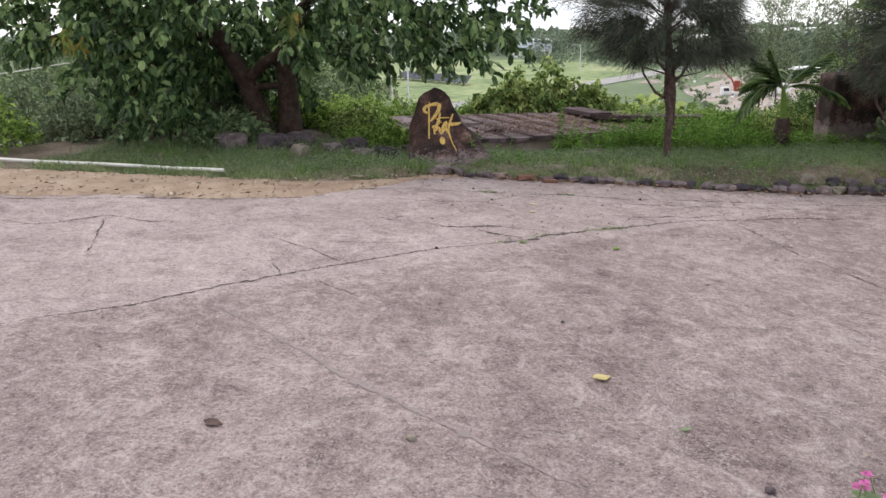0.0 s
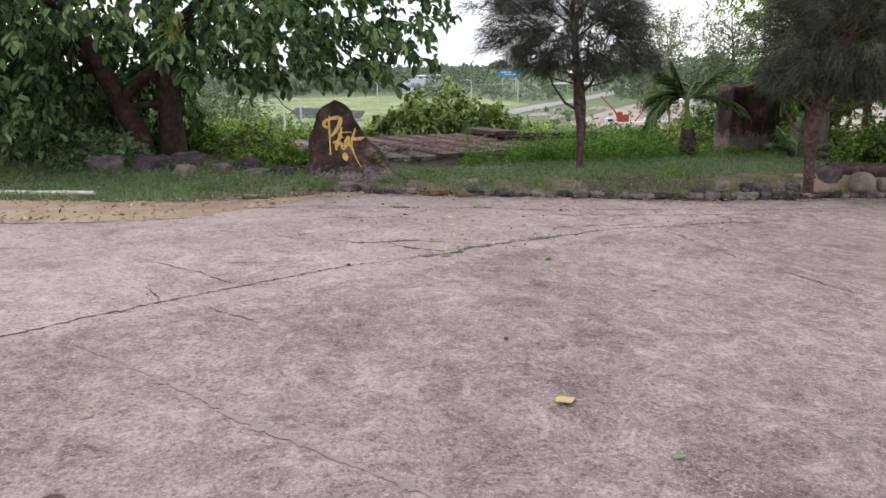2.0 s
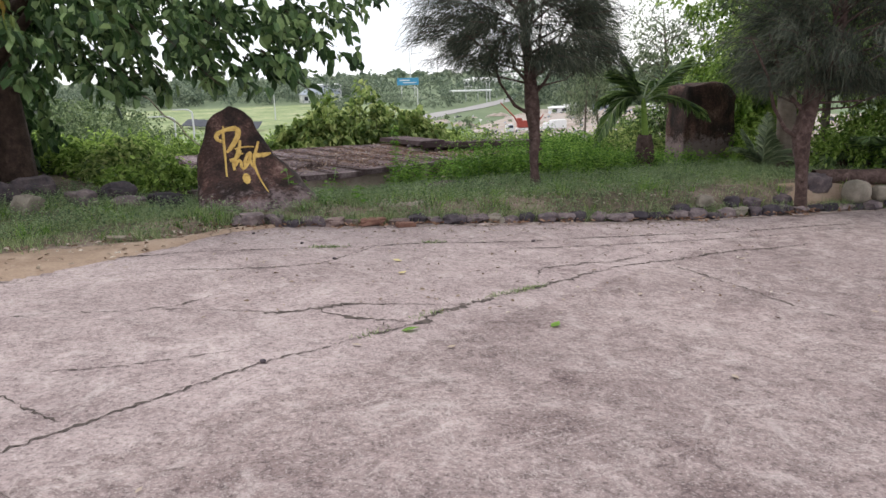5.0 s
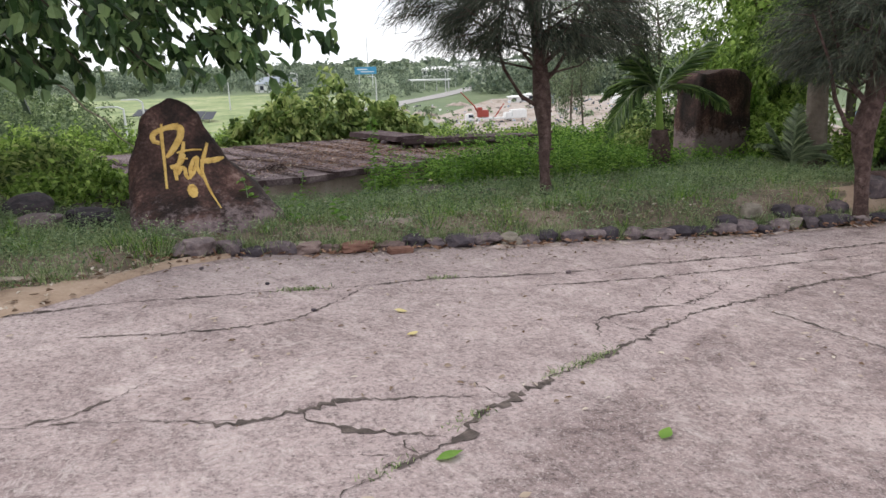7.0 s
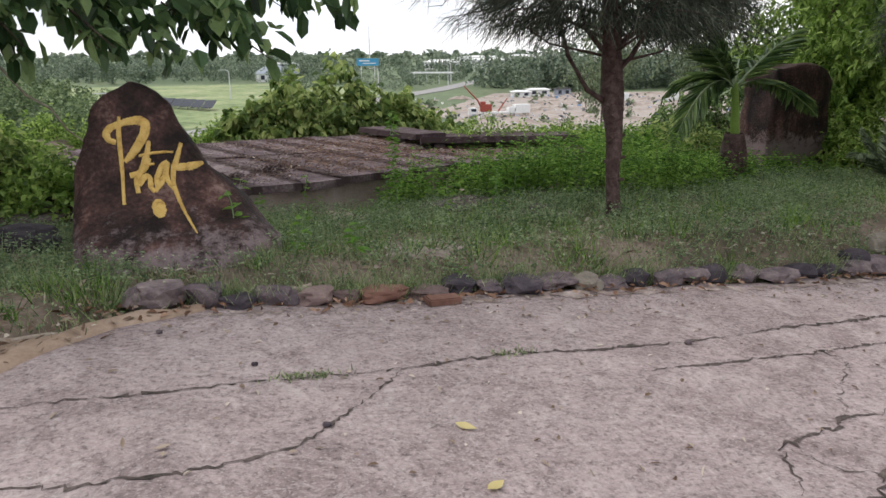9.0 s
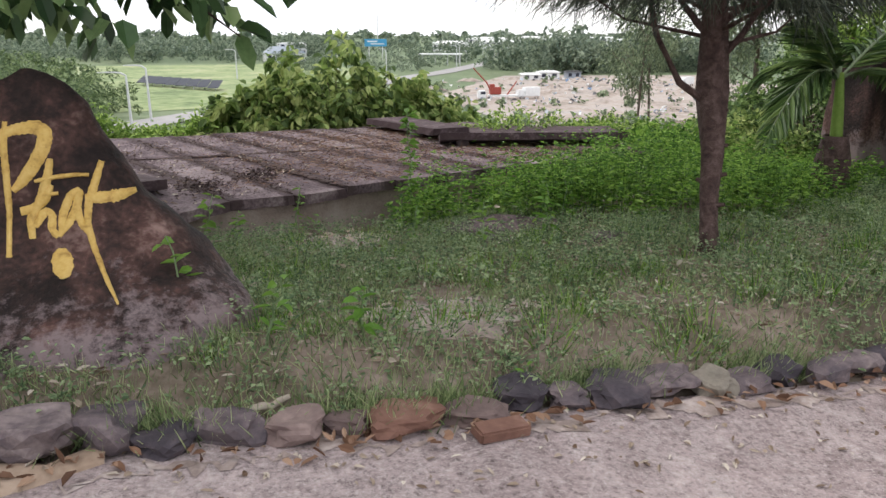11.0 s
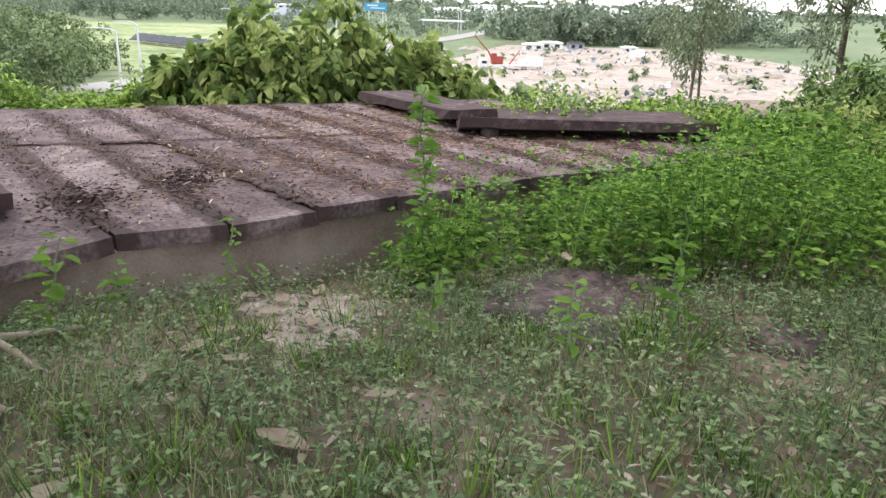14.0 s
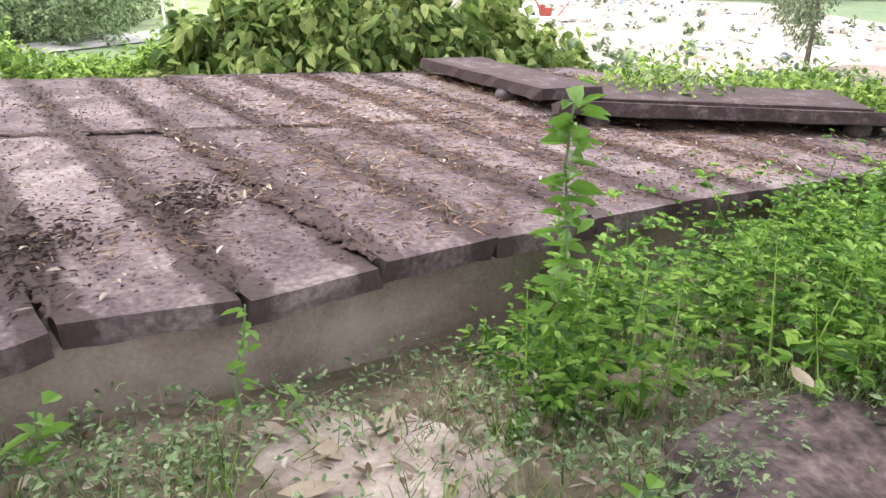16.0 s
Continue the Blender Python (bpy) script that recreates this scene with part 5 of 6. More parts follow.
def palm(x, y, base, stem, fl, n, seed, label, az0=0.0, mat=PALMLEAF, ends=None):
    rg = np.random.default_rng(seed)
    t = empty("young_palm", x, y, base, label, "palm", "palms")
    if stem:
        v, f = tube([(0, 0, -0.05), (0, 0, stem * 0.5), (0.0, 0, stem)], [0.15, 0.14, 0.10], 12, 0.12, seed)
        npmesh("stump", v, f, BARK2, t, True, "rough reddish brown fibrous stump")
        v, f = tube([(0, 0, stem - 0.02), (-0.03, 0, stem + 0.3), (-0.06, 0, stem + 0.55)], [0.055, 0.045, 0.03], 10)
        npmesh("crownshaft", v, f, LIME, t, True, "pale green smooth crownshaft")
    top = np.array((-0.06 if stem else 0, 0, stem + (0.5 if stem else 0.02)))
    for k in range(n):
        a = az0 + 2 * math.pi * k / n + rg.uniform(-0.2, 0.2)
        end, lift = ends[k] if ends else ((math.cos(a) * fl * 0.8, math.sin(a) * fl * 0.8, fl * rg.uniform(-0.1, 0.5)), fl * 0.45)
        end = np.array(end)
        mid = end * 0.5 + np.array((0, 0, lift))
        P = [top + 2 * s_ * (1 - s_) * mid + s_ * s_ * end for s_ in np.linspace(0, 1, 14)]
        P = np.array(P)
        v, f = tube(P, np.linspace(0.016, 0.004, 14), 5)
        fr_ = npmesh("frond", v, f, SAGE, t)
        T = unit(np.gradient(P, axis=0))
        side = unit(np.cross(T, (0, 0, 1.0)))
        m = 64
        idx = np.linspace(1.5, 13, m)
        Pp = np.stack([np.interp(idx, np.arange(14), P[:, c]) for c in range(3)], 1)
        Tt = T[np.round(idx).astype(int)]
        Ss = side[np.round(idx).astype(int)]
        ln = fl * 0.27 * np.sin(np.pi * np.clip(idx / 13 * 0.86 + 0.12, 0, 1)) + 0.05
        parts_ = [leaves(Pp, Ss * sg + Tt * 1.05 + np.array((0, 0, -0.3)) + rg.normal(0, 0.12, (m, 3)), ln, 0.036, rg, 0.15) for sg in (1, -1)]
        v, f = join(parts_)
        npmesh("frond_blade", v, f, mat, fr_)
    return t


palm(5.76, 12.95, -0.1, 0.46, 1.25, 7, 501, "young palm with arching fronds on a brown stump", 0.35, ends=[((0.78, 0.0, 0.62), 0.10), ((-0.28, 0.1, 0.66), 0.06), ((-0.55, -0.1, 0.48), 0.12), ((-0.82, -0.1, -0.62), 0.62), ((1.2, 0.1, -0.32), 0.42), ((0.5, 0.6, 0.25), 0.3), ((-0.55, 0.5, -0.1), 0.4)])
palm(7.5, 12.45, lz(7.5, 12.45), 0, 0.85, 6, 502, "small upright stemless palm beside the standing rock", 0.2, SAGE, ends=[((-0.5, 0.0, 0.35), 0.25), ((0.55, 0.0, 0.3), 0.25), ((0.05, 0.0, 0.85), 0.05), ((-0.25, 0.2, 0.6), 0.1), ((0.3, 0.2, 0.55), 0.1), ((0.6, -0.2, 0.05), 0.35)])
palm(8.9, 11.9, lz(8.9, 11.9), 0, 1.1, 6, 503, "small stemless palm under the trees", 0.8, PALMLEAF)


# ---- grass and weeds ----
rg = np.random.default_rng(31)


def bare(x, y):
    """How bare the garden is: sandy spots and the trodden rim."""
    s = np.exp(-(((x - 1.5) / 0.42) ** 2 + ((y - 10.62) / 0.30) ** 2)) + np.exp(-(((x - 1.3) / 0.30) ** 2 + ((y - 12.95) / 0.50) ** 2)) + 0.7 * np.exp(-(((x - 5.8) / 0.9) ** 2 + ((y - 10.6) / 0.3) ** 2))
    s = s + 0.35 * np.exp(-(((x - 3.0) / 0.35) ** 2 + ((y - 10.9) / 0.3) ** 2)) + 0.9 * np.exp(-(((x - 7.0) / 1.2) ** 2 + ((y - 10.3) / 0.5) ** 2))
    return s + 0.28 * (ruffle(x * 1.0, y, 2.7, 0.6) > 0.22) + 0.95 * np.exp(-((np.interp(x, FX, FY) - y) / 0.3) ** 2) * (x > 0.4) * (x < 2.2)


def scatter(n, x0, x1, y0, y1, dens):
    x, y = rg.uniform(x0, x1, n), rg.uniform(y0, y1, n)
    k = rg.uniform(0, 1, n) < dens(x, y)
    return x[k], y[k]


def garden_front(x):
    return np.interp(x, [-6, -3, -1.6, -0.8, -0.3, 0.4, 1.0, 2.0, 4.0, 6, 9], [8.95, 9.1, 9.2, 9.5, 9.82, 9.9, 9.88, 10.0, 10.0, 10.2, 10.25])


def in_garden(x, y):
    deckfront = np.interp(x, FX, FY)
    return (y > garden_front(x)) & (y < np.where(x > -1.6, np.minimum(deckfront - 0.02, 16), 12.6)) & ~(((x + 0.06) / 0.62) ** 2 + ((y - 11.05) / 0.65) ** 2 < 1) & ~(((x - 2.48) / 0.28) ** 2 + ((y - 12.62) / 0.2) ** 2 < 1)


x, y = scatter(320000, -6, 9, 9, 15.2, lambda x, y: in_garden(x, y) * np.clip(0.72 - 0.85 * bare(x, y) + 0.5 * ruffle(x, y, 4.3, 0.7) + 0.3 * ruffle(x, y, 11, 0.7), 0.02, 1) * np.where(x < 3.0, 1, 0.7))
z = ground_z(x, y)
tuft = np.clip(ruffle(x, y, 3.7, 0.8), 0, 1)
D = np.stack([rg.normal(0, 0.5, len(x)), rg.normal(0, 0.5, len(x)), np.ones(len(x))], 1)
tall = 0.045 + 0.07 * rg.uniform(0, 1, len(x)) ** 2 + 0.12 * tuft * rg.uniform(0.3, 1, len(x)) + 0.06 * np.exp(-(((x - 0.9) / 0.5) ** 2 + ((y - 11.4) / 0.9) ** 2)) * rg.uniform(0, 1, len(x))
v, f = blades(np.stack([x, y, z - 0.01], 1), D, tall * 0.85, 0.0057, rg)
dry = scatter(60000, -6, 9, 9.2, 14.5, lambda x, y: in_garden(x, y) * 0.14)
dz = ground_z(*dry)
dD = np.stack([rg.normal(0, 1, len(dz)), rg.normal(0, 1, len(dz)), rg.uniform(0.0, 0.6, len(dz))], 1)
dv, df = blades(np.stack([*dry, dz + 0.012], 1), dD, rg.uniform(0.05, 0.13, len(dz)), 0.0045, rg)
tagged(npmesh("dry_grass", dv, df, STRAW), "thin straw-coloured dry grass lying in the lawn", "grass", kind="stuff")
cx, cy = scatter(430, -5, 7.5, 9.3, 13.2, lambda x, y: in_garden(x, y) * 0.75)
m = 42
ck = np.repeat(np.arange(len(cx)), m)
sz = np.repeat(rg.uniform(0.5, 1.3, len(cx)), m)
qx, qy = cx[ck] + rg.normal(0, 0.05, len(ck)) * sz, cy[ck] + rg.normal(0, 0.05, len(ck)) * sz
cD = np.stack([(qx - cx[ck]) * 7 + rg.normal(0, 0.25, len(ck)), (qy - cy[ck]) * 7 + rg.normal(0, 0.25, len(ck)), np.ones(len(ck))], 1)
cv, cf = blades(np.stack([qx, qy, ground_z(qx, qy) - 0.01], 1), cD, rg.uniform(0.07, 0.16, len(ck)) * sz, 0.0065, rg)
tagged(npmesh("grass_clumps", cv, cf, WEED), "bright green grass clumps standing in the lawn", "grass", kind="stuff")
tagged(npmesh("grass", v, f, GRASS), "patchy green grass with dry blades", "grass", kind="stuff")
x, y = scatter(50000, -6, 9, 9.2, 15.2, lambda x, y: in_garden(x, y) * np.clip(0.5 - 0.5 * bare(x, y) + 0.35 * (ruffle(x, y, 1.7, 0.7) > 0.25), 0.01, 1))
z = ground_z(x, y)
P = np.repeat(np.stack([x, y, z + rg.uniform(0.01, 0.13, len(x))], 1), 4, 0) + rg.normal(0, 0.022, (len(x) * 4, 3))
D = np.concatenate([rg.normal(0, 1, (len(P), 2)), rg.uniform(-0.1, 0.7, (len(P), 1))], 1)
v, f = leaves(P, D, rg.uniform(0.013, 0.038, len(P)), rg.uniform(0.007, 0.016, len(P)), rg)
tagged(npmesh("ground_herbs", v, f, WEEDDARK), "small-leaved green herbs spreading through the grass", "herbs", kind="stuff")


def weed_stems(x, y, h, per, size, asp, rgx):
    """Leafy upright stems standing on the ground."""
    z = ground_z(x, y)
    n = len(x)
    s = rgx.uniform(0.15, 1.0, (n, per))
    lean = rgx.normal(0, 0.17, (n, 1, 2))
    P = np.stack([x[:, None] + lean[..., 0] * s * h[:, None], y[:, None] + lean[..., 1] * s * h[:, None], z[:, None] + s * h[:, None]], -1)
    a = rgx.uniform(0, 6.28, (n, per))
    D = np.stack([np.cos(a), np.sin(a), rgx.uniform(-0.15, 0.6, (n, per))], -1)
    P = P + D * rgx.uniform(0.0, 0.09, (n, per, 1))
    L = size * rgx.uniform(0.5, 1.3, (n, per)) * (1.15 - 0.5 * s)
    Dc = D.reshape(-1, 3)
    Sd = unit(np.cross(Dc, (0, 0, 1.0))) + rgx.normal(0, 0.2, Dc.shape)
    trio = [leaves(P.reshape(-1, 3), Dc + Sd * k, L.ravel() * (1 if k == 0 else 0.78), L.ravel() * asp * (1 if k == 0 else 0.8), rgx) for k in (-1.1, 0, 1.1)]
    V1, F1 = join(trio)
    S0 = np.stack([x, y, z], 1)
    V2, F2 = blades(S0, np.stack([lean[:, 0, 0], lean[:, 0, 1], np.ones(n)], 1), h, 0.008, rgx)
    return join([(V1, F1), (V2, F2)])


def weed_zone(x, y):
    front = np.interp(x, [1.3, 1.7, 2.2, 3.0, 4.0, 5.0, 6.5, 8.5], [13.4, 12.95, 13.05, 12.6, 12.1, 12.3, 13.2, 13.6]) + ruffle(x, x, 4, 0.15)
    back = np.interp(x, FX, FY) + np.where(x > 5.3, 1.4, -0.05)
    return (y > front) & (y < back) & (x > 1.72) & ~(((x - 2.42) / 0.4) ** 2 + ((y - 12.6) / 0.32) ** 2 < 1)


x, y = scatter(3700, 1.4, 8.2, 11.8, 16.5, lambda x, y: weed_zone(x, y) * np.clip(0.6 + ruffle(x, y, 2.6, 0.4), 0.12, 0.95))
h = np.interp(x, [1.5, 2.2, 3.5, 4.6, 5.4, 8], [0.30, 0.45, 0.5, 0.48, 0.24, 0.2]) * rg.uniform(0.7, 1.2, len(x))
h *= np.clip(1 + 0.5 * ruffle(x, y, 2.9, 0.7), 0.5, 1.6) * np.where(np.interp(x, FX, FY) - y < 0.5, 0.62, 1.0)
v, f = weed_stems(x, y, h, 16, 0.06, 0.40, rg)
tagged(npmesh("tall_weeds", v, f, WEED), "thick patch of bright green waist-low weeds", "weeds", kind="stuff")
x, y = scatter(260, 1.9, 5.4, 11.9, 14.2, lambda x, y: weed_zone(x, y) * 0.7 * (np.interp(x, FX, FY) - y > 0.4))
v, f = weed_stems(x, y, rg.uniform(0.42, 0.68, len(x)), 20, 0.066, 0.38, rg)
tagged(npmesh("tall_herbs", v, f, WEED), "taller narrow-leaved green herbs standing above the weeds", "weeds", kind="stuff")
x, y = scatter(7500, -4.5, 7.5, 9.9, 13.4, lambda x, y: in_garden(x, y) * ~weed_zone(x, y) * np.clip(0.35 - 0.8 * bare(x, y) + 0.6 * ruffle(x, y, 3.1, 0.6) + 0.2 * (x > 3), 0.02, 1))
v, f = weed_stems(x, y, rg.uniform(0.05, 0.2, len(x)) * np.interp(y, [10.2, 11.5], [0.6, 1.0]), 8, 0.03, 0.42, rg)
tagged(npmesh("low_weeds", v, f, WEEDDARK), "scattered low green weeds in the grass", "weeds", kind="stuff")
for k, (x, y, h, n, size) in enumerate(((1.9, 13.25, 1.0, 90, 0.095), (0.96, 13.28, 0.42, 16, 0.07), (0.5, 13.1, 0.25, 12, 0.09), (1.15, 13.2, 0.2, 8, 0.06), (0.35, 10.72, 0.42, 14, 0.09), (0.62, 10.4, 0.3, 12, 0.08),
                                        (1.0, 10.35, 0.22, 14, 0.09), (2.1, 12.0, 0.35, 16, 0.09), (2.65, 12.2, 0.4, 18, 0.1), (1.7, 12.45, 0.3, 14, 0.08), (0.25, 12.9, 0.4, 18, 0.11), (3.0, 12.75, 0.45, 16, 0.09), (1.55, 10.05, 0.12, 9, 0.05))):
    rk = np.random.default_rng(600 + k)
    z = float(ground_z(np.float64(x), np.float64(y)))
    wp = empty("weed_plant", x, y, z, "single upright bright green weed with broad leaves", "plant", "single weeds")
    tip = np.array((rk.normal(0, 0.06), rk.normal(0, 0.06), h))
    v, f = tube(bend((0, 0, -0.02), tip, 6, 0, 0.012, k), np.linspace(0.007, 0.003, 6), 5)
    npmesh("stem", v, f, WEEDDARK, wp, label="thin green stem")
    for q in range(n):
        sq = 0.2 + 0.8 * (q + 0.5) / n
        a = q * 2.4 + rk.uniform(-1.2, 1.2)
        v, f = leaves((tip * sq + rk.normal(0, 0.012, 3))[None], np.array(((math.cos(a), math.sin(a), rk.uniform(-0.25, 0.5)),)), size * rk.uniform(0.45, 1.25), size * rk.uniform(0.25, 0.5), rk)
        npmesh("leaf", v, f, WEED, wp)

# flowers by the start of the walk
for k, (x, y, h) in enumerate(((1.5, 1.9, 0.48), (1.47, 1.86, 0.43), (1.74, 1.98, 0.57), (1.8, 2.05, 0.53))):
    rk = np.random.default_rng(700 + k)
    z = float(yard_z(x, y))
    fl = empty("flower_plant", x, y, z, "pink flowering periwinkle plant at the yard's edge", "plant", "flowers")
    v, f = tube(bend((0.02, 0.0, 0), (0, 0, h), 6, 0, 0.012, k), np.linspace(0.006, 0.003, 6), 5)
    npmesh("stem", v, f, WEEDDARK, fl)
    s = rk.uniform(0.25, 0.95, 26)
    a = rk.uniform(0, 6.28, 26)
    for sq, aq in zip(s, a):
        v, f = leaves(np.array(((0, 0, sq * h),)), np.array(((math.cos(aq), math.sin(aq), 0.35),)), rk.uniform(0.04, 0.065), 0.024, rk)
        npmesh("leaf", v, f, WEEDDARK, fl)
    for q in range(3):
        c = np.array((rk.normal(0, 0.03), rk.normal(0, 0.03), h - q * 0.05))
        a = np.arange(5) * 1.2566 + rk.uniform(0, 1)
        v, f = leaves(np.tile(c, (5, 1)), np.stack([np.cos(a), np.sin(a), 0.25 + 0 * a], 1), 0.026, 0.022, rk, 0.05)
        npmesh("blossom", v, f, PETAL, fl, label="pink five-petalled blossom")


# ---- litter ----
def flat_leaf(x, y, z, L, W, rz, mat, seed, label, name="fallen_leaf", group="fallen leaves"):
    rk = np.random.default_rng(seed)
    m, w = 7, []
    V = []
    for i in range(m):
        s = i / (m - 1)
        ww = W * math.sin(math.pi * min(0.985, 0.03 + s * 0.95)) ** 1.15 * (1.2 - 0.4 * s)
        for c in (-0.5, -0.2, 0.2, 0.5):
            V.append(((s - 0.5) * L, c * ww, 0.004 + 0.22 * W * c * c + 0.03 * L * math.sin(s * 3.1 + seed) ** 2))
    F = [(i * 4 + c, i * 4 + c + 1, (i + 1) * 4 + c + 1, (i + 1) * 4 + c) for i in range(m - 1) for c in range(3)]
    ob = npmesh(name, V, F, mat, smooth=True)
    ob.location, ob.rotation_euler = (x, y, z + 0.004), (rk.uniform(-0.1, 0.1), rk.uniform(-0.1, 0.1), rz)
    return tagged(ob, label, "leaf", group)


ys = lambda x, y: float(yard_surface(np.float64(x), np.float64(y))) + 0.003
flat_leaf(1.14, 3.74, ys(1.14, 3.74), 0.12, 0.085, 0.4, YELLOWLEAF, 1, "pale yellow leaf lying on the concrete")
flat_leaf(1.74, 6.6, ys(1.74, 6.6), 0.10, 0.055, 0.7, WEED, 2, "green leaf lying on the concrete")
flat_leaf(0.84, 6.63, ys(0.84, 6.63), 0.11, 0.06, 0.2, WEED, 3, "green leaf lying on the concrete")
flat_leaf(1.05, 8.3, ys(1.05, 8.3), 0.09, 0.04, -0.8, YELLOWLEAF, 4, "small yellow leaf lying on the concrete")
flat_leaf(1.02, 7.9, ys(1.02, 7.9), 0.08, 0.04, 0.5, YELLOWLEAF, 5, "small yellow leaf lying on the concrete")
flat_leaf(1.5, 3.2, ys(1.5, 3.2), 0.07, 0.03, 0.2, WEEDDARK, 6, "small curled leaf lying on the concrete")
flat_leaf(-0.95, 2.95, ys(-0.95, 2.95), 0.11, 0.06, -0.2, BARK2, 7, "curled dark brown leaf lying on the concrete")
rg = np.random.default_rng(77)
for k in range(34):
    x, y = rg.uniform(-3.2, 5), rg.uniform(2.6, 9.7)
    if y < yard_edge(x) - 0.1:
        flat_leaf(x, y, ys(x, y), rg.uniform(0.025, 0.07), rg.uniform(0.015, 0.03), rg.uniform(0, 6), (BARK2, LITTER, LITTER)[k % 3], 900 + k, "small dry brown leaf lying on the concrete")
for k, (x, y, s) in enumerate(((0.06, 2.93, 0.05), (1.75, 2.7, 0.05), (0.0, 6.23, 0.035), (2.0, 2.35, 0.04), (1.0, 4.6, 0.03), (0.55, 8.4, 0.03), (0.32, 9.0, 0.028), (-0.1, 9.45, 0.03), (2.46, 8.95, 0.04))):
    tagged(lump("pebble", (x, y, ys(x, y) + s * 0.25), (s, s * 0.8, s * 0.6), PALESTONE if k in (0, 3) else STONE, 160 + k, sub=2), "small loose stone on the concrete", "stone", "pebbles")
n = 520
x = rg.uniform(-0.4, 5.0, n)
y = np.where(rg.uniform(0, 1, n) < 0.55, rg.uniform(9.4, 9.86, n), rg.uniform(6.8, 9.5, n))
P = np.stack([x, y, yard_surface(x, y) + 0.008], 1)
D = np.concatenate([rg.normal(0, 1, (n, 2)), rg.uniform(-0.02, 0.2, (n, 1))], 1)
v, f = leaves(P, D, rg.uniform(0.015, 0.05, n), rg.uniform(0.008, 0.02, n), rg)
tagged(npmesh("leaf_crumbs", v, f, LITTER), "crumbled dry leaves along the kerb and cracks", "litter", kind="stuff")
n = 260
x = rg.uniform(-0.6, 6.8, n)
y = np.interp(x, [-0.3, 1.0, 2.0, 4.0, 5.2, 6.3, 8], [9.76, 9.73, 9.84, 9.85, 9.93, 9.95, 9.85]) + rg.normal(-0.01, 0.05, n)
P = np.stack([x, y, yard_surface(x, y) + 0.012 + rg.uniform(0, 0.02, n)], 1)
D = np.concatenate([rg.normal(0, 1, (n, 2)), rg.uniform(-0.02, 0.4, (n, 1))], 1)
v, f = leaves(P, D, rg.uniform(0.03, 0.085, n), rg.uniform(0.015, 0.04, n), rg)
tagged(npmesh("kerb_litter", v, f, RUSTLEAF), "reddish brown dry leaves heaped at the kerb's foot", "litter", kind="stuff")
m = 9000
x = rg.uniform(-0.4, 7.5, m)
y = np.interp(x, [-0.3, 1.0, 2.0, 4.0, 5.2, 6.3, 8], [9.9, 9.87, 9.99, 10.0, 10.12, 10.14, 10.02]) + rg.normal(0.04, 0.055, m)
k = ruffle(x, y * 0.3, 3.3, 0.8) > rg.uniform(-0.45, 0.5, m)
x, y = x[k], y[k]
v, f = blades(np.stack([x, y, yard_z(x, y) - 0.01], 1), np.stack([rg.normal(0, 0.5, len(x)), rg.normal(-0.35, 0.4, len(x)), np.ones(len(x))], 1), rg.uniform(0.06, 0.17, len(x)), 0.0065, rg)
tagged(npmesh("kerb_grass", v, f, GRASS), "grass tufts hanging over the kerb stones", "grass", kind="stuff")
n = 2400
x, y = rg.uniform(-0.2, 4.5, n), rg.uniform(10.2, 13.4, n)
k = in_garden(x, y)
x, y = x[k], y[k]
P = np.stack([x, y, ground_z(x, y) + 0.02], 1)
D = np.concatenate([rg.normal(0, 1, (len(x), 2)), rg.uniform(-0.05, 0.4, (len(x), 1))], 1)
v, f = leaves(P, D, rg.uniform(0.02, 0.07, len(x)), rg.uniform(0.01, 0.026, len(x)), rg)
tagged(npmesh("leaf_litter", v, f, LITTER), "dry pale fallen leaves in the grass", "litter", kind="stuff")
for k, (x, y, L) in enumerate(((1.15, 12.9, 0.15), (1.38, 13.2, 0.13), (1.2, 13.1, 0.14), (0.95, 12.75, 0.12), (1.3, 12.72, 0.13), (1.12, 11.72, 0.2), (1.45, 12.0, 0.14), (2.54, 12.98, 0.12), (1.05, 13.25, 0.12), (0.85, 12.6, 0.16), (0.7, 12.3, 0.14), (1.0, 12.45, 0.15), (0.55, 11.6, 0.17), (0.6, 11.45, 0.16), (1.6, 11.5, 0.13))):
    flat_leaf(x, y, float(ground_z(x, y)) + 0.025 + (0.12 if k == 7 else 0), L, L * 0.42, k * 1.1, LITTER, 950 + k, "large dry pale leaf on sandy soil")
n = 3000
x, y = rg.uniform(-1.6, 5, n), rg.uniform(13.3, 17.8, n)
k = (y > np.interp(x, FX, FY) + 0.12) & (y < 17.5 + 0.14 * (x + 1)) & (ruffle(x, y, 3.3, 0.6) + 0.15 > rg.uniform(-0.5, 0.6, n))
x, y = x[k], y[k]
P = np.stack([x, y, np.full(len(x), TOP + 0.012)], 1)
D = np.concatenate([rg.normal(0, 1, (len(x), 2)), rg.uniform(-0.02, 0.5, (len(x), 1))], 1)
v, f = leaves(P, D, rg.uniform(0.02, 0.07, len(x)), rg.uniform(0.006, 0.018, len(x)), rg)
tagged(npmesh("deck_litter", v, f, LITTER), "dry twigs and leaf crumbs on the deck", "litter", kind="stuff")
V1 = []
for k in range(1, len(starts) - 1):
    m = 1300
    s_ = rg.uniform(0.0, 3.9, m)
    ox = rg.normal(0, 0.11, m)
    fy = np.interp(starts[k], FX, FY)
    V1.append(np.stack([starts[k] + WAY[0] * s_ + ox, fy + 0.03 + WAY[1] * s_ + 0.4 * ox, np.full(m, TOP + 0.009)], 1))
P = np.concatenate(V1)
P = P[(P[:, 1] < 17.4 + 0.14 * (P[:, 0] + 0.85)) & (P[:, 1] > np.interp(P[:, 0], FX, FY) + 0.03)]
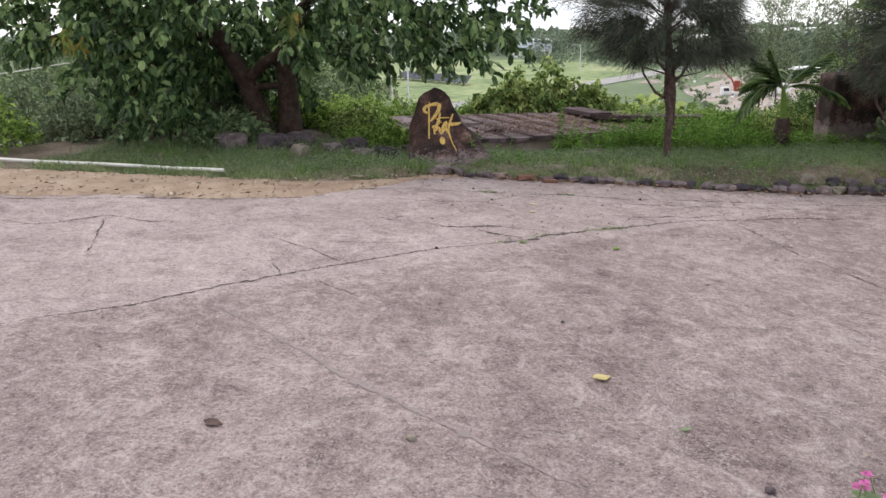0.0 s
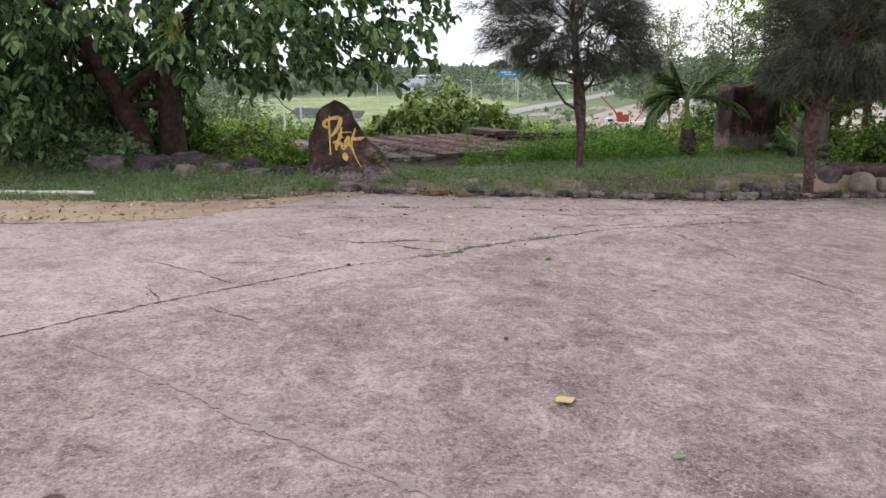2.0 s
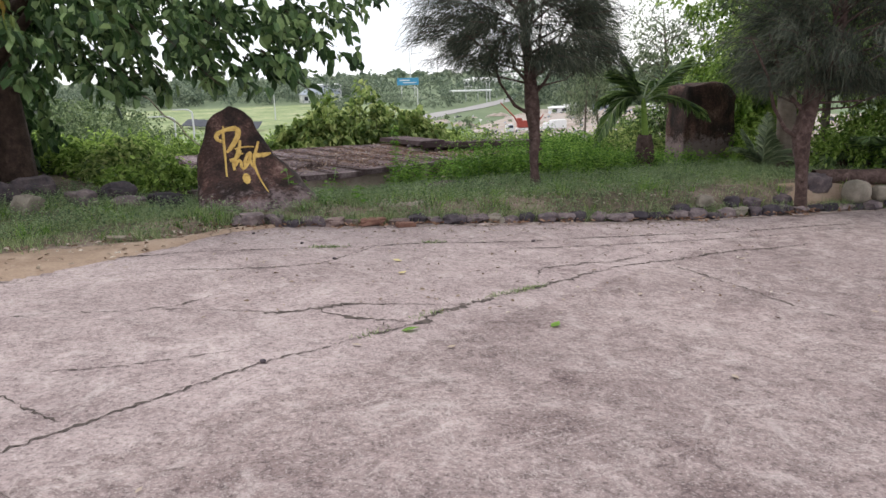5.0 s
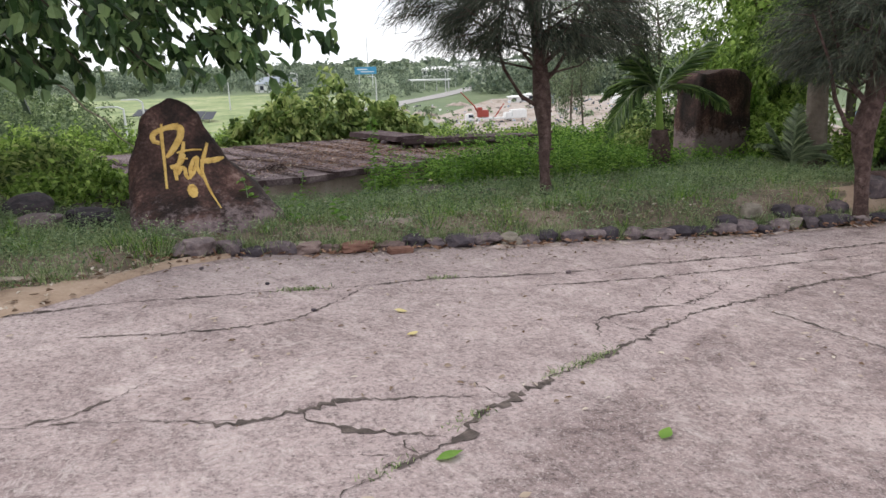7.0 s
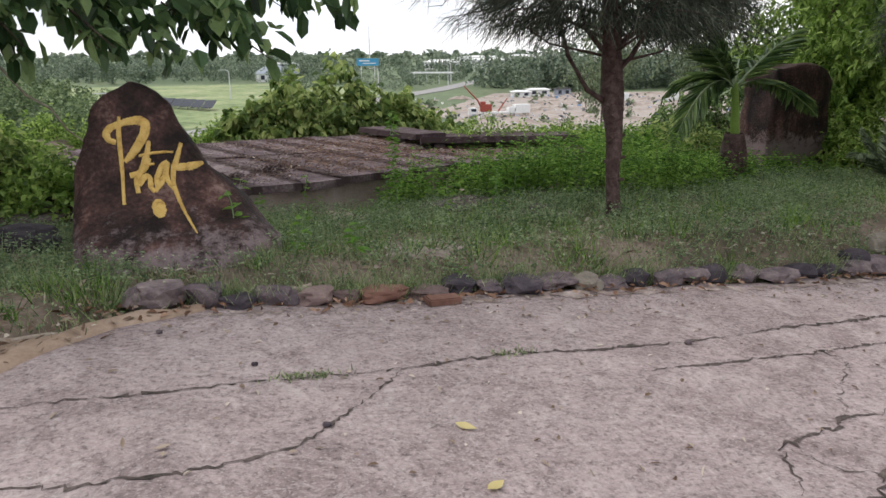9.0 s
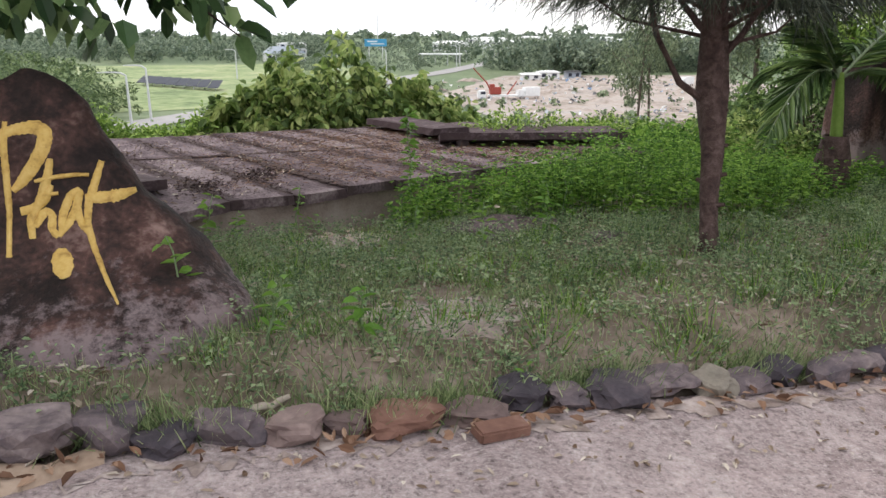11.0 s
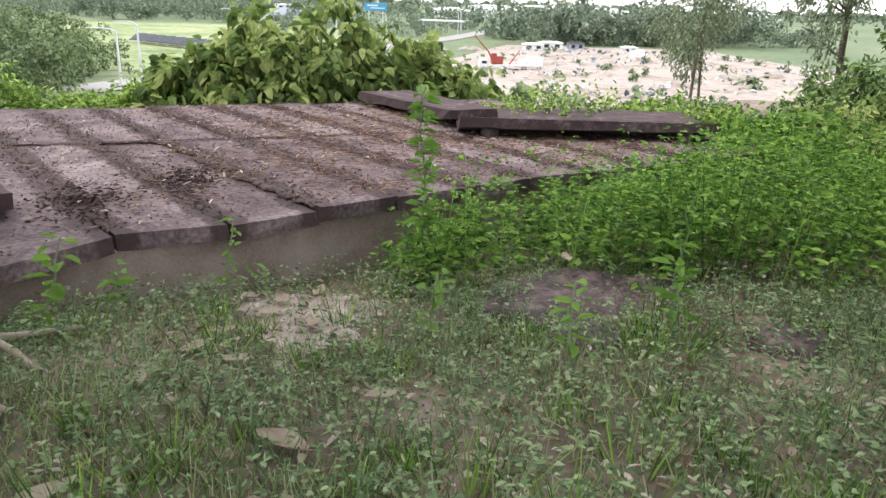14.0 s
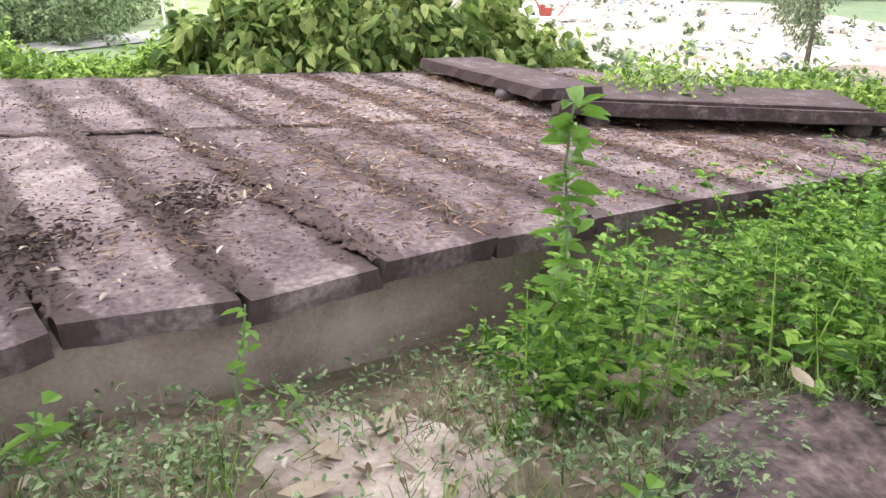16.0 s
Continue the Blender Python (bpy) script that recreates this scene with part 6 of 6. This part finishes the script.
D = np.concatenate([rg.normal(0, 1, (len(P), 2)), rg.uniform(-0.02, 0.25, (len(P), 1))], 1)
v, f = leaves(P, D, rg.uniform(0.008, 0.024, len(P)), rg.uniform(0.005, 0.012, len(P)), rg)
tagged(npmesh("joint_litter", v, f, DECKDIRT), "dark rotted leaf crumbs along the deck's joints", "litter", kind="stuff")
n = 15000
x, y = rg.normal(2.7, 1.2, n), rg.uniform(13.9, 17.6, n)
k = (y > np.interp(x, FX, FY) + 0.1) & (y < 17.4 + 0.14 * (x + 0.85)) & (x < 5.2) & (ruffle(x, y, 2.3, 0.6) > rg.uniform(-0.8, 0.5, n))
x, y = x[k], y[k]
D = np.concatenate([rg.normal(0, 1, (len(x), 2)), rg.uniform(-0.02, 0.18, (len(x), 1))], 1)
v, f = blades(np.stack([x, y, np.full(len(x), TOP + 0.010)], 1), D, rg.uniform(0.03, 0.10, len(x)), 0.0055, rg)
tagged(npmesh("needle_litter", v, f, RUSTLEAF), "reddish brown fallen needles strewn over the deck", "litter", kind="stuff")
for cx, cy, rr in ((0.25, 14.1, 0.26), (0.75, 14.5, 0.22)):
    n = 420
    x, y = cx + rg.normal(0, rr * 0.5, n), cy + rg.normal(0, rr * 0.8, n)
    D = np.concatenate([rg.normal(0, 1, (n, 2)), rg.uniform(-0.02, 0.3, (n, 1))], 1)
    v, f = leaves(np.stack([x, y, np.full(n, TOP + 0.012)], 1), D, rg.uniform(0.015, 0.045, n), rg.uniform(0.008, 0.016, n), rg)
    tagged(npmesh("leaf_crumbs", v, f, DECKDIRT), "scatter of dark dry leaf crumbs on a slab", "litter", kind="stuff")

n = 700
x = rg.uniform(-6, 0.0, n)
y = yard_edge(x) + rg.uniform(-0.1, 1.3, n) * np.interp(x, [-6, -1.5, 0], [1, 0.8, 0.3])
P = np.stack([x, y, np.maximum(ground_z(x, y), yard_z(x, y) - 0.01) + 0.03], 1)
D = np.concatenate([rg.normal(0, 1, (n, 2)), rg.uniform(-0.02, 0.4, (n, 1))], 1)
v, f = leaves(P, D, rg.uniform(0.02, 0.08, n), rg.uniform(0.01, 0.03, n), rg)
tagged(npmesh("strip_litter", v, f, LITTER), "dry leaves scattered over the sandy strip", "litter", kind="stuff")
m = 2600
x = rg.uniform(-6, -0.1, m)
y = np.interp(x, [-11, -5.8, -3, -1.6, -0.8, -0.3, 0.1], [8.3, 8.85, 9.0, 9.15, 9.5, 9.85, 9.9]) + rg.normal(0, 0.12, m)
k = ruffle(x, y, 4.1, 0.7) > -0.2
x, y = x[k], y[k]
P = np.stack([x, y, np.maximum(ground_z(x, y), yard_z(x, y) - 0.01)], 1)
v, f = blades(P, np.stack([rg.normal(0, 0.5, len(x)), rg.normal(0, 0.5, len(x)), np.ones(len(x))], 1), rg.uniform(0.04, 0.13, len(x)), 0.007, rg)
tagged(npmesh("rim_grass", v, f, GRASS), "ragged grass creeping over the sandy strip", "grass", kind="stuff")

# sandy spots in the grass
for k, (cx, cy, rx, ry) in enumerate(((1.5, 10.66, 0.45, 0.30), (1.3, 12.95, 0.32, 0.5), (7.1, 10.42, 0.9, 0.3))):
    rr, aa = np.linspace(0, 1, 9), np.linspace(0, 2 * math.pi, 41)[:-1]
    wob = 1 + 0.22 * np.sin(3 * aa + k) + 0.14 * np.sin(7 * aa + 2 * k) + 0.10 * np.sin(13 * aa + k)
    X = cx + rx * rr[:, None] * (wob * np.cos(aa))[None]
    Y = cy + ry * rr[:, None] * (wob * np.sin(aa))[None]
    Z = ground_z(X, Y) + 0.016 * (1 - rr[:, None] ** 2) - 0.010 * (rr[:, None] > 0.95) + 0.004 * np.sin(X * 31) * np.cos(Y * 27)
    V = np.stack([X, Y, Z], -1).reshape(-1, 3)
    F = [(a * 40 + b, a * 40 + (b + 1) % 40, (a + 1) * 40 + (b + 1) % 40, (a + 1) * 40 + b) for a in range(8) for b in range(40)]
    tagged(npmesh("bare_patch", V, F, SAND if k == 2 else PALE, smooth=True), "bare patch of pale sandy earth in the grass", "soil", kind="structure")


# ---- the valley ----
H = -13.2


def patch(name, corners, mat, z, label, cat, n=24):
    """A flat area of land between corner points, with a wavering rim."""
    P = np.array(corners, float)
    Q = []
    for a, b in zip(P, np.roll(P, -1, 0)):
        for t in np.linspace(0, 1, n, endpoint=False):
            q = a + (b - a) * t
            Q.append(q + ruffle(q[0] / 9, q[1] / 9, 1.0, 0.9))
    bm = bmesh.new()
    bm.faces.new([bm.verts.new((*q, z)) for q in Q])
    bmesh.ops.triangulate(bm, faces=bm.faces[:])
    bm.faces.ensure_lookup_table()
    bm.normal_update()
    if bm.faces[0].normal.z < 0:
        bmesh.ops.reverse_faces(bm, faces=bm.faces[:])
    return tagged(part(name, bm, mat), label, cat, kind="structure")


def road(name, pts, w, mat, z, label):
    P = np.array(pts, float)
    T = unit(np.gradient(P, axis=0))
    N = np.stack([-T[:, 1], T[:, 0]], 1) * w / 2
    n = len(P)
    V = [(*q, z) for q in P + N] + [(*q, z) for q in P - N]
    F = [(i + n, i + n + 1, i + 1, i) for i in range(n - 1)]
    return tagged(npmesh(name, V, F, mat), label, "road", kind="structure")


patch("field", ((-70, 150), (10, 165), (60, 275), (40, 390), (-60, 380), (-130, 300)), FIELD, H + 0.08, "flat light green field in the valley", "field")
patch("sand_lot", ((40, 95), (95, 92), (150, 170), (165, 245), (95, 260), (50, 185)), LOT, H + 0.12, "pale bare earth lot with rubble and parked machines", "ground")
road("valley_road", [(-60, 85), (-34, 112), (-22, 126), (-8, 146), (20, 190), (45, 232), (62, 262), (80, 288), (112, 345), (145, 410), (185, 510), (300, 860), (420, 1300)], 9, ASPHALT, H + 0.2, "pale grey road through the valley")
rg = np.random.default_rng(55)


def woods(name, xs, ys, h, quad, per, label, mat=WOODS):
    """Many far trees, each a clump of leafy faces."""
    n = len(xs)
    hh = h * (0.35 + 1.1 * rg.uniform(0, 1, n) ** 1.5)
    th = rg.uniform(0, 6.28, (n, per))
    ph = rg.uniform(-1, 1, (n, per))
    r = np.sqrt(1 - ph ** 2)
    lobe = rg.integers(0, 7, (n, per))
    off = rg.normal(0, 1, (n, 7, 3)) * (0.30, 0.30, 0.20)
    lr = rg.uniform(0.13, 0.30, (n, 7))
    off, lr = np.take_along_axis(off, lobe[..., None], 1), np.take_along_axis(lr, lobe, 1) * rg.uniform(0.6, 1.05, (n, per))
    up = np.clip(0.5 + off[..., 2] + lr * ph, 0.02, None)
    P = np.stack([xs[:, None] + hh[:, None] * (off[..., 0] + lr * r * np.cos(th)), ys[:, None] + hh[:, None] * (off[..., 1] + lr * r * np.sin(th)), H + hh[:, None] * up], -1).reshape(-1, 3)
    D = rg.normal(0, 1, P.shape) + (0, 0, 0.2)
    L = np.repeat(hh, per) * quad * rg.uniform(0.6, 1.3, n * per)
    v, f = leaves(P, D, L, L * 0.8, rg, 0.3)
    return tagged(npmesh(name, v, f, mat), label, "trees", kind="stuff")


def belt(n, x0, x1, y0, y1, slant=0.0):
    y = rg.uniform(y0, y1, n)
    return rg.uniform(x0, x1, n) * (y / y0) ** slant, y


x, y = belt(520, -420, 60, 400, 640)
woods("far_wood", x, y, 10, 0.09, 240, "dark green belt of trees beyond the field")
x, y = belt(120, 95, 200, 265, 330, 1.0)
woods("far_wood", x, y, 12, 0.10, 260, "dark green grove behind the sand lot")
x, y = belt(260, -150, -35, 110, 260)
woods("slope_wood", x, y, 8, 0.07, 480, "scrub and trees beside the road", SCRUB)
x, y = belt(150, -60, -20, 118, 175)
woods("slope_wood", x, y, 7, 0.07, 480, "dark scrub behind the street lamps", SCRUB)
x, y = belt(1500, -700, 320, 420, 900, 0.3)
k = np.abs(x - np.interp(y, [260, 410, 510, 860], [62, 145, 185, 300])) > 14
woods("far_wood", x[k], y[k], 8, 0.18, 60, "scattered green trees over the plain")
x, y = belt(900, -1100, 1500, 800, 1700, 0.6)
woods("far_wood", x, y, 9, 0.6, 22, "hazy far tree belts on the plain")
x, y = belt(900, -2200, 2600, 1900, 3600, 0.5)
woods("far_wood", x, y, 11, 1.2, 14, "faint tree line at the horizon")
x, y = belt(240, 170, 330, 130, 300, 1.0)
woods("slope_wood", x, y, 9, 0.34, 44, "trees beside the sand lot", SAGE)
x, y = belt(230, 112, 250, 268, 430)
k = np.abs(x - np.interp(y, [260, 410, 510], [62, 145, 185])) > 14
woods("far_wood", x[k], y[k], 9, 0.09, 240, "green groves beyond the sand lot")
x, y = belt(210, 20, 135, 285, 440)
k = (np.abs(x - np.interp(y, [262, 288, 345, 410, 510], [62, 80, 112, 145, 185])) > 11) & (np.abs(y - 418) > 10) & (np.hypot(x - 97, y - 352) > 16)
woods("far_wood", x[k], y[k], 5.5, 0.10, 160, "trees and hedges along the valley road")
x, y = belt(60, 10, 50, 60, 120)
woods("slope_wood", x, y, 3.2, 0.4, 40, "scrub at the foot of the hill", SAGE)
x, y = belt(50, 0, 30, 60, 118)
woods("slope_wood", x, y, 4.0, 0.4, 40, "scrub at the foot of the hill", BUSH)
x, y = belt(70, 45, 150, 110, 235)
woods("lot_scrub", x, y, 1.7, 0.5, 26, "scattered scrub on the sand lot", SAGE)
# rubble heaps in the lot
V, F = [], []
for k in range(150):
    cx, cy, s = rg.uniform(48, 150), rg.uniform(100, 240), rg.uniform(0.8, 3.2)
    a = np.arange(8) * math.pi / 4
    ring = np.stack([cx + s * np.cos(a) * rg.uniform(0.7, 1.3, 8), cy + s * np.sin(a) * rg.uniform(0.7, 1.3, 8), np.full(8, H + 0.1)], 1)
    mid = np.stack([cx + 0.45 * s * np.cos(a), cy + 0.45 * s * np.sin(a), H + s * 0.32 * rg.uniform(0.6, 1.2, 8)], 1)
    o = k * 16
    V += list(ring) + list(mid)
    F += [(o + i, o + (i + 1) % 8, o + 8 + (i + 1) % 8, o + 8 + i) for i in range(8)] + [(o + 8, o + 9, o + 10, o + 11), (o + 8, o + 11, o + 12, o + 15), (o + 12, o + 13, o + 14, o + 15)]
DEBRIS = material("pale_debris", [(0.36, (0.10, 0.11, 0.13)), (0.45, (0.40, 0.37, 0.35)), (0.55, (0.72, 0.72, 0.72)), (0.62, (0.16, 0.27, 0.45)), (0.68, (0.66, 0.65, 0.64))], scale=0.3, bump=0.0, island=0.9)
n = 700
cx, cy = rg.uniform(48, 150, n), rg.uniform(98, 235, n)
k = ruffle(cx, cy, 0.09, 0.8) > -0.05
dv, df = leaves(np.stack([cx, cy, np.full(n, H + 0.3)], 1)[k], np.stack([rg.normal(0, 1, n), rg.normal(0, 1, n), rg.uniform(0, 0.7, n)], 1)[k], rg.uniform(0.5, 1.7, n)[k], rg.uniform(0.5, 1.2, n)[k], rg, 0.4)
tagged(npmesh("lot_debris", dv, df, DEBRIS), "pale sheets and building debris strewn over the lot", "debris", kind="stuff")
tagged(npmesh("rubble_heaps", V, F, LOT), "pale heaps of earth and rubble on the lot", "rubble", kind="stuff")


def street_lamp(x, y, h, arm, az):
    t = empty("street_lamp", x, y, H, "white street lamp with a curved arm beside the road", "street lamp", "street lamps")
    v, f = tube([(0, 0, 0), (0, 0, h * 0.5), (0, 0, h * 0.94)], [0.24, 0.20, 0.16], 8)
    npmesh("pole", v, f, STEEL, t, True)
    c, s = math.cos(az), math.sin(az)
    v, f = tube([(0, 0, h * 0.94), (c * arm * 0.25, s * arm * 0.25, h * 0.99), (c * arm * 0.6, s * arm * 0.6, h), (c * arm, s * arm, h)], [0.15, 0.13, 0.11, 0.10], 7)
    npmesh("arm", v, f, STEEL, t, True)
    bm = bmesh.new()
    box(bm, c * (arm + 0.3), s * (arm + 0.3), h, 0.9, 0.35, 0.16, math.degrees(az), 0.05)
    part("lamp_head", bm, STEEL, t)
    return t


street_lamp(-15.6, 134, 8.6, 3.4, 3.3)
street_lamp(-13.2, 140, 9.4, 2.6, 3.2)
for x, y in ((2, 262), (36, 268), (52, 262), (112, 372), (121, 388), (137, 408), (150, 440), (164, 470), (98, 330), (176, 500)):
    street_lamp(x, y, 9.5, 2.6, 3.4)


def house(x, y, w, d, h, rh, rz, wallmat, roofmat, label, name="house", cols=5, rows=1):
    t = empty(name, x, y, H, label, "building", "valley buildings")
    t.rotation_euler = (0, 0, rz)
    bm = bmesh.new()
    box(bm, 0, 0, h / 2, w, d, h)
    part("wall", bm, wallmat, t)
    bm = bmesh.new()
    e = 0.6
    q = [bm.verts.new(p) for p in ((-w / 2 - e, -d / 2 - e, h), (w / 2 + e, -d / 2 - e, h), (w / 2 + e, d / 2 + e, h), (-w / 2 - e, d / 2 + e, h), (-w * 0.32, 0, h + rh), (w * 0.32, 0, h + rh))]
    for fc in ((0, 1, 5, 4), (2, 3, 4, 5), (1, 2, 5), (3, 0, 4), (3, 2, 1, 0)):
        bm.faces.new([q[i] for i in fc])
    part("roof", bm, roofmat, t)
    for r in range(rows):
        for c in range(cols):
            bm = bmesh.new()
            box(bm, -w / 2 + w * (c + 0.5) / cols, -d / 2 - 0.02, h * (r + 0.55) / rows, w / cols * 0.45, 0.12, h / rows * 0.5)
            part("window", bm, SOLAR, t)
    return t


house(28, 418, 21, 11, 4.4, 3.6, 0.1, WHITE, GREYROOF, "white house with grey hipped roof and tall white block behind")
house(33, 428, 15, 8, 9.4, 0.4, 0.1, WHITE, WHITE, "tall white flat-roofed building behind a grey roof", "white_building", 4, 3)
for k, (x, y, w, h) in enumerate(((330, 900, 90, 9), (430, 960, 140, 10), (560, 1000, 160, 9), (700, 1050, 180, 10), (480, 820, 70, 8), (620, 850, 90, 8), (820, 1150, 200, 10), (270, 760, 46, 7), (180, 620, 30, 7), (400, 700, 60, 7))):
    house(x, y, w, 30, h, 2.0, -0.25, WHITE, WHITE, "long white industrial shed with a low roof on the plain", "industrial_shed", 8)
for k, (x, y, w, h) in enumerate(((95, 236, 6, 1.8), (103, 240, 7, 2.2), (112, 240, 5, 2.2), (124, 226, 4, 1.9))):
    house(x, y, w, 4, h, 0.5, -0.2, WHITE if k != 2 else GREYROOF, WHITE if k != 2 else DARK, "small white site hut at the lot's edge", "site_hut", 2)
st = empty("filling_station", 97, 352, H, "white flat canopy on slim columns beside the road", "building", "valley buildings")
bm = bmesh.new()
box(bm, 0, 0, 5.2, 22, 7, 0.7, -20, 0.15)
part("canopy", bm, WHITE, st)
for k in range(4):
    bm = bmesh.new()
    box(bm, -8.4 + 5.6 * k, 3.06 - 2.04 * k, 2.43, 0.4, 0.4, 4.86, -20)
    part("column", bm, STEEL, st)
bb = empty("billboard", 82, 440, H, "blue roadside billboard on white posts", "billboard")
bm = bmesh.new()
box(bm, 0, 0, 9.5, 13, 0.4, 4.2, 0, 0.05)
part("panel", bm, BLUE, bb)
bm = bmesh.new()
box(bm, -2, -0.23, 10.2, 6, 0.06, 0.7)
part("lettering_bar", bm, WHITE, bb, "unreadable white lettering")
bm = bmesh.new()
box(bm, 1, -0.23, 8.8, 8, 0.06, 0.5)
part("lettering_bar", bm, WHITE, bb, "unreadable white lettering")
for dx in (-4, 4):
    v, f = tube([(dx, 0.1, 0), (dx, 0.1, 8)], [0.3, 0.3], 8)
    npmesh("post", v, f, STEEL, bb)
mast = empty("radio_mast", 286, 1500, H, "thin steel radio mast on the horizon", "mast")
v, f = tube([(0, 0, 0), (0, 0, 40), (0, 0, 66)], [1.0, 0.8, 0.4], 6)
npmesh("mast_tube", v, f, STEEL, mast)
sol_ = empty("solar_array", -14, 226, H, "dark sloping panels on posts in the field", "solar panels")
for k in range(8):
    bm = bmesh.new()
    bmesh.ops.create_cube(bm, size=1, matrix=pose(-10 + 2.86 * k, 13 - 3.86 * k, 1.7, 9, 0, -8) @ Matrix.Diagonal((2.75, 9, 0.12, 1)))
    part("panel", bm, SOLAR, sol_)
    for q in (-3, 3):
        v, f = tube([(-10 + 2.86 * k, 13 - 3.86 * k + q, 0), (-10 + 2.86 * k, 13 - 3.86 * k + q, 1.65 + q * 0.15)], [0.1, 0.1], 6)
        npmesh("post", v, f, STEEL, sol_)
ex = empty("crane_truck", 57, 168, H, "red crane on a white low-loader parked on the lot", "truck")
ex.scale = (0.75, 0.75, 0.75)
bm = bmesh.new()
box(bm, 5.5, -1, 1.2, 12, 2.6, 0.5, -8, 0.08)
part("flatbed", bm, WHITE, ex)
bm = bmesh.new()
box(bm, -2.6, 0.0, 1.6, 2.4, 2.5, 2.4, -8, 0.25)
part("cab", bm, WHITE, ex, "white driver's cab")
bm = bmesh.new()
box(bm, -2.6, -1.3, 2.1, 1.5, 0.08, 0.8, -8)
part("window", bm, SOLAR, ex)
bm = bmesh.new()
box(bm, 1.6, -0.4, 2.7, 3.4, 2.4, 2.2, -8, 0.15)
box(bm, 0.6, -0.4, 4.2, 1.4, 2.0, 0.9, -8, 0.12)
part("crane_house", bm, REDPAINT, ex, "red machine housing")
v, f = tube([(0.2, -0.4, 2.6), (-1.0, -0.2, 5.0), (-5.4, 0.2, 9.5)], [0.26, 0.24, 0.15], 8)
npmesh("boom", v, f, REDPAINT, ex, label="raised red boom")
v, f = tube([(5.0, -1, 1.0), (8.4, -1.2, 5.6)], [0.22, 0.16], 7)
npmesh("ramp_arm", v, f, REDPAINT, ex)
for k, wx_ in enumerate((-2.8, 3.2, 4.6, 9.0, 10.3)):
    v, f = tube([(wx_, -2.4 - 0.13 * wx_, 0.5), (wx_, -2.0 - 0.13 * wx_, 0.5)], [0.5, 0.5], 12)
    npmesh("wheel", v, f, DARK, ex, True)
for k, (x, y, rz) in enumerate(((66, 167, 0.1), (112, 200, 0.5), (126, 195, 0.2))):
    tk = empty("parked_truck", x, y, H, "white truck parked on the pale lot", "truck", "parked trucks")
    tk.rotation_euler = (0, 0, rz)
    bm = bmesh.new()
    box(bm, 0.8, 0, 1.7, 3.8, 2, 2.0, 0, 0.1)
    part("cargo_box", bm, WHITE, tk)
    bm = bmesh.new()
    box(bm, -2.0, 0, 1.3, 1.6, 1.9, 1.7, 0, 0.2)
    part("cab", bm, WHITE, tk)
    for wx_ in (-1.9, 1.8):
        v, f = tube([(wx_, -1.05, 0.42), (wx_, -0.75, 0.42)], [0.42, 0.42], 10)
        npmesh("wheel", v, f, DARK, tk, True)
